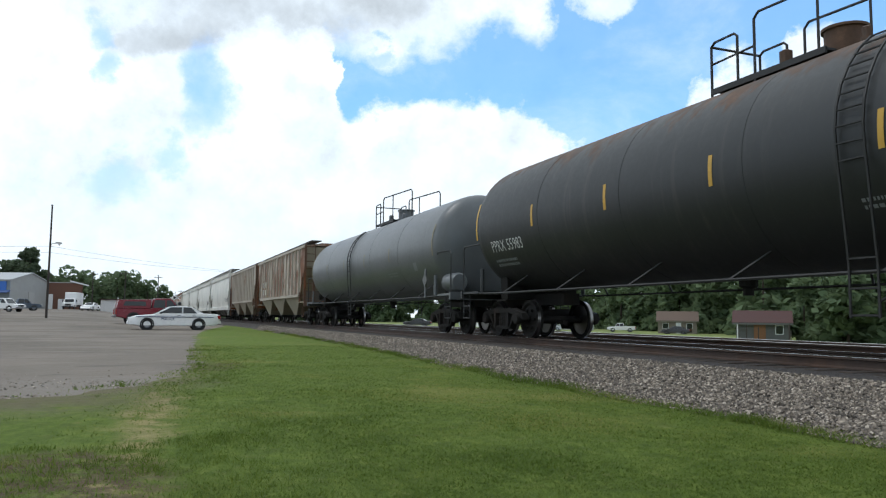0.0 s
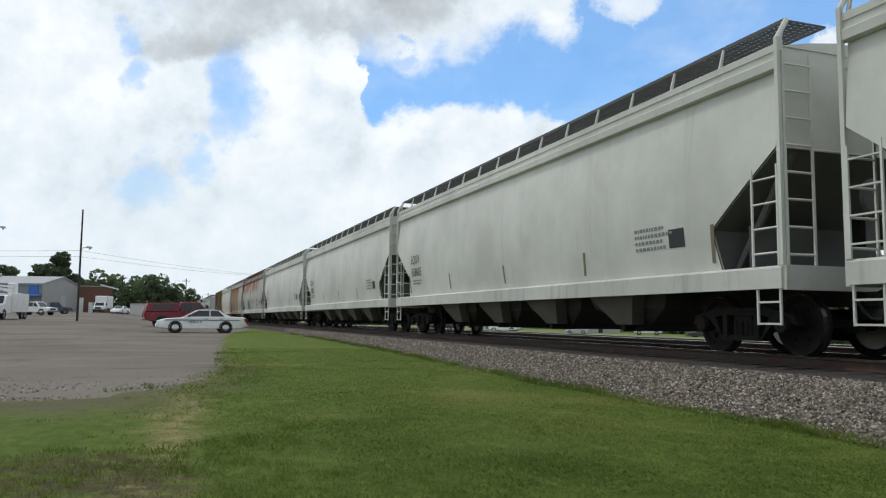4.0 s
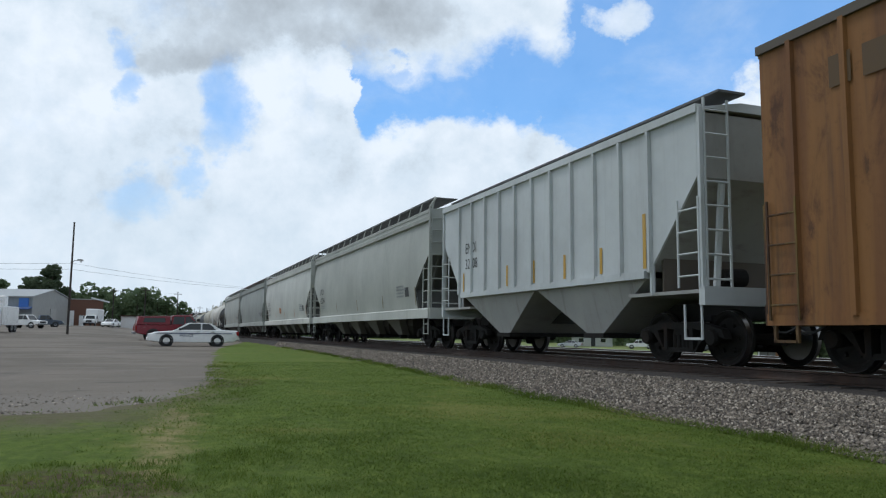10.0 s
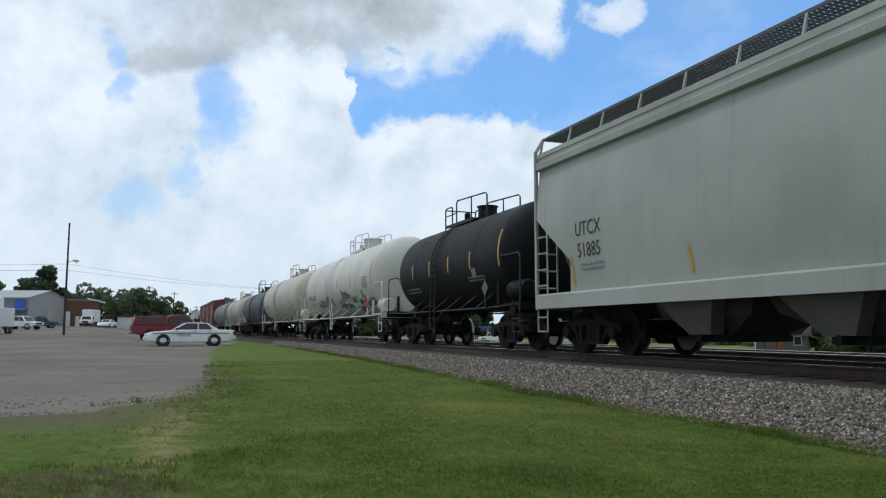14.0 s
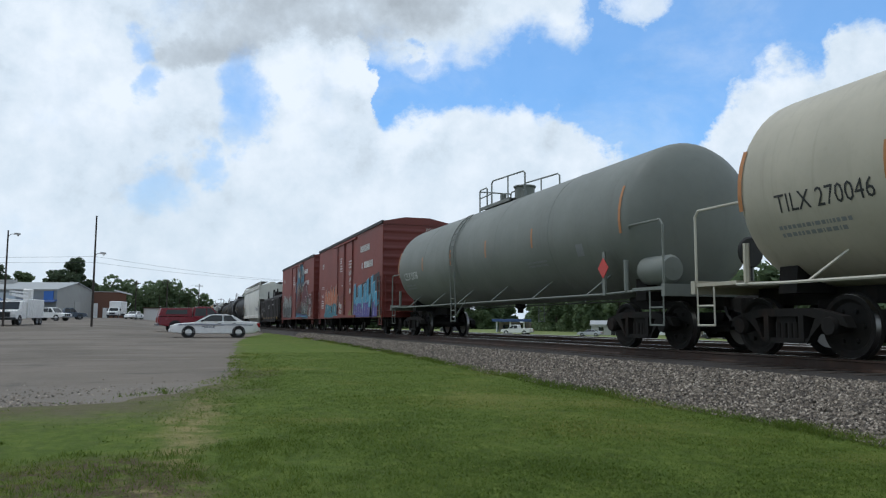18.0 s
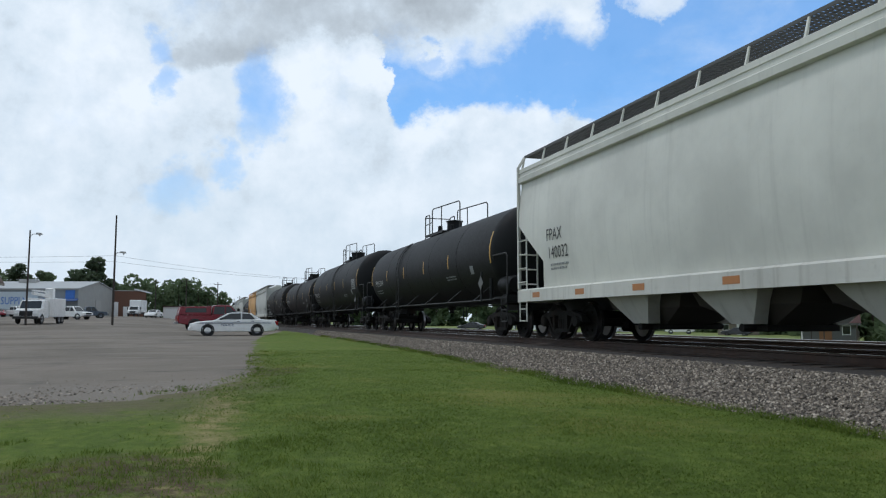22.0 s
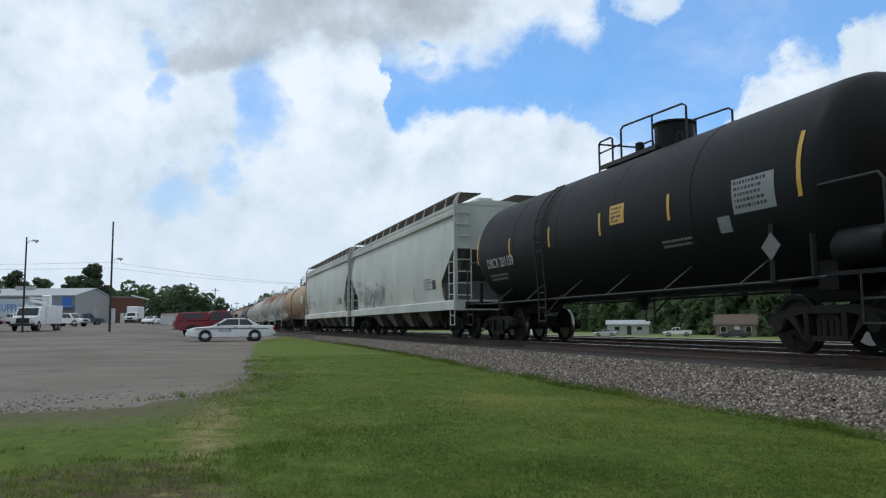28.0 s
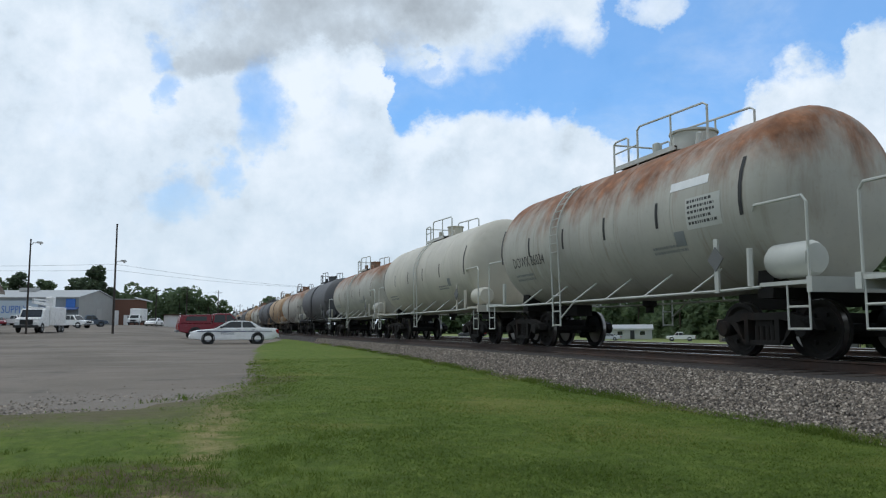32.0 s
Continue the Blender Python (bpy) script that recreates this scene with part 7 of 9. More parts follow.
def red_box_cars():
    for n, (a, b) in enumerate(((419.55, 437.2), (437.2, 455.0))):
        c = put(box_car(b - a, "oxide-red plug-door box car with large bright graffiti", M_REDBOX, M_REDEND, 0, (1.98, 1.92) if n == 0 else (2.3, 2.3), None, doors=2, door_y=0.0 if n == 0 else -0.4, zb=0.74, roof_mat=M_STEEL), a, b)
        E = c["E"]
        LAYER[0] = 0
        word_bars(c, -3.62, 3.82, 9, 0.30, M_WHITEMARK, 0.208)
        word_bars(c, -3.92, 3.03, 1, 0.28, M_WHITEMARK, 0.22)
        word_bars(c, -4.42, 3.03, 8, 0.30, M_WHITEMARK, 0.215)
        scrawl(c, 6.5, 3.62, 0.45, 0.34, M_SPRAYW, 200, 2, 0.05)
        lettering(c, "WSOR", 6.66, 2.42, 0.20, M_WHITEMARK, 0.95)
        lettering(c, "503213" if n == 0 else "503217", 6.66, 1.95, 0.20, M_WHITEMARK, 0.9)
        small_print(c, 6.66, 1.72, 4, 0.75, 0.07, M_WHITEMARK, n)
        small_print(c, 1.25, 3.85, 3, 0.6, 0.06, M_WHITEMARK, 5)
        small_print(c, 1.25, 3.45, 3, 0.8, 0.07, M_WHITEMARK, 7)
        if n == 0:
            small_print(c, -1.05, 3.55, 3, 0.75, 0.08, M_WHITEMARK, 6)
            scrawl(c, -1.0, 2.85, 0.75, 0.28, M_SPRAYW, 210, 5, 0.03)
            scrawl(c, -1.1, 2.55, 0.5, 0.24, M_SPRAYW, 211, 3, 0.03)
            for y0 in (0.85, -1.1):
                small_print(c, y0, 2.42, 1, 0.75, 0.03, M_WHITEMARK, 12)
            block_letter(c, [(0, 0), (0.24, 0), (0.30, 0.12), (0.24, 0.24), (0, 0.24), (-0.06, 0.12)], M_SPRAYW, M_SPRAYG, -1.25, 1.95, "white door label")
            mark(c, "reflector", -0.12, 1.42, 0.10, 0.42, M_YELLOW)
            # lime and olive overspray, then the two large pieces
            block_letter(c, [(0, 0), (1.5, 0), (1.6, 0.9), (1.45, 1.2), (1.2, 0.5), (0.5, 0.28)], M_SPRAYL, M_SPRAYL, -0.75, 0.78, "olive overspray")
            block_letter(c, [(0, 0), (1.25, 0), (1.15, 0.5), (0.85, 0.95), (0.45, 1.25), (0.05, 1.3), (-0.15, 0.8)], M_SPRAYL, M_SPRAYL, -6.4, 0.76, "olive overspray")
            scrawl(c, -6.95, 0.82, 0.8, 0.2, M_SPRAYK, 212, 6, 0.03)
            shards(c, -2.25, 0.80, 4.75, 1.85, 11, M_SPRAYB, M_SPRAYP, 7)
            scrawl(c, -6.95, 2.2, 0.35, 0.42, M_SPRAYW, 101, 2, 0.05)
            piece(c, 5.65, 0.82, 3.7, 1.6, 5, M_SPRAYR, M_SPRAYT, 12, 0.42, 0.19)
            block_letter(c, [(0, 0), (3.8, 0), (3.9, 0.16), (2.6, 0.22), (0.1, 0.2)], M_SPRAYT, M_SPRAYB, 5.6, 0.78, "teal overspray")
            scrawl(c, 1.45, 1.25, 0.75, 0.3, M_SPRAYW, 110, 4, 0.045)
            scrawl(c, 1.4, 0.95, 0.6, 0.25, M_SPRAYW, 111, 3, 0.045)
        else:
            # spiky white piece by the trailing end
            piece(c, 7.0, 0.85, 5.0, 1.75, 8, M_SPRAYW, M_SPRAYG, 3, 0.5, 0.09, M_SPRAYK, 0.1)
            spikes(c, 7.0, 0.85, 5.4, 2.0, 90, (M_SPRAYW, M_SPRAYG, M_SPRAYK), 5)
            # mural: teal water and beast, pale birds' eyes, maroon hill that ends in a snout, hanging and standing grass
            block_letter(c, [(0.25, 0.78), (5.85, 0.76), (5.75, 1.0), (4.6, 1.12), (3.0, 1.22), (1.6, 1.20), (0.3, 1.22)], M_SPRAYT, M_SPRAYT, 0.0, 0.0, "teal sprayed water")
            block_letter(c, [(0.25, 0.78), (0.62, 0.78), (0.60, 2.2), (0.75, 2.75), (0.95, 3.35), (0.70, 3.40), (0.42, 2.7), (0.34, 1.9)], M_SPRAYB, M_SPRAYT, 0.0, 0.0)
            block_letter(c, [(1.0, 3.25), (0.95, 3.9), (1.15, 4.35), (1.45, 4.42), (1.62, 4.15), (1.85, 4.0), (2.0, 4.5), (2.35, 4.62), (3.1, 4.56), (3.35, 4.35), (3.85, 4.1), (4.08, 3.6), (4.0, 3.2), (3.5, 3.05), (2.6, 3.0), (1.6, 3.1)], M_SPRAYTB, M_SPRAYK, 0.0, 0.0, "teal blue sprayed beast")
            for cu, cw, ru, rw, mat in ((1.62, 3.92, 0.24, 0.26, M_SPRAYW), (2.42, 3.78, 0.34, 0.52, M_SPRAYO), (3.48, 4.0, 0.30, 0.40, M_SPRAYW), (3.42, 3.95, 0.20, 0.28, M_SPRAYG)):
                block_letter(c, [(cu + ru * math.cos(q * 0.524), cw + rw * math.sin(q * 0.524)) for q in range(12)], mat, M_SPRAYK, 0.0, 0.0)
            block_letter(c, [(0.75, 1.2), (3.1, 1.2), (3.0, 2.0), (2.2, 2.6), (1.4, 2.7), (0.8, 2.4)], M_SPRAYM, M_SPRAYM, 0.0, 0.0, "maroon sprayed ground")
            spikes(c, -0.75, 1.18, 2.3, 1.0, 110, (M_SPRAYR, M_SPRAYM, M_SPRAYR, M_SPRAYK), 41)
            block_letter(c, [(2.9, 1.5), (5.4, 1.45), (6.2, 1.62), (6.2, 2.15), (5.71, 2.55), (5.43, 2.9), (5.13, 3.13), (4.74, 3.19), (4.39, 3.08), (4.0, 2.9), (3.3, 2.3)], M_SPRAYM, M_SPRAYM, 0.0, 0.0, "maroon sprayed hill")
            block_letter(c, [(6.06, 1.79), (6.19, 2.18), (6.4, 2.31), (6.79, 2.31), (7.15, 2.18), (7.36, 1.98), (7.41, 1.76), (7.33, 1.55), (7.12, 1.5), (6.84, 1.45), (6.6, 1.31), (6.36, 1.41), (6.16, 1.62)], M_SPRAYM, M_SPRAYW, 0.0, 0.0, "maroon sprayed snout with a pale outline")
            block_letter(c, [(5.55, 2.2), (6.1, 2.2), (6.1, 1.65), (5.55, 1.65)], M_SPRAYK, M_SPRAYM, 0.0, 0.0)
            for cu, cw, ru, rw in ((7.08, 1.87, 0.17, 0.17), (6.66, 1.88, 0.24, 0.15)):
                ring = [(cu + ru * math.cos(q * 0.45), cw + rw * math.sin(q * 0.45)) for q in range(15)]
                stroke(c, ring, M_SPRAYW, 0.022)
                stroke(c, [(p + (cu - p) * 0.4, q + (cw - q) * 0.4) for p, q in ring], M_SPRAYW, 0.012)
            stroke(c, [(3.86, 2.95), (3.72, 3.15), (3.9, 3.5), (4.1, 3.4), (4.05, 3.9), (3.9, 4.25), (3.65, 4.45)], M_SPRAYW, 0.020)
            stroke(c, [(3.86, 2.95), (4.09, 3.06), (4.39, 3.1), (4.74, 3.21), (5.13, 3.15), (5.43, 2.9), (5.71, 2.55), (6.03, 2.33), (6.13, 2.19)], M_SPRAYW, 0.030)
            stroke(c, [(5.03, 2.26), (5.28, 2.21), (5.45, 2.03), (5.52, 1.81), (5.39, 1.95), (5.21, 2.1), (5.03, 2.26)], M_SPRAYW, 0.024)
            stroke(c, [(6.84, 1.41), (7.03, 1.47), (7.29, 1.41), (7.36, 1.26), (7.19, 1.24), (7.06, 1.32), (6.92, 1.22), (7.14, 1.09), (7.34, 0.94)], M_SPRAYW, 0.018)
            stroke(c, [(6.6, 1.30), (6.75, 1.05), (6.95, 1.30), (7.05, 1.05), (7.2, 1.2)], M_SPRAYW, 0.015)
            stroke(c, [(0.03, 2.74), (0.17, 3.16), (0.41, 3.37), (0.77, 3.37), (0.64, 3.09), (0.4, 2.76), (0.03, 2.68)], M_SPRAYW, 0.022)
            stroke(c, [(0.95, 4.0), (1.15, 4.40), (1.45, 4.46), (1.62, 4.2), (1.85, 4.05), (2.0, 4.52), (2.36, 4.66)], M_SPRAYW, 0.020)
            for k in range(26):
                q = random.Random(900 + k)
                u0, w0 = q.uniform(1.05, 3.9), q.uniform(3.25, 4.25)
                stroke(c, [(u0, w0), (u0 + q.uniform(-0.15, 0.15), w0 - q.uniform(0.1, 0.25)), (u0 + q.uniform(-0.1, 0.2), w0 - q.uniform(0.25, 0.45))], (M_SPRAYK, M_SPRAYB, M_SPRAYT, M_SPRAYP)[k % 4], 0.020)
            block_letter(c, [(5.62, 0.98), (5.78, 0.98), (5.74, 1.62), (5.60, 1.62)], M_YELLOW, M_SPRAYK, 0.0, 0.0)
            for k in range(4):
                stroke(c, [(1.0, 0.84 + 0.09 * k), (2.4, 0.86 + 0.085 * k), (3.9, 0.82 + 0.08 * k), (5.4, 0.84 + 0.06 * k)], (M_SPRAYK, M_SPRAYB, M_SPRAYP, M_SPRAYK)[k], 0.026)
            spikes(c, -1.25, 2.05, 2.75, 1.25, 74, (M_SPRAYY, M_SPRAYW, M_SPRAYK), 6, True)
            spikes(c, -3.0, 1.02, 2.9, 1.15, 96, (M_SPRAYY, M_SPRAYW, M_SPRAYK), 8)
            scrawl(c, -6.1, 0.85, 1.2, 0.5, M_SPRAYW, 119, 5, 0.035)
            scrawl(c, -4.1, 3.42, 0.9, 0.26, M_SPRAYR, 120, 6, 0.02)
        # the same mark on the leading end wall
        vs, fs = letters("WSOR 503213" if n == 0 else "WSOR 503217")
        me = bpy.data.meshes.new("end_mark")
        me.from_pydata([(0.35 + x * 0.115, -E - 0.135, 4.46 + y * 0.14) for x, y in vs], [], fs)
        me.materials.append(M_WHITEMARK)
        new("end_mark", me).parent = c["ob"]


build_train()

# ---------------------------------------------------------------- vehicles in the lot and across the tracks
M_CARWHITE = plain("white_car_paint", (0.77, 0.76, 0.74), 0.28, bmp=0, var=0.04)
M_CARRED = plain("red_car_paint", (0.19, 0.010, 0.020), 0.25, bmp=0, var=0.08)
M_CARBLUE = plain("blue_grey_car_paint", (0.055, 0.075, 0.105), 0.28, bmp=0, var=0.06)
M_CARDARK = plain("dark_car_paint", (0.03, 0.03, 0.032), 0.3, bmp=0, var=0.06)
M_CARSILVER = plain("silver_car_paint", (0.40, 0.41, 0.42), 0.3, 0.3, bmp=0, var=0.05)
M_TYRE = plain("tyre_rubber", (0.018, 0.018, 0.018), 0.85)
M_RIM = plain("alloy_rim", (0.20, 0.20, 0.205), 0.4, 0.6, bmp=0)
M_TRIM = plain("black_plastic", (0.02, 0.02, 0.021), 0.6)
M_LAMPC, M_LAMPR = plain("clear_lamp", (0.7, 0.7, 0.68), 0.15, bmp=0), plain("red_lamp", (0.28, 0.01, 0.01), 0.25, bmp=0)
M_STRIPE = plain("dark_blue_stripe", (0.03, 0.045, 0.12), 0.5, bmp=0)


def build_glass(g, bsdf, co):
    bsdf.inputs["Base Color"].default_value = (0.012, 0.016, 0.018, 1)
    bsdf.inputs["Roughness"].default_value = 0.06
    bsdf.inputs["Specular IOR Level"].default_value = 0.6


M_GLASS = material("dark_window_glass", build_glass)


def wheels(ob, xs, half, r):
    for y in xs:
        for s in (-1, 1):
            w = part("wheel", Geo().lathe_x([(s * (half - 0.20), r * 0.55), (s * (half - 0.21), r * 0.92), (s * (half - 0.17), r), (s * (half - 0.03), r), (s * half, r * 0.93), (s * half, r * 0.62), (s * (half - 0.05), r * 0.55)], y, r, 20), M_TYRE, ob, smooth=40)
            part("rim", Geo().lathe_x([(s * (half - 0.14), r * 0.1), (s * (half - 0.10), r * 0.54), (s * (half - 0.012), r * 0.56), (s * (half - 0.02), r * 0.46), (s * (half - 0.06), r * 0.15), (s * (half - 0.05), 0.02)], y, r, 16), M_RIM, w, smooth=40)


def shell(prof, half, tuck, inset=0.07):
    """A body from its side outline, y ahead and z up, with rounded flanks; tuck: how far the upper edges lean in."""
    g = Geo()
    zmax = max(z for _, z in prof)
    zmin = min(z for _, z in prof)
    cy = sum(p[0] for p in prof) / len(prof)
    cz = (zmax + zmin) / 2

    def ring(x, shrink):
        return [(x * (1 - tuck * max(0.0, (z - cz) / (zmax - zmin))), cy + (y - cy) * (1 - shrink), cz + (z - cz) * (1 - shrink * 1.5)) for y, z in prof]
    return g.loft([ring(-half, inset), ring(-half * 0.96, inset * 0.3), ring(-half * 0.8, 0), ring(half * 0.8, 0), ring(half * 0.96, inset * 0.3), ring(half, inset)])


def glass_band(ob, pts, half, z0, z1, tuck):
    """Side windows: pts are (y0b, y1b, y0t, y1t) quads on both flanks."""
    for a, b, c, d in pts:
        for s in (-1, 1):
            x0, x1 = s * half, s * (half - tuck)
            g = Geo().loft([[(x0, a, z0), (x0, b, z0), (x1, d, z1), (x1, c, z1)], [(x0 + s * 0.012, a, z0), (x0 + s * 0.012, b, z0), (x1 + s * 0.012, d, z1), (x1 + s * 0.012, c, z1)]])
            part("side_window", g, M_GLASS, ob)


def sedan(m, paint_mat, label, police=False):
    """Nose towards +y."""
    ob = thing("police_car" if police else "sedan", m, label, "car")
    h = 0.93
    body = [(-2.66, 0.42), (-2.70, 0.62), (-2.66, 0.92), (-2.50, 0.98), (-1.55, 1.02), (-0.9, 1.0), (0.6, 0.98), (1.15, 0.95), (2.2, 0.86), (2.58, 0.74), (2.66, 0.52), (2.60, 0.32), (2.0, 0.24), (-2.0, 0.24), (-2.45, 0.28)]
    part("body", shell(body, h, 0.10), paint_mat, ob, smooth=32)
    cab = [(-1.75, 0.98), (-1.05, 1.38), (-0.7, 1.44), (0.1, 1.44), (0.35, 1.40), (1.15, 0.95)]
    part("roof", shell(cab, h - 0.13, 0.22, 0.05), paint_mat, ob, smooth=32)
    glass_band(ob, [(-0.42, 0.86, -0.42, 0.22), (-1.32, -0.50, -0.95, -0.50)], h - 0.115, 1.02, 1.38, 0.075)
    for y0, y1, z0, z1 in ((1.12, 0.38, 0.985, 1.40), (-1.72, -1.08, 1.0, 1.385)):
        g = Geo().loft([[(-0.66, y0, z0), (0.66, y0, z0), (0.58, y1, z1), (-0.58, y1, z1)], [(-0.66, y0 * 1.01, z0 + 0.015), (0.66, y0 * 1.01, z0 + 0.015), (0.58, y1 + (0.02 if y1 > 0 else -0.02), z1 + 0.015), (-0.58, y1 + (0.02 if y1 > 0 else -0.02), z1 + 0.015)]])
        part("windscreen" if y0 > 0 else "rear_window", g, M_GLASS, ob)
    wheels(ob, (1.55, -1.42), h + 0.005, 0.335)
    for s in (-1, 1):
        for y in (1.55, -1.42):
            part("wheel_arch", Geo().lathe_x([(s * (h - 0.12), 0.405), (s * (h + 0.004), 0.405), (s * (h + 0.004), 0.33), (s * (h - 0.12), 0.33)], y, 0.335, 20), M_TRIM, ob)
        part("headlight", Geo().bevel_box(s * 0.66 - 0.19, s * 0.66 + 0.19, 2.50, 2.62, 0.60, 0.76, 0.02), M_LAMPC, ob)
        part("tail_light", Geo().bevel_box(s * 0.72 - 0.18, s * 0.72 + 0.18, -2.71, -2.50, 0.66, 0.90, 0.02), M_LAMPR, ob)
        part("mirror", Geo().bevel_box(s * 0.96 - 0.09, s * 0.96 + 0.09, 0.72, 0.86, 0.98, 1.10, 0.02), M_TRIM, ob)
        part("door_handle", Geo().box(s * 0.935 - 0.012, s * 0.935 + 0.012, -0.35, -0.17, 0.86, 0.89), M_TRIM, ob)
        part("door_handle", Geo().box(s * 0.935 - 0.012, s * 0.935 + 0.012, -1.22, -1.04, 0.86, 0.89), M_TRIM, ob)
        if police:
            part("stripe", Geo().box(s * 0.93 - 0.008, s * 0.93 + 0.008, -2.3, 2.2, 0.77, 0.81), M_STRIPE, ob, "dark blue stripe")
    part("bumper", Geo().bevel_box(-0.82, 0.82, 2.55, 2.70, 0.36, 0.54, 0.04), paint_mat, ob)
    part("bumper", Geo().bevel_box(-0.82, 0.82, -2.76, -2.6, 0.40, 0.58, 0.04), paint_mat, ob)
    if police:
        vs, fs = letters("POLICE")
        wide = max(v[0] for v in vs)
        for s in (-1, 1):
            me = bpy.data.meshes.new("lettering")
            me.from_pydata([(s * 0.942, s * (x - wide / 2) * 0.17 - 0.1 + 0.5, 0.60 + y * 0.15) for x, y in vs], [], fs)
            me.materials.append(M_STRIPE)
            new("lettering", me).parent = ob
        part("aerial", Geo().tube((0, -1.9, 1.0), (0, -2.0, 1.7), 0.008, 4), M_TRIM, ob)
    return ob


def pickup(m, paint_mat, label, topper=False, L=5.7):
    ob = thing("pickup_truck", m, label, "pickup truck")
    h = 0.98
    k = L / 5.7
    body = [(-2.85 * k, 0.55), (-2.87 * k, 1.12), (-0.55, 1.12), (-0.5, 1.14), (1.15 * k, 1.14), (1.3 * k, 1.12), (2.55 * k, 1.03), (2.80 * k, 0.90), (2.85 * k, 0.55), (2.3 * k, 0.40), (-2.3 * k, 0.42)]
    part("body", shell(body, h, 0.05, 0.05), paint_mat, ob, smooth=32)
    cab = [(-0.55, 1.10), (-0.45, 1.78), (-0.2, 1.84), (0.6, 1.84), (0.8, 1.78), (1.38 * k, 1.10)]
    part("cab_roof", shell(cab, h - 0.08, 0.18, 0.04), paint_mat, ob, smooth=32)
    glass_band(ob, [(0.42, 1.15, 0.42, 0.72), (-0.45, 0.34, -0.36, 0.34)], h - 0.07, 1.18, 1.72, 0.085)
    g = Geo().loft([[(-0.74, 1.38 * k, 1.13), (0.74, 1.38 * k, 1.13), (0.64, 0.84, 1.76), (-0.64, 0.84, 1.76)], [(-0.74, 1.40 * k, 1.14), (0.74, 1.40 * k, 1.14), (0.64, 0.86, 1.77), (-0.64, 0.86, 1.77)]])
    part("windscreen", g, M_GLASS, ob)
    wheels(ob, (1.75 * k, -1.72 * k), h, 0.39)
    for s in (-1, 1):
        for y in (1.75 * k, -1.72 * k):
            part("wheel_arch", Geo().lathe_x([(s * (h - 0.12), 0.47), (s * (h + 0.004), 0.47), (s * (h + 0.004), 0.38), (s * (h - 0.12), 0.38)], y, 0.39, 20), M_TRIM, ob)
        part("headlight", Geo().bevel_box(s * 0.74 - 0.17, s * 0.74 + 0.17, 2.70 * k, 2.84 * k, 0.76, 0.96, 0.02), M_LAMPC, ob)
        part("tail_light", Geo().bevel_box(s * 0.88 - 0.08, s * 0.88 + 0.08, -2.89 * k, -2.8 * k, 0.72, 1.05, 0.02), M_LAMPR, ob)
        part("mirror", Geo().bevel_box(s * 1.04 - 0.1, s * 1.04 + 0.1, 0.95, 1.08, 1.2, 1.42, 0.02), M_TRIM, ob)
    part("grille", Geo().bevel_box(-0.52, 0.52, 2.74 * k, 2.87 * k, 0.70, 0.96, 0.02), M_TRIM, ob)
    part("bumper", Geo().bevel_box(-0.95, 0.95, 2.78 * k, 2.98 * k, 0.46, 0.64, 0.03), M_RIM, ob)
    part("bumper", Geo().bevel_box(-0.9, 0.9, -3.0 * k, -2.82 * k, 0.48, 0.64, 0.03), M_RIM, ob)
    if topper:
        top = [(-2.84 * k, 1.13), (-2.70 * k, 1.70), (-0.62, 1.76), (-0.60, 1.13)]
        part("bed_cap", shell(top, h - 0.05, 0.10, 0.03), paint_mat, ob, "bed cap in body colour", smooth=32)
        glass_band(ob, [(-2.4 * k, -0.95, -2.3 * k, -0.95)], h - 0.045, 1.30, 1.60, 0.04)
    else:
        g = Geo().box(-0.80, 0.80, -2.75 * k, -0.62, 1.10, 1.125)
        part("bed_floor", g, M_TRIM, ob)
        for s in (-1, 1):
            part("bed_rail", Geo().bevel_box(s * 0.90 - 0.08, s * 0.90 + 0.08, -2.85 * k, -0.58, 1.08, 1.20, 0.02), paint_mat, ob)
    return ob


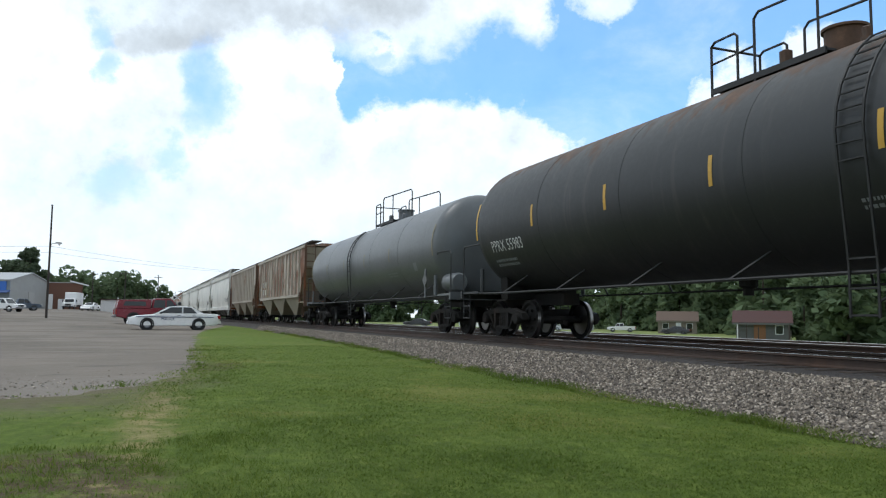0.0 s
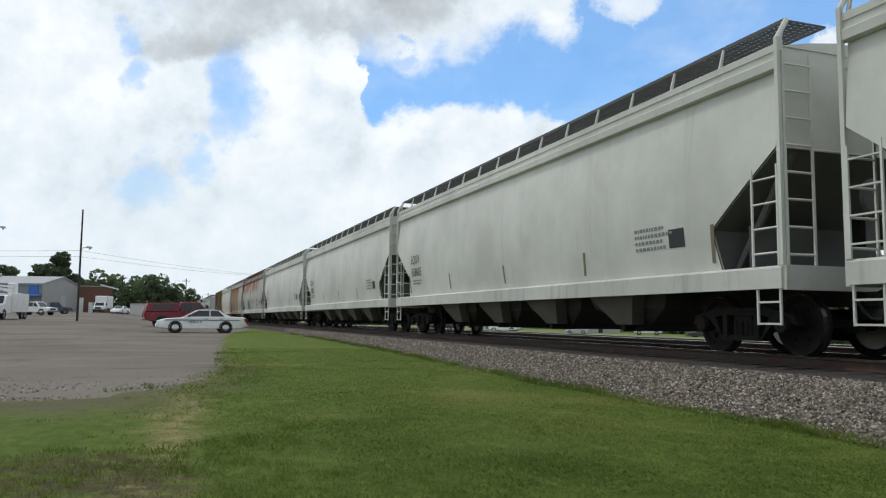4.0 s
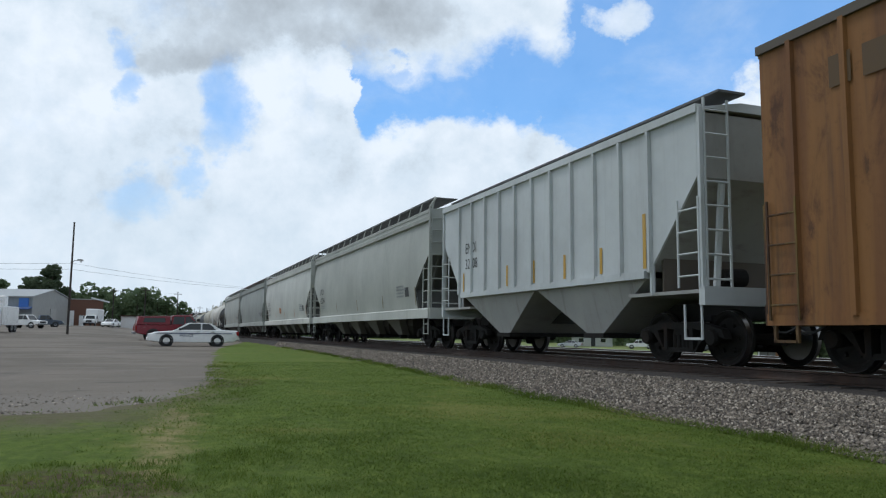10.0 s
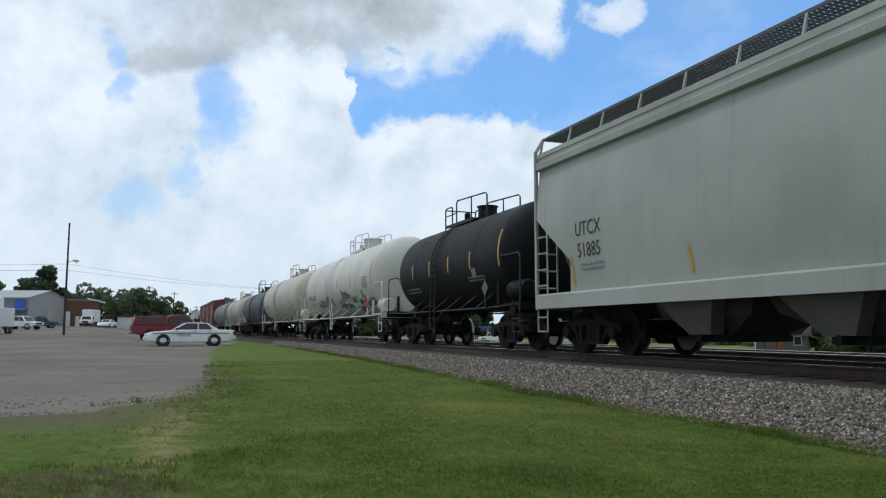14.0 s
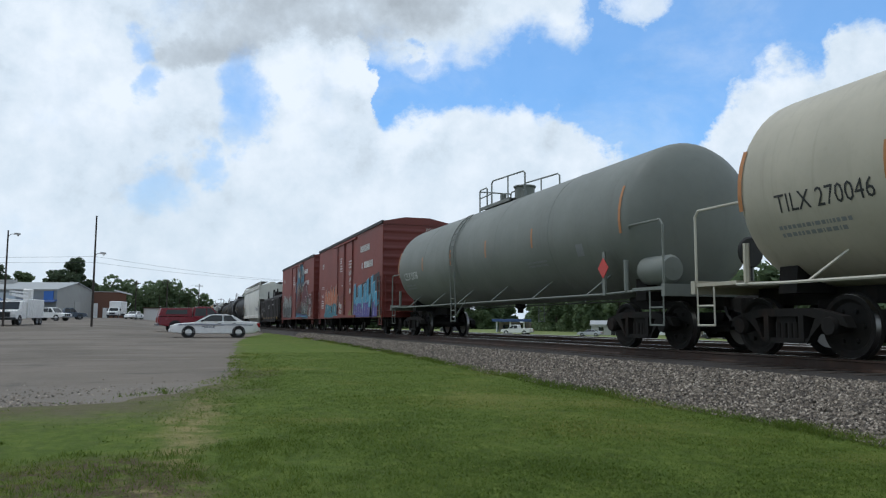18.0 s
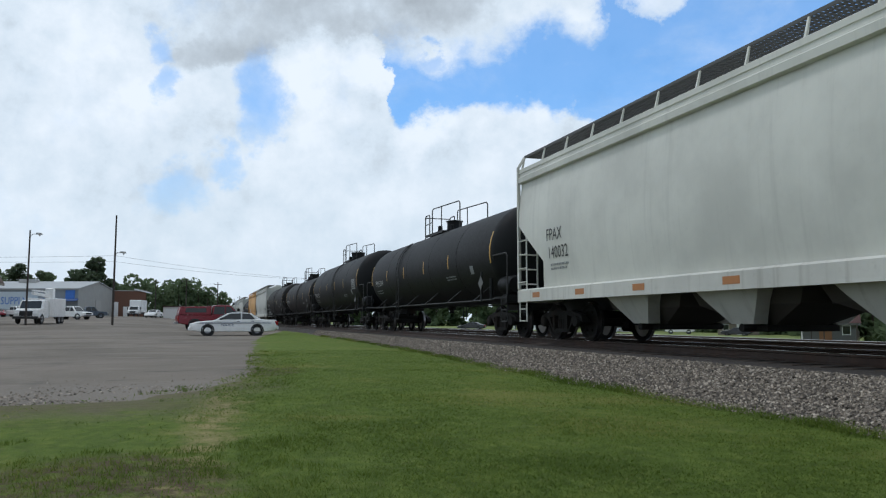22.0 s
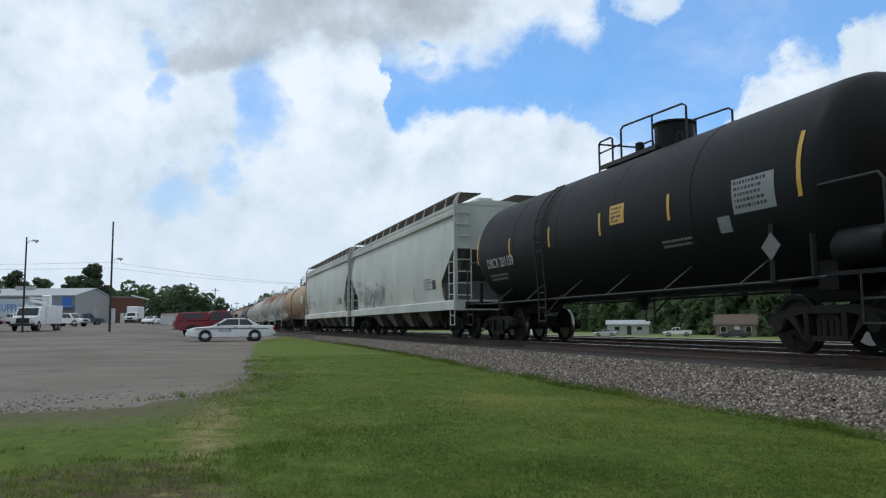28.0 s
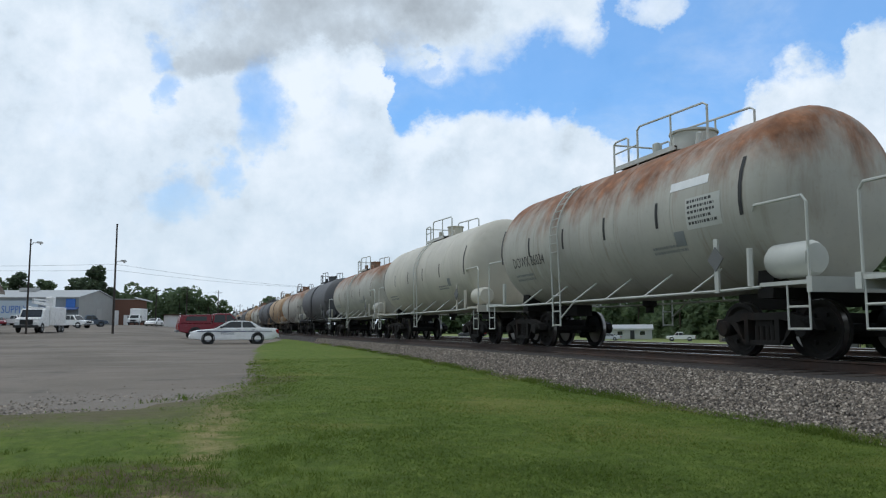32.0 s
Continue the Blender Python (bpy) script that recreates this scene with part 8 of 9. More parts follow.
def box_truck(m):
    ob = thing("box_truck", m, "white box delivery truck facing the lot", "truck")
    part("cargo_box", Geo().bevel_box(-1.2, 1.2, -4.6, 0.6, 0.95, 3.45, 0.06), M_CARWHITE, ob)
    part("front_cap", Geo().bevel_box(-1.15, 1.15, 0.6, 0.75, 2.3, 3.40, 0.08), M_CARWHITE, ob)
    cab = [(0.65, 0.55), (0.65, 2.15), (1.4, 2.2), (1.75, 2.1), (2.25, 1.42), (3.15, 1.25), (3.25, 0.6), (2.9, 0.5)]
    part("cab", shell(cab, 1.05, 0.12, 0.05), M_CARWHITE, ob, smooth=32)
    part("windscreen", Geo().loft([[(-0.86, 2.27, 1.42), (0.86, 2.27, 1.42), (0.78, 1.82, 2.05), (-0.78, 1.82, 2.05)], [(-0.86, 2.30, 1.44), (0.86, 2.30, 1.44), (0.78, 1.85, 2.07), (-0.78, 1.85, 2.07)]]), M_GLASS, ob)
    glass_band(ob, [(0.9, 2.0, 0.9, 1.72)], 0.985, 1.45, 2.02, 0.06)
    part("grille", Geo().bevel_box(-0.55, 0.55, 3.12, 3.28, 0.75, 1.12, 0.02), M_TRIM, ob)
    for s in (-1, 1):
        part("headlight", Geo().bevel_box(s * 0.8 - 0.2, s * 0.8 + 0.2, 3.08, 3.25, 0.80, 1.02, 0.02), M_LAMPC, ob)
        part("mirror", Geo().bevel_box(s * 1.25 - 0.1, s * 1.25 + 0.1, 1.9, 2.0, 1.45, 1.95, 0.02), M_TRIM, ob)
    part("bumper", Geo().bevel_box(-1.05, 1.05, 3.2, 3.4, 0.45, 0.68, 0.03), M_TRIM, ob)
    wheels(ob, (2.3, -3.0), 1.08, 0.46)
    part("chassis", Geo().box(-0.45, 0.45, -4.5, 3.0, 0.55, 0.95), M_TRIM, ob)


def bucket_truck(m):
    ob = thing("bucket_truck", m, "white utility truck with a folded aerial bucket boom", "truck")
    cab = [(1.2, 0.6), (1.2, 2.35), (2.0, 2.42), (2.5, 2.3), (2.95, 1.55), (4.0, 1.35), (4.1, 0.65), (3.6, 0.55)]
    part("cab", shell(cab, 1.15, 0.10, 0.05), M_CARWHITE, ob, smooth=32)
    part("windscreen", Geo().loft([[(-0.98, 2.98, 1.55), (0.98, 2.98, 1.55), (0.92, 2.56, 2.28), (-0.92, 2.56, 2.28)], [(-0.98, 3.01, 1.57), (0.98, 3.01, 1.57), (0.92, 2.59, 2.30), (-0.92, 2.59, 2.30)]]), M_GLASS, ob)
    glass_band(ob, [(1.4, 2.75, 1.4, 2.45)], 1.09, 1.55, 2.2, 0.05)
    for s in (-1, 1):
        part("tool_box", Geo().bevel_box(s * 0.95 - 0.27, s * 0.95 + 0.27, -3.6, 1.1, 0.75, 2.65, 0.04), M_CARWHITE, ob)
        part("headlight", Geo().bevel_box(s * 0.85 - 0.2, s * 0.85 + 0.2, 3.95, 4.1, 0.85, 1.08, 0.02), M_LAMPC, ob)
    part("deck", Geo().box(-0.7, 0.7, -3.6, 1.1, 0.75, 1.25), M_CARWHITE, ob)
    part("grille", Geo().bevel_box(-0.6, 0.6, 3.98, 4.13, 0.78, 1.28, 0.02), M_TRIM, ob)
    part("bumper", Geo().bevel_box(-1.15, 1.15, 4.05, 4.3, 0.5, 0.76, 0.03), M_TRIM, ob)
    wheels(ob, (3.05, -1.9, -2.9), 1.18, 0.5)
    part("turret", Geo().lathe_z([(0.4, 1.25), (0.4, 2.4), (0.28, 2.5), (0.28, 2.9)], 0, -2.4, 14), M_CARWHITE, ob)
    bm = part("boom", Geo().loft([[(-0.16, -2.6, 2.75), (0.16, -2.6, 2.75), (0.16, -2.6, 3.05), (-0.16, -2.6, 3.05)], [(-0.12, 2.6, 2.95), (0.12, 2.6, 2.95), (0.12, 2.6, 3.2), (-0.12, 2.6, 3.2)]]), M_CARWHITE, ob)
    part("upper_boom", Geo().loft([[(-0.10, 2.6, 3.25), (0.10, 2.6, 3.25), (0.10, 2.6, 3.42), (-0.10, 2.6, 3.42)], [(-0.10, -1.8, 3.3), (0.10, -1.8, 3.3), (0.10, -1.8, 3.45), (-0.10, -1.8, 3.45)]]), M_CARWHITE, bm)
    part("bucket", Geo().bevel_box(-0.4, 0.4, -2.7, -2.0, 2.75, 3.75, 0.05), M_CARWHITE, bm)


def at(x, y, turn):
    return pose(x, y, ground_z(x, y) - 0.028, 0, 0, turn)


def vehicles():
    sedan(at(2.15, 50.3, 91), M_CARWHITE, "white police sedan with a dark blue stripe on asphalt", True)
    pickup(at(1.75, 71.0, -84) @ Matrix.Scale(1.22, 4), M_CARRED, "dark red pickup truck with a bed cap on asphalt", True)
    box_truck(at(-12.2, 171.0, 172))
    sedan(at(-7.6, 149.0, 165), M_CARWHITE, "white sedan parked facing the lot")
    bucket_truck(at(-15.4, 88.0, 171))
    pickup(at(-17.0, 119.5, -122), M_CARWHITE, "white crew-cab pickup truck in the lot")
    pickup(at(-16.7, 134.0, -75), M_CARBLUE, "blue-grey pickup truck in the lot")
    sedan(at(-33.4, 152.0, -160), M_CARRED, "red car parked by the shop")
    pickup(at(-31.0, 153.5, -120), M_CARWHITE, "white pickup truck parked by the shop", L=5.2)
    pickup(at(93.4, 133.8, 55), M_CARWHITE, "white pickup truck on the street across the tracks")
    sedan(at(84.5, 147.0, 50), M_CARSILVER, "silver sedan on the street across the tracks")
    sedan(at(93.0, 116.0, 40), M_CARDARK, "dark sedan parked by the house")
    pickup(at(58.5, 128.0, 45), M_CARWHITE, "white pickup truck by the filling station")
    sedan(at(50.0, 138.0, 60), M_CARDARK, "dark sedan by the filling station")


# ---------------------------------------------------------------- buildings


def build_siding(col, pitch, axis):
    def build(g, bsdf, co):
        n = g.noise(co, 0.8, 5.0, 0.6)
        g.put(bsdf, "Base Color", g.mix(n, tuple(c * 0.85 for c in col), tuple(min(1, c * 1.12) for c in col)))
        bsdf.inputs["Roughness"].default_value = 0.6
        w = g.t.nodes.new("ShaderNodeTexWave")
        w.bands_direction = axis
        g.put(w, "Vector", co)
        w.inputs["Scale"].default_value = pitch
        bump(g, bsdf, w.outputs["Fac"], 0.5, 0.04)
    return build


M_METALWALL = material("grey_ribbed_metal_wall", build_siding((0.26, 0.285, 0.30), 1.2, "X"))
M_METALROOF = material("pale_metal_roof", build_siding((0.36, 0.37, 0.37), 1.0, "X"))
M_SHEDEND = material("beige_metal_gable", build_siding((0.34, 0.335, 0.315), 1.2, "Y"))
M_BRICKB = plain("brown_brick_wall", (0.15, 0.075, 0.05), 0.9, scale=2.0)
M_AWN = plain("blue_awning", (0.05, 0.09, 0.22), 0.6)
M_SIGNBLUE, M_SIGNPALE = plain("sign_blue", (0.05, 0.16, 0.50), 0.5, bmp=0), plain("sign_panel", (0.50, 0.56, 0.60), 0.6, bmp=0)
M_ROOFBROWN = plain("brown_shingles", (0.11, 0.075, 0.055), 0.9)
M_ROOFRED = plain("rusted_red_roof", (0.060, 0.024, 0.020), 0.85, scale=1.5, var=0.35)
M_STUCCO = plain("tan_stucco", (0.21, 0.18, 0.145), 0.9)
# wall colour lowered to include the shade of the trees round the house
M_CLAP = material("shaded_clapboard", build_siding((0.10, 0.10, 0.094), 3.0, "Z"))
M_CLAPWHITE = material("white_clapboard", build_siding((0.46, 0.46, 0.44), 3.0, "Z"))
M_REDAWN = plain("red_canvas", (0.42, 0.03, 0.035), 0.7)
M_DOORWOOD = plain("orange_brown_door", (0.20, 0.09, 0.035), 0.6)
M_POLEWOOD = plain("pole_wood", (0.050, 0.040, 0.034), 0.9, scale=2.0)
M_WIRE = plain("cable_black", (0.02, 0.02, 0.02), 0.7, bmp=0)
M_CONC = plain("pale_concrete", (0.40, 0.39, 0.37), 0.85)


def house(name, m, label, w, d, eave, ridge, wall, roof, windows=(), doors=(), over=0.35, gable=None):
    """A gabled building: its long eaves front faces local -y; the ridge runs along x."""
    ob = thing(name, m, label, "building")
    t = 0.2
    part("wall", Geo().box(-w / 2, w / 2, -d / 2, -d / 2 + t, 0, eave), wall, ob)
    part("wall", Geo().box(-w / 2, w / 2, d / 2 - t, d / 2, 0, eave), wall, ob)
    for s in (-1, 1):
        x0, x1 = sorted((s * w / 2, s * (w / 2 - t)))
        part("gable_wall", Geo().prism_x([(-d / 2 + t, 0), (d / 2 - t, 0), (d / 2 - t, eave), (0, ridge - 0.05), (-d / 2 + t, eave)], x0, x1), gable or wall, ob)
        k = (ridge - eave) / (d / 2)
        e = over
        g = Geo().prism_x([(0, ridge), (s * (d / 2 + e), eave - k * e), (s * (d / 2 + e), eave - k * e + 0.14), (0, ridge + 0.16)], -w / 2 - over, w / 2 + over)
        part("roof", g, roof, ob)
        part("fascia", Geo().box(-w / 2 - over, w / 2 + over, s * (d / 2 + e) - 0.03, s * (d / 2 + e) + 0.03, eave - k * e - 0.14, eave - k * e + 0.10), gable or wall, ob)
    for x, z, ww, hh in windows:
        win = part("window", Geo().box(x - ww / 2 - 0.08, x + ww / 2 + 0.08, -d / 2 - 0.05, -d / 2 + 0.02, z - 0.08, z + hh + 0.08), M_WHITE, ob)
        part("pane", Geo().box(x - ww / 2, x + ww / 2, -d / 2 - 0.07, -d / 2 - 0.045, z, z + hh), M_GLASS, win)
    for x, ww, hh, mat in doors:
        part("door", Geo().box(x - ww / 2, x + ww / 2, -d / 2 - 0.06, -d / 2 + 0.02, 0.02, hh), mat, ob)
    return ob


def buildings():
    # metal store building, gable end to the street
    z = ground_z(-30, 166)
    ob = house("store_building", pose(-37.4, 178.4, z - 0.1, 0, 0, -18), "grey metal store building with a blue sign and awning", 37, 17, 5.5, 7.2, M_METALWALL, M_METALROOF,
               windows=[(12.0, 1.0, 2.2, 1.4)], doors=[(15.0, 1.2, 2.2, M_TRIM), (-6.0, 3.2, 3.2, M_CARSILVER)], over=0.25, gable=M_SHEDEND)
    part("sign_panel", Geo().box(2.6, 10.6, -8.62, -8.52, 1.5, 4.9), M_SIGNPALE, ob)
    vs, fs = letters("SUPPLY")
    me = bpy.data.meshes.new("sign_lettering")
    me.from_pydata([(3.4 + x * 1.12, -8.66, 2.45 + y * 1.5) for x, y in vs], [], fs)
    me.materials.append(M_SIGNBLUE)
    new("sign_lettering", me).parent = ob
    part("awning", Geo().prism_x([(-8.5, 3.6), (-10.0, 3.15), (-10.0, 3.0), (-8.5, 3.3)], 9.0, 18.6), M_AWN, ob)
    part("wall_sign", Geo().box(16.1, 17.9, -8.72, -8.55, 3.4, 5.2), M_SIGNBLUE, ob)
    part("roof_vent", Geo().bevel_box(3.0, 6.5, -2.0, -0.4, 7.0, 7.75, 0.05), M_CONC, ob)
    part("roof_vent", Geo().bevel_box(-14.0, -11.5, -2.0, -0.6, 7.0, 7.7, 0.05), M_CONC, ob)
    part("gable_door", Geo().box(18.5, 18.62, -1.0, 1.4, 0, 3.4), M_CONC, ob)
    # brick shop with a flat roof beside it
    z = ground_z(-12, 182)
    ob = thing("brick_shop", pose(-15.3, 186, z, 0, 0, 4), "flat-roofed brown brick shop", "building")
    for a in ((-4, 4, -6, -5.7), (-4, 4, 5.7, 6)):
        part("wall", Geo().box(a[0], a[1], a[2], a[3], 0, 5.6), M_BRICKB, ob)
    for s in (-1, 1):
        part("wall", Geo().box(min(s * 4, s * 3.7), max(s * 4, s * 3.7), -5.7, 5.7, 0, 5.6), M_BRICKB, ob)
    part("roof", Geo().box(-3.7, 3.7, -5.7, 5.7, 5.1, 5.3), M_TRIM, ob)
    part("parapet_cap", Geo().box(-4.1, 4.1, -6.1, -5.6, 5.6, 5.75), M_CONC, ob)
    part("shop_window", Geo().box(1.0, 3.4, -6.05, -5.98, 0.8, 2.6), M_GLASS, ob)
    part("door", Geo().box(-0.6, 0.5, -6.05, -5.98, 0, 2.2), M_CARWHITE, ob)
    part("door", Geo().box(-3.4, -1.6, -6.05, -5.98, 0, 3.2), M_CARWHITE, ob)
    part("sign_bar", Geo().loft([[(1.5, -6.3, 5.9), (5.2, -6.3, 5.0), (5.2, -6.3, 5.3), (1.5, -6.3, 6.2)], [(1.5, -6.2, 5.9), (5.2, -6.2, 5.0), (5.2, -6.2, 5.3), (1.5, -6.2, 6.2)]]), M_WHITE, ob)
    ob = thing("storage_shed", pose(-3.2, 196, ground_z(-3.2, 196), 0, 0, 0), "small white storage shed and fence panels", "shed")
    part("wall", Geo().bevel_box(-4.6, -0.6, -2, 2, 0, 3.1, 0.05), M_CARWHITE, ob)
    part("roof", Geo().box(-4.9, -0.3, -2.4, 2.4, 3.1, 3.3), M_ROOFRED, ob)
    for k in range(7):
        part("fence_panel", Geo().box(-0.4 + k * 0.9, 0.44 + k * 0.9, -2.02, -1.95, 0.1, 2.9), M_CONC, ob)
    # gabled restaurant with a red awning, its corner in view
    z = ground_z(-20, 82)
    ob = house("restaurant_building", pose(-22.1, 84.2, z - 0.7, 0, 0, 90), "steep-gabled tan building with brown roof and red awning", 9.0, 4.6, 5.9, 10.0, M_STUCCO, M_ROOFBROWN, over=0.6)
    part("awning", Geo().prism_y([(-4.5, 4.55), (-5.9, 3.85), (-5.9, 3.65), (-4.5, 3.8)], -2.9, 2.3), M_REDAWN, ob)
    for y in (-2.7, -0.3, 2.1):
        part("awning_post", Geo().box(-5.8, -5.68, y - 0.06, y + 0.06, 0, 3.7), M_WHITE, ob)
    part("window", Geo().box(-4.58, -4.48, -1.9, -0.6, 0.9, 2.6), M_GLASS, ob)
    # across the tracks
    z = ground_z(76, 77.5)
    ob = house("small_house", pose(76.0, 77.5, z, 0, 0, -45), "pale clapboard house, walls darkened for tree shade, with a rusted red roof", 6.2, 5.6, 2.4, 3.7, M_CLAP, M_ROOFRED,
               windows=[(2.0, 0.9, 0.8, 1.0)], doors=[(-0.3, 1.4, 2.0, M_DOORWOOD)], over=0.5)
    part("porch_post", Geo().box(-3.0, -2.87, -3.3, -3.17, 0, 2.2), M_WHITE, ob)
    z = ground_z(100, 124)
    ob = house("tan_house", pose(99.0, 123.0, z, 0, 0, -39), "low tan house with a grey-brown roof", 7.2, 6.5, 2.5, 4.1, M_STUCCO, M_ROOFBROWN, windows=[(-2.2, 0.9, 1.0, 1.0), (2.2, 0.9, 1.0, 1.0)], doors=[(0.2, 0.95, 2.05, M_WHITE)])
    z = ground_z(100, 160)
    ob = house("white_shed", pose(98.0, 160.0, z, 0, 0, -32), "long white metal shed across the street", 9.5, 5.0, 2.5, 3.3, M_CLAPWHITE, M_METALROOF, windows=[(-2.5, 1.0, 1.2, 0.9), (2.6, 1.0, 1.2, 0.9)], doors=[(0.3, 1.0, 2.05, M_TRIM)])
    z = ground_z(97, 215)
    ob = thing("filling_station", pose(97.0, 216.0, z, 0, 0, -35), "small blue and white filling station canopy", "building")
    part("canopy", Geo().bevel_box(-5.5, 5.5, -3.5, 3.5, 3.2, 4.0, 0.06), M_AWN, ob)
    for x in (-4.2, 0, 4.2):
        part("column", Geo().box(x - 0.22, x + 0.22, -2.6, -2.2, 0, 3.2), M_WHITE, ob)
        part("pump", Geo().bevel_box(x - 0.35, x + 0.35, -2.1, -1.5, 0, 1.7, 0.05), M_AWN, ob)
    part("kiosk", Geo().bevel_box(-4.8, 4.8, 3.8, 8.0, 0, 3.0, 0.05), M_STUCCO, ob)
    part("kiosk_window", Geo().box(-3.5, 3.5, 3.74, 3.79, 0.9, 2.3), M_GLASS, ob)
    for k, (x, y) in enumerate(((43.5, 46.0), (39.5, 38.0), (60.5, 58.0), (50.5, 52.0))):
        tagged(part("marker_post", Geo().tube((x, y, ground_z(x, y) - 0.1), (x + 0.03, y, ground_z(x, y) + 1.15), 0.05, 6), M_POLEWOOD, None), "short weathered wooden post in the grass", "post", "posts across the tracks")


# ---------------------------------------------------------------- poles and wires


def pole(x, y, h, r, label, arm=None, lamp=None, cross=False):
    z = ground_z(x, y)
    ob = thing("utility_pole" if not lamp else "street_lamp", pose(x, y, z), label, "pole" if not lamp else "street lamp")
    part("shaft", Geo().tube((0, 0, -0.3), (0, 0, h), r, 10, r * 0.62), M_POLEWOOD, ob)
    if arm:
        z0, dx, dz = arm
        part("arm", Geo().path([(0, 0, z0), (dx * 0.4, 0, z0 + dz), (dx, 0, z0 + dz)], 0.035), M_CONC, ob)
        hd = part("lamp_head", Geo().loft([[(dx - 0.1, -0.14, z0 + dz - 0.02), (dx + 0.5, -0.14, z0 + dz - 0.05), (dx + 0.5, 0.14, z0 + dz - 0.05), (dx - 0.1, 0.14, z0 + dz - 0.02)],
                                          [(dx - 0.05, -0.10, z0 + dz + 0.14), (dx + 0.42, -0.08, z0 + dz + 0.12), (dx + 0.42, 0.08, z0 + dz + 0.12), (dx - 0.05, 0.10, z0 + dz + 0.14)]]), M_CONC, ob)
        part("lens", Geo().lathe_z([(0.10, z0 + dz - 0.06), (0.06, z0 + dz - 0.18), (0.02, z0 + dz - 0.20)], dx + 0.25, 0, 10), M_LAMPC, hd)
    if cross:
        part("crossarm", Geo().box(-1.1, 1.1, -0.06, 0.06, h - 0.75, h - 0.62), M_POLEWOOD, ob)
        for q in (-0.95, -0.4, 0.4, 0.95):
            part("insulator", Geo().lathe_z([(0.04, h - 0.62), (0.05, h - 0.5), (0.02, h - 0.45)], q, 0, 8), M_CONC, ob)
    else:
        part("cap", Geo().lathe_z([(r * 0.8, h - 0.02), (r * 0.7, h + 0.06)], 0, 0, 8), M_TRIM, ob)
    return (x, y, z + h)


def wire(a, b, sag, label):
    pts = []
    for k in range(17):
        q = k / 16
        pts.append(tuple(a[i] + (b[i] - a[i]) * q - (4 * sag * q * (1 - q) if i == 2 else 0) for i in range(3)))
    ob = new("overhead_wire", Geo().path(pts, 0.011, 4).mesh("overhead_wire", M_WIRE))
    tagged(ob, label, "cable", "overhead wires")


def poles():
    tall = pole(-8.05, 82.6, 10.9, 0.12, "tall dark wooden pole with a small lamp arm", arm=(6.9, 0.55, 0.3))
    pole(-15.55, 81.5, 9.0, 0.105, "dark wooden pole with a street lamp on its top", arm=(8.4, 0.6, 0.3), lamp=True)
    far = [pole(-2.6, 184, 9.6, 0.16, "weathered wooden utility pole", cross=True), pole(-10.2, 205, 9.5, 0.16, "weathered wooden utility pole", cross=True), pole(9.6 - 4.2, 232, 12.0, 0.18, "weathered wooden utility pole", cross=True),
           pole(6.9, 300, 11.5, 0.18, "weathered wooden utility pole", cross=True), pole(16.5, 330, 11.0, 0.18, "weathered wooden utility pole", cross=True)]
    for k, dz in enumerate((-4.0, -4.6)):
        wire((tall[0], tall[1], tall[2] + dz), (34, 150, 9.3 + 0.3 * k), 0.9, "thin black overhead wire")
        wire((tall[0], tall[1], tall[2] + dz), (-62, 92, 9.0), 0.9, "thin black overhead wire")
    wire((-2.6, 184, far[0][2] - 0.5), far[2], 0.8, "thin black overhead wire")
    # crossing signal by the street
    x, y = 6.9, 150.0
    ob = thing("crossing_signal", pose(x, y, ground_z(x, y)), "railway crossing signal with crossed boards and two lamps", "crossing signal")
    part("mast", Geo().tube((0, 0, 0), (0, 0, 4.6), 0.07, 8), M_CONC, ob)
    for s in (-1, 1):
        part("crossbuck", Geo().loft([[(-0.6, -0.1, 3.9 - s * 0.42), (-0.6, -0.1, 4.1 - s * 0.42), (0.6, -0.1, 4.1 + s * 0.42), (0.6, -0.1, 3.9 + s * 0.42)], [(-0.6, -0.07, 3.9 - s * 0.42), (-0.6, -0.07, 4.1 - s * 0.42), (0.6, -0.07, 4.1 + s * 0.42), (0.6, -0.07, 3.9 + s * 0.42)]]), M_WHITE, ob)
        part("lamp_hood", Geo().lathe_y([(-0.25, 0.16), (-0.08, 0.20), (-0.06, 0.32), (-0.03, 0.32), (-0.02, 0.05)], s * 0.45, 2.9, 14), M_TRIM, ob)
    part("cabinet", Geo().bevel_box(-0.35, 0.35, 0.6, 1.2, 0, 1.6, 0.04), M_CARSILVER, ob)
    for x, y in ((7.4, 170.0),):
        ob = thing("crossing_signal", pose(x, y, ground_z(x, y)), "railway crossing signal mast with a round bell", "crossing signal")
        part("mast", Geo().tube((0, 0, 0), (0, 0, 5.6), 0.07, 8), M_CONC, ob)
        part("lamp_hood", Geo().lathe_y([(-0.1, 0.3), (-0.04, 0.38), (0.04, 0.38), (0.05, 0.05)], 0, 4.4, 14), M_TRIM, ob)


# ---------------------------------------------------------------- trees


def build_leaf(dark, pale):
    def build(g, bsdf, co):
        rnd = g.t.nodes.new("ShaderNodeNewGeometry").outputs["Random Per Island"]
        n = g.noise(co, 0.35, 4.0, 0.6)
        g.put(bsdf, "Base Color", g.mix(g.math("ADD", g.math("MULTIPLY", rnd, 0.6), g.math("MULTIPLY", n, 0.4)), dark, pale))
        bsdf.inputs["Roughness"].default_value = 0.75
        bsdf.inputs["Specular IOR Level"].default_value = 0.2
        let_through(g, bsdf, (*pale, 1), 0.4)
    return build


# foliage greens lightened in place of the haze over distant trees
M_LEAF = material("hazed_broad_leaves", build_leaf((0.070, 0.110, 0.056), (0.165, 0.215, 0.110)))
M_NEEDLE = material("pine_needles", build_leaf((0.058, 0.088, 0.054), (0.130, 0.165, 0.095)))
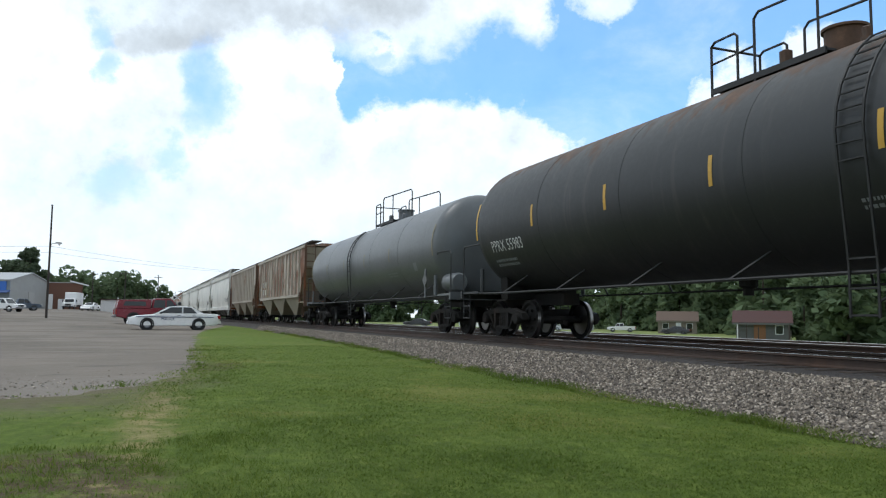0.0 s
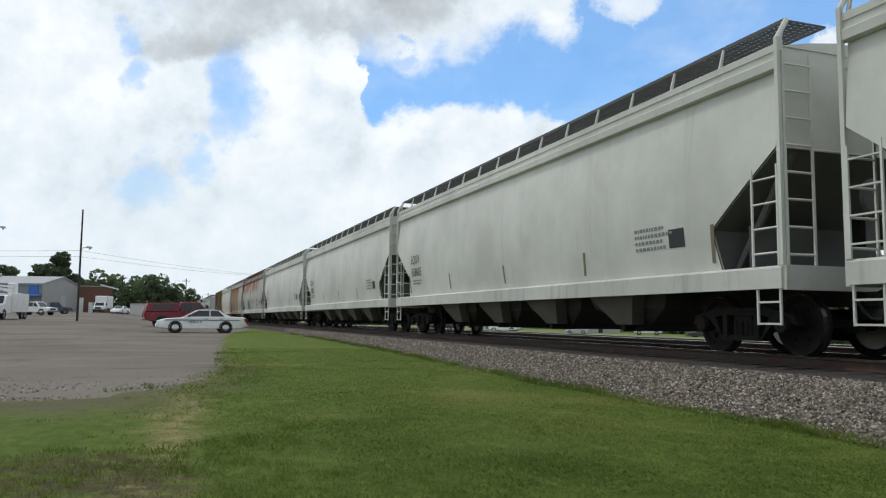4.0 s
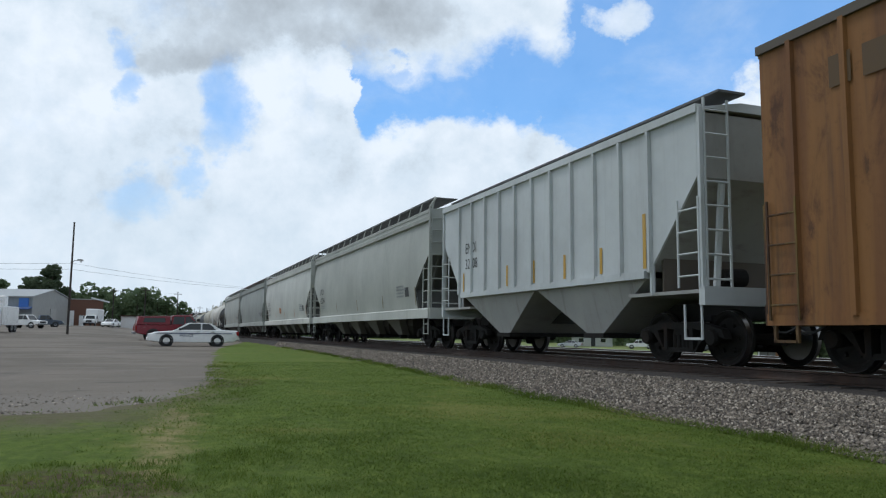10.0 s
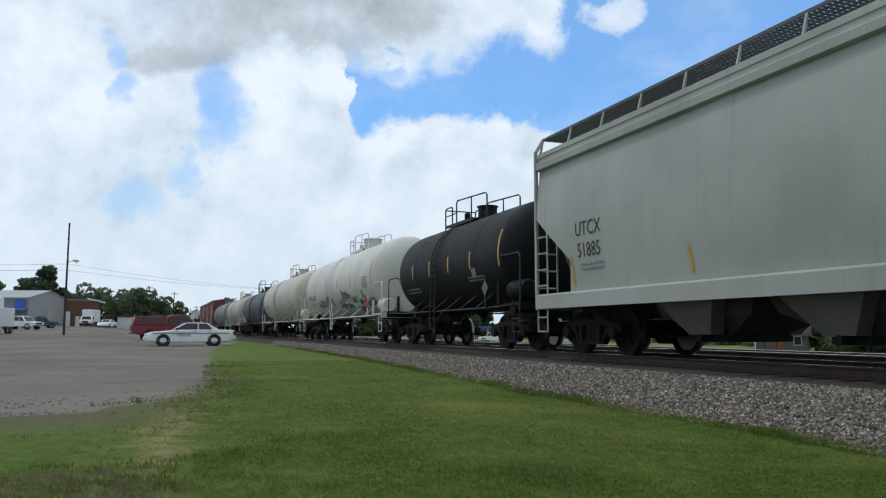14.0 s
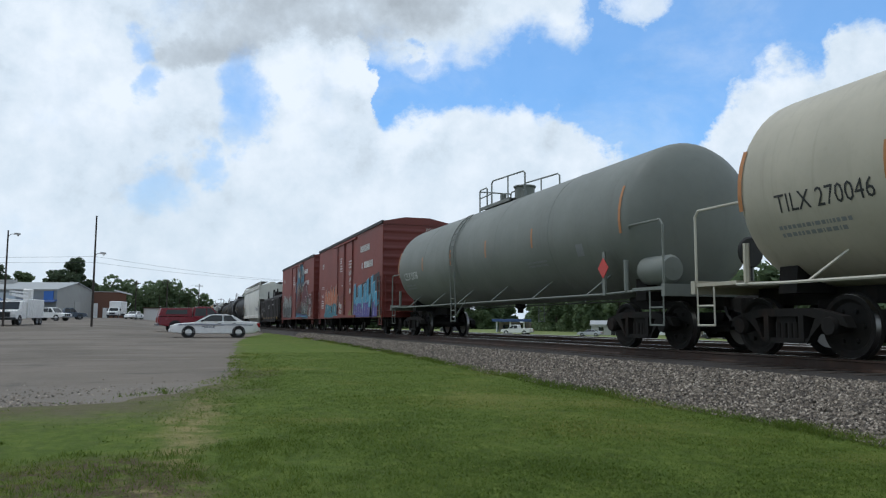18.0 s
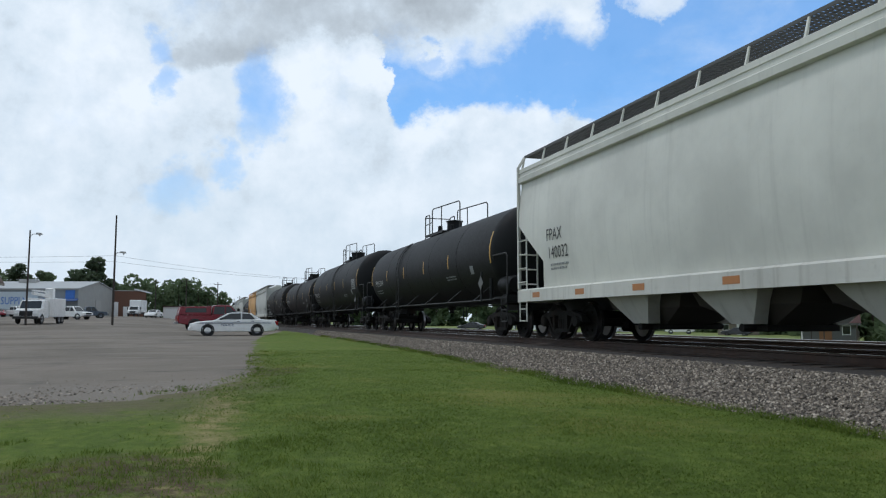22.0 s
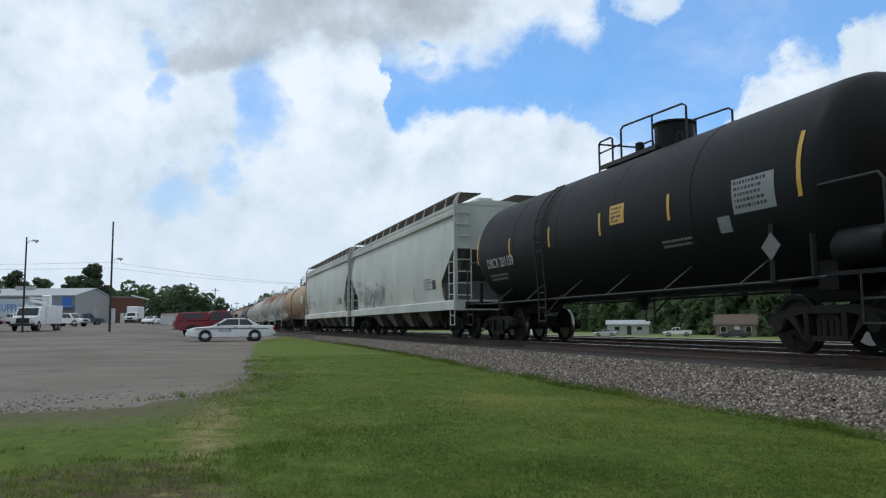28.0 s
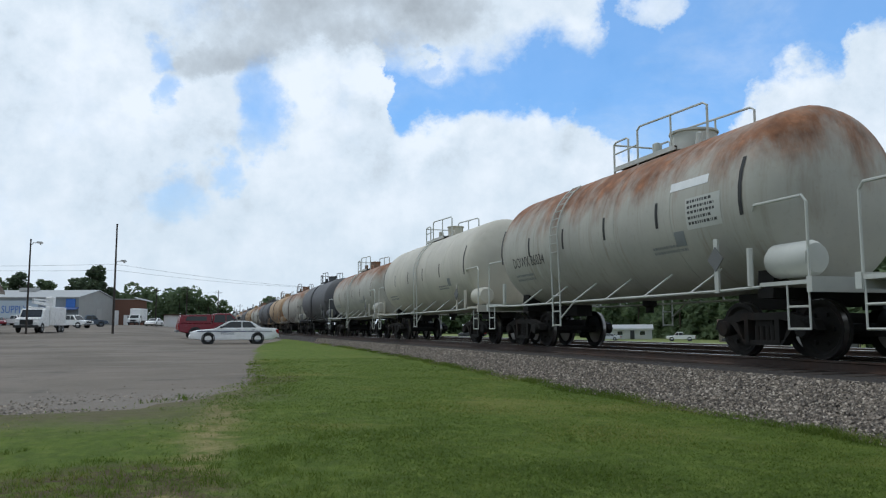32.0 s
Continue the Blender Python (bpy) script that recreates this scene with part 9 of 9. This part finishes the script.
M_BARK = plain("bark", (0.075, 0.055, 0.042), 0.95, scale=3.0)


def leaf_cloud(vs, fs, c, rad, n, size, rnd, flat=0.8):
    for _ in range(n):
        d = Vector((rnd.gauss(0, 1), rnd.gauss(0, 1), rnd.gauss(0, 1))).normalized() * rad * rnd.uniform(0.45, 1.0) ** 0.6
        p = Vector(c) + Vector((d.x, d.y, d.z * flat))
        a = Vector((rnd.gauss(0, 1), rnd.gauss(0, 1), rnd.gauss(0, 0.6))).normalized()
        b = a.cross(Vector((rnd.gauss(0, 1), rnd.gauss(0, 1), rnd.gauss(0, 1)))).normalized()
        s = size * rnd.uniform(0.6, 1.3)
        k = len(vs)
        vs += [tuple(p - a * s), tuple(p + b * s * 0.6), tuple(p + a * s), tuple(p - b * s * 0.6)]
        fs.append((k, k + 1, k + 2, k + 3))


def crown_mesh(clumps, per, size, rnd, mat, name="crown"):
    vs, fs = [], []
    for c, r in clumps:
        leaf_cloud(vs, fs, c, r, per, size, rnd)
    me = bpy.data.meshes.new(name)
    me.from_pydata(vs, [], fs)
    me.materials.append(mat)
    return me


def tree(x, y, h, spread, seed, pine=False, label="", size=0.45, per=170):
    rnd = random.Random(seed)
    ob = thing("pine_tree" if pine else "tree", pose(x, y, ground_z(x, y) - 0.1), label or "leafy green tree with an uneven crown", "tree")
    th = h * (0.85 if pine else 0.55)
    part("trunk", Geo().tube((0, 0, 0), (0.2, 0.1, th), 0.028 * h, 8, 0.010 * h), M_BARK, ob)
    clumps = []
    n = 13 if pine else 15
    for k in range(n):
        a = rnd.uniform(0, 6.28)
        q = (k + 0.5) / n
        if pine:
            z = h * (0.45 + 0.53 * q)
            r = spread * (1.05 - 0.75 * q) * rnd.uniform(0.5, 1.0)
        else:
            z = h * (0.35 + 0.58 * q)
            r = spread * math.sin(math.pi * (0.2 + 0.72 * q)) * rnd.uniform(0.45, 1.0)
        c = (r * math.cos(a), r * math.sin(a), z)
        part("limb", Geo().tube((0.1, 0.05, min(z * 0.8, th * 0.96)), c, 0.009 * h, 5, 0.003 * h), M_BARK, ob)
        clumps.append((c, spread * rnd.uniform(0.30, 0.52)))
    part("crown", crown_mesh(clumps, per, size, rnd, M_NEEDLE if pine else M_LEAF), None, ob)


def woods(name, label, spots, seed, mat, per=60, size=0.8):
    """A far stand of trees as one mass of leaf clumps over trunks."""
    rnd = random.Random(seed)
    clumps, g = [], Geo()
    for x, y, h in spots:
        z = ground_z(x, y)
        g.tube((x, y, z - 0.2), (x, y, z + h * 0.7), 0.022 * h, 5, 0.008 * h)
        for k in range(3):
            clumps.append(((x + rnd.uniform(-3, 3), y + rnd.uniform(-3, 3), z + h * rnd.uniform(0.0, 0.14)), h * 0.24))
        for k in range(9):
            q = (k + 0.5) / 9
            r = h * 0.24 * math.sin(math.pi * (0.25 + 0.65 * q))
            a = rnd.uniform(0, 6.28)
            clumps.append(((x + r * math.cos(a), y + r * math.sin(a), z + h * (0.12 + 0.84 * q)), h * rnd.uniform(0.13, 0.22)))
    ob = new(name, crown_mesh(clumps, per, size, rnd, mat, name))
    tagged(ob, label, "woods", kind="stuff")
    tk = part("trunks", g, M_BARK, ob)
    tk["kind"] = "stuff"


def greenery():
    rnd = random.Random(8)
    tree(-24.5, 207, 14.2, 4.2, 1, True, "tall dark pine tree behind the store", 0.5, 220)
    tree(-51.0, 205, 16.5, 5.6, 2, False, "dark leafy tree behind the store", 0.55)
    for k, (x, y, h) in enumerate(((-43, 214, 13.0), (-37.5, 216, 12.0), (-31.5, 220, 12.0), (-30.0, 225, 10.5))):
        tree(x, y, h, 3.6, 3 + k, k % 2 == 0, "dark tree behind the store roof", 0.5, 110)
    woods("far_woods", "dense dark green wood beyond the lot", [(-36 + 1.9 * k + rnd.uniform(-1, 1), 300 + rnd.uniform(-8, 30), rnd.uniform(11.0, 15.5) * (1.0 if k < 22 else 0.8)) for k in range(25)], 21, M_LEAF)
    woods("street_woods", "dark trees behind the houses across the tracks", [(96 + 2.2 * k * 0.55 + rnd.uniform(-3, 3) - 0.35 * k, 40 + 5.2 * k + rnd.uniform(-3, 3), rnd.uniform(11, 16)) for k in range(46)], 22, M_LEAF, 70, 0.9)
    woods("yard_woods", "dark shrubs and trees round the small house", [(84 + rnd.uniform(-4, 14), 28 + 3.4 * k + rnd.uniform(-2, 2), rnd.uniform(7, 12)) for k in range(16)], 23, M_LEAF, 70, 0.7)
    woods("horizon_woods", "distant tree line on the horizon", [(30 + 5.5 * k + rnd.uniform(-5, 5), 400 - 3.2 * k + rnd.uniform(-15, 15), rnd.uniform(11, 17)) for k in range(70)], 24, M_LEAF, 110, 1.9)


vehicles(), buildings(), poles(), greenery()

# ---------------------------------------------------------------- movement


def motions():
    """The cars roll past along the track; every wheelset turns on its axle."""
    times = [0, 4, 8, 12, 16, 20, 24, 28, 32]
    for car in TRAIN:
        walk(car["ob"], [(t, pose(TRACK, car["y0"] - run(t), RAIL)) for t in times])
    for w, dy in zip(WHEEL_KEYED, (-0.89, 0.89)):
        walk(w, [(k / FPS, pose(0, dy, WHEEL_R, 86.0 * k)) for k in range(32 * FPS + 1)])
    for w, i in SPUN:
        lead = WHEEL_KEYED[i]
        w.rotation_mode = "QUATERNION"
        keys = w.animation_data_create()
        keys.action = lead.animation_data.action
        keys.action_slot = lead.animation_data.action_slot


motions()
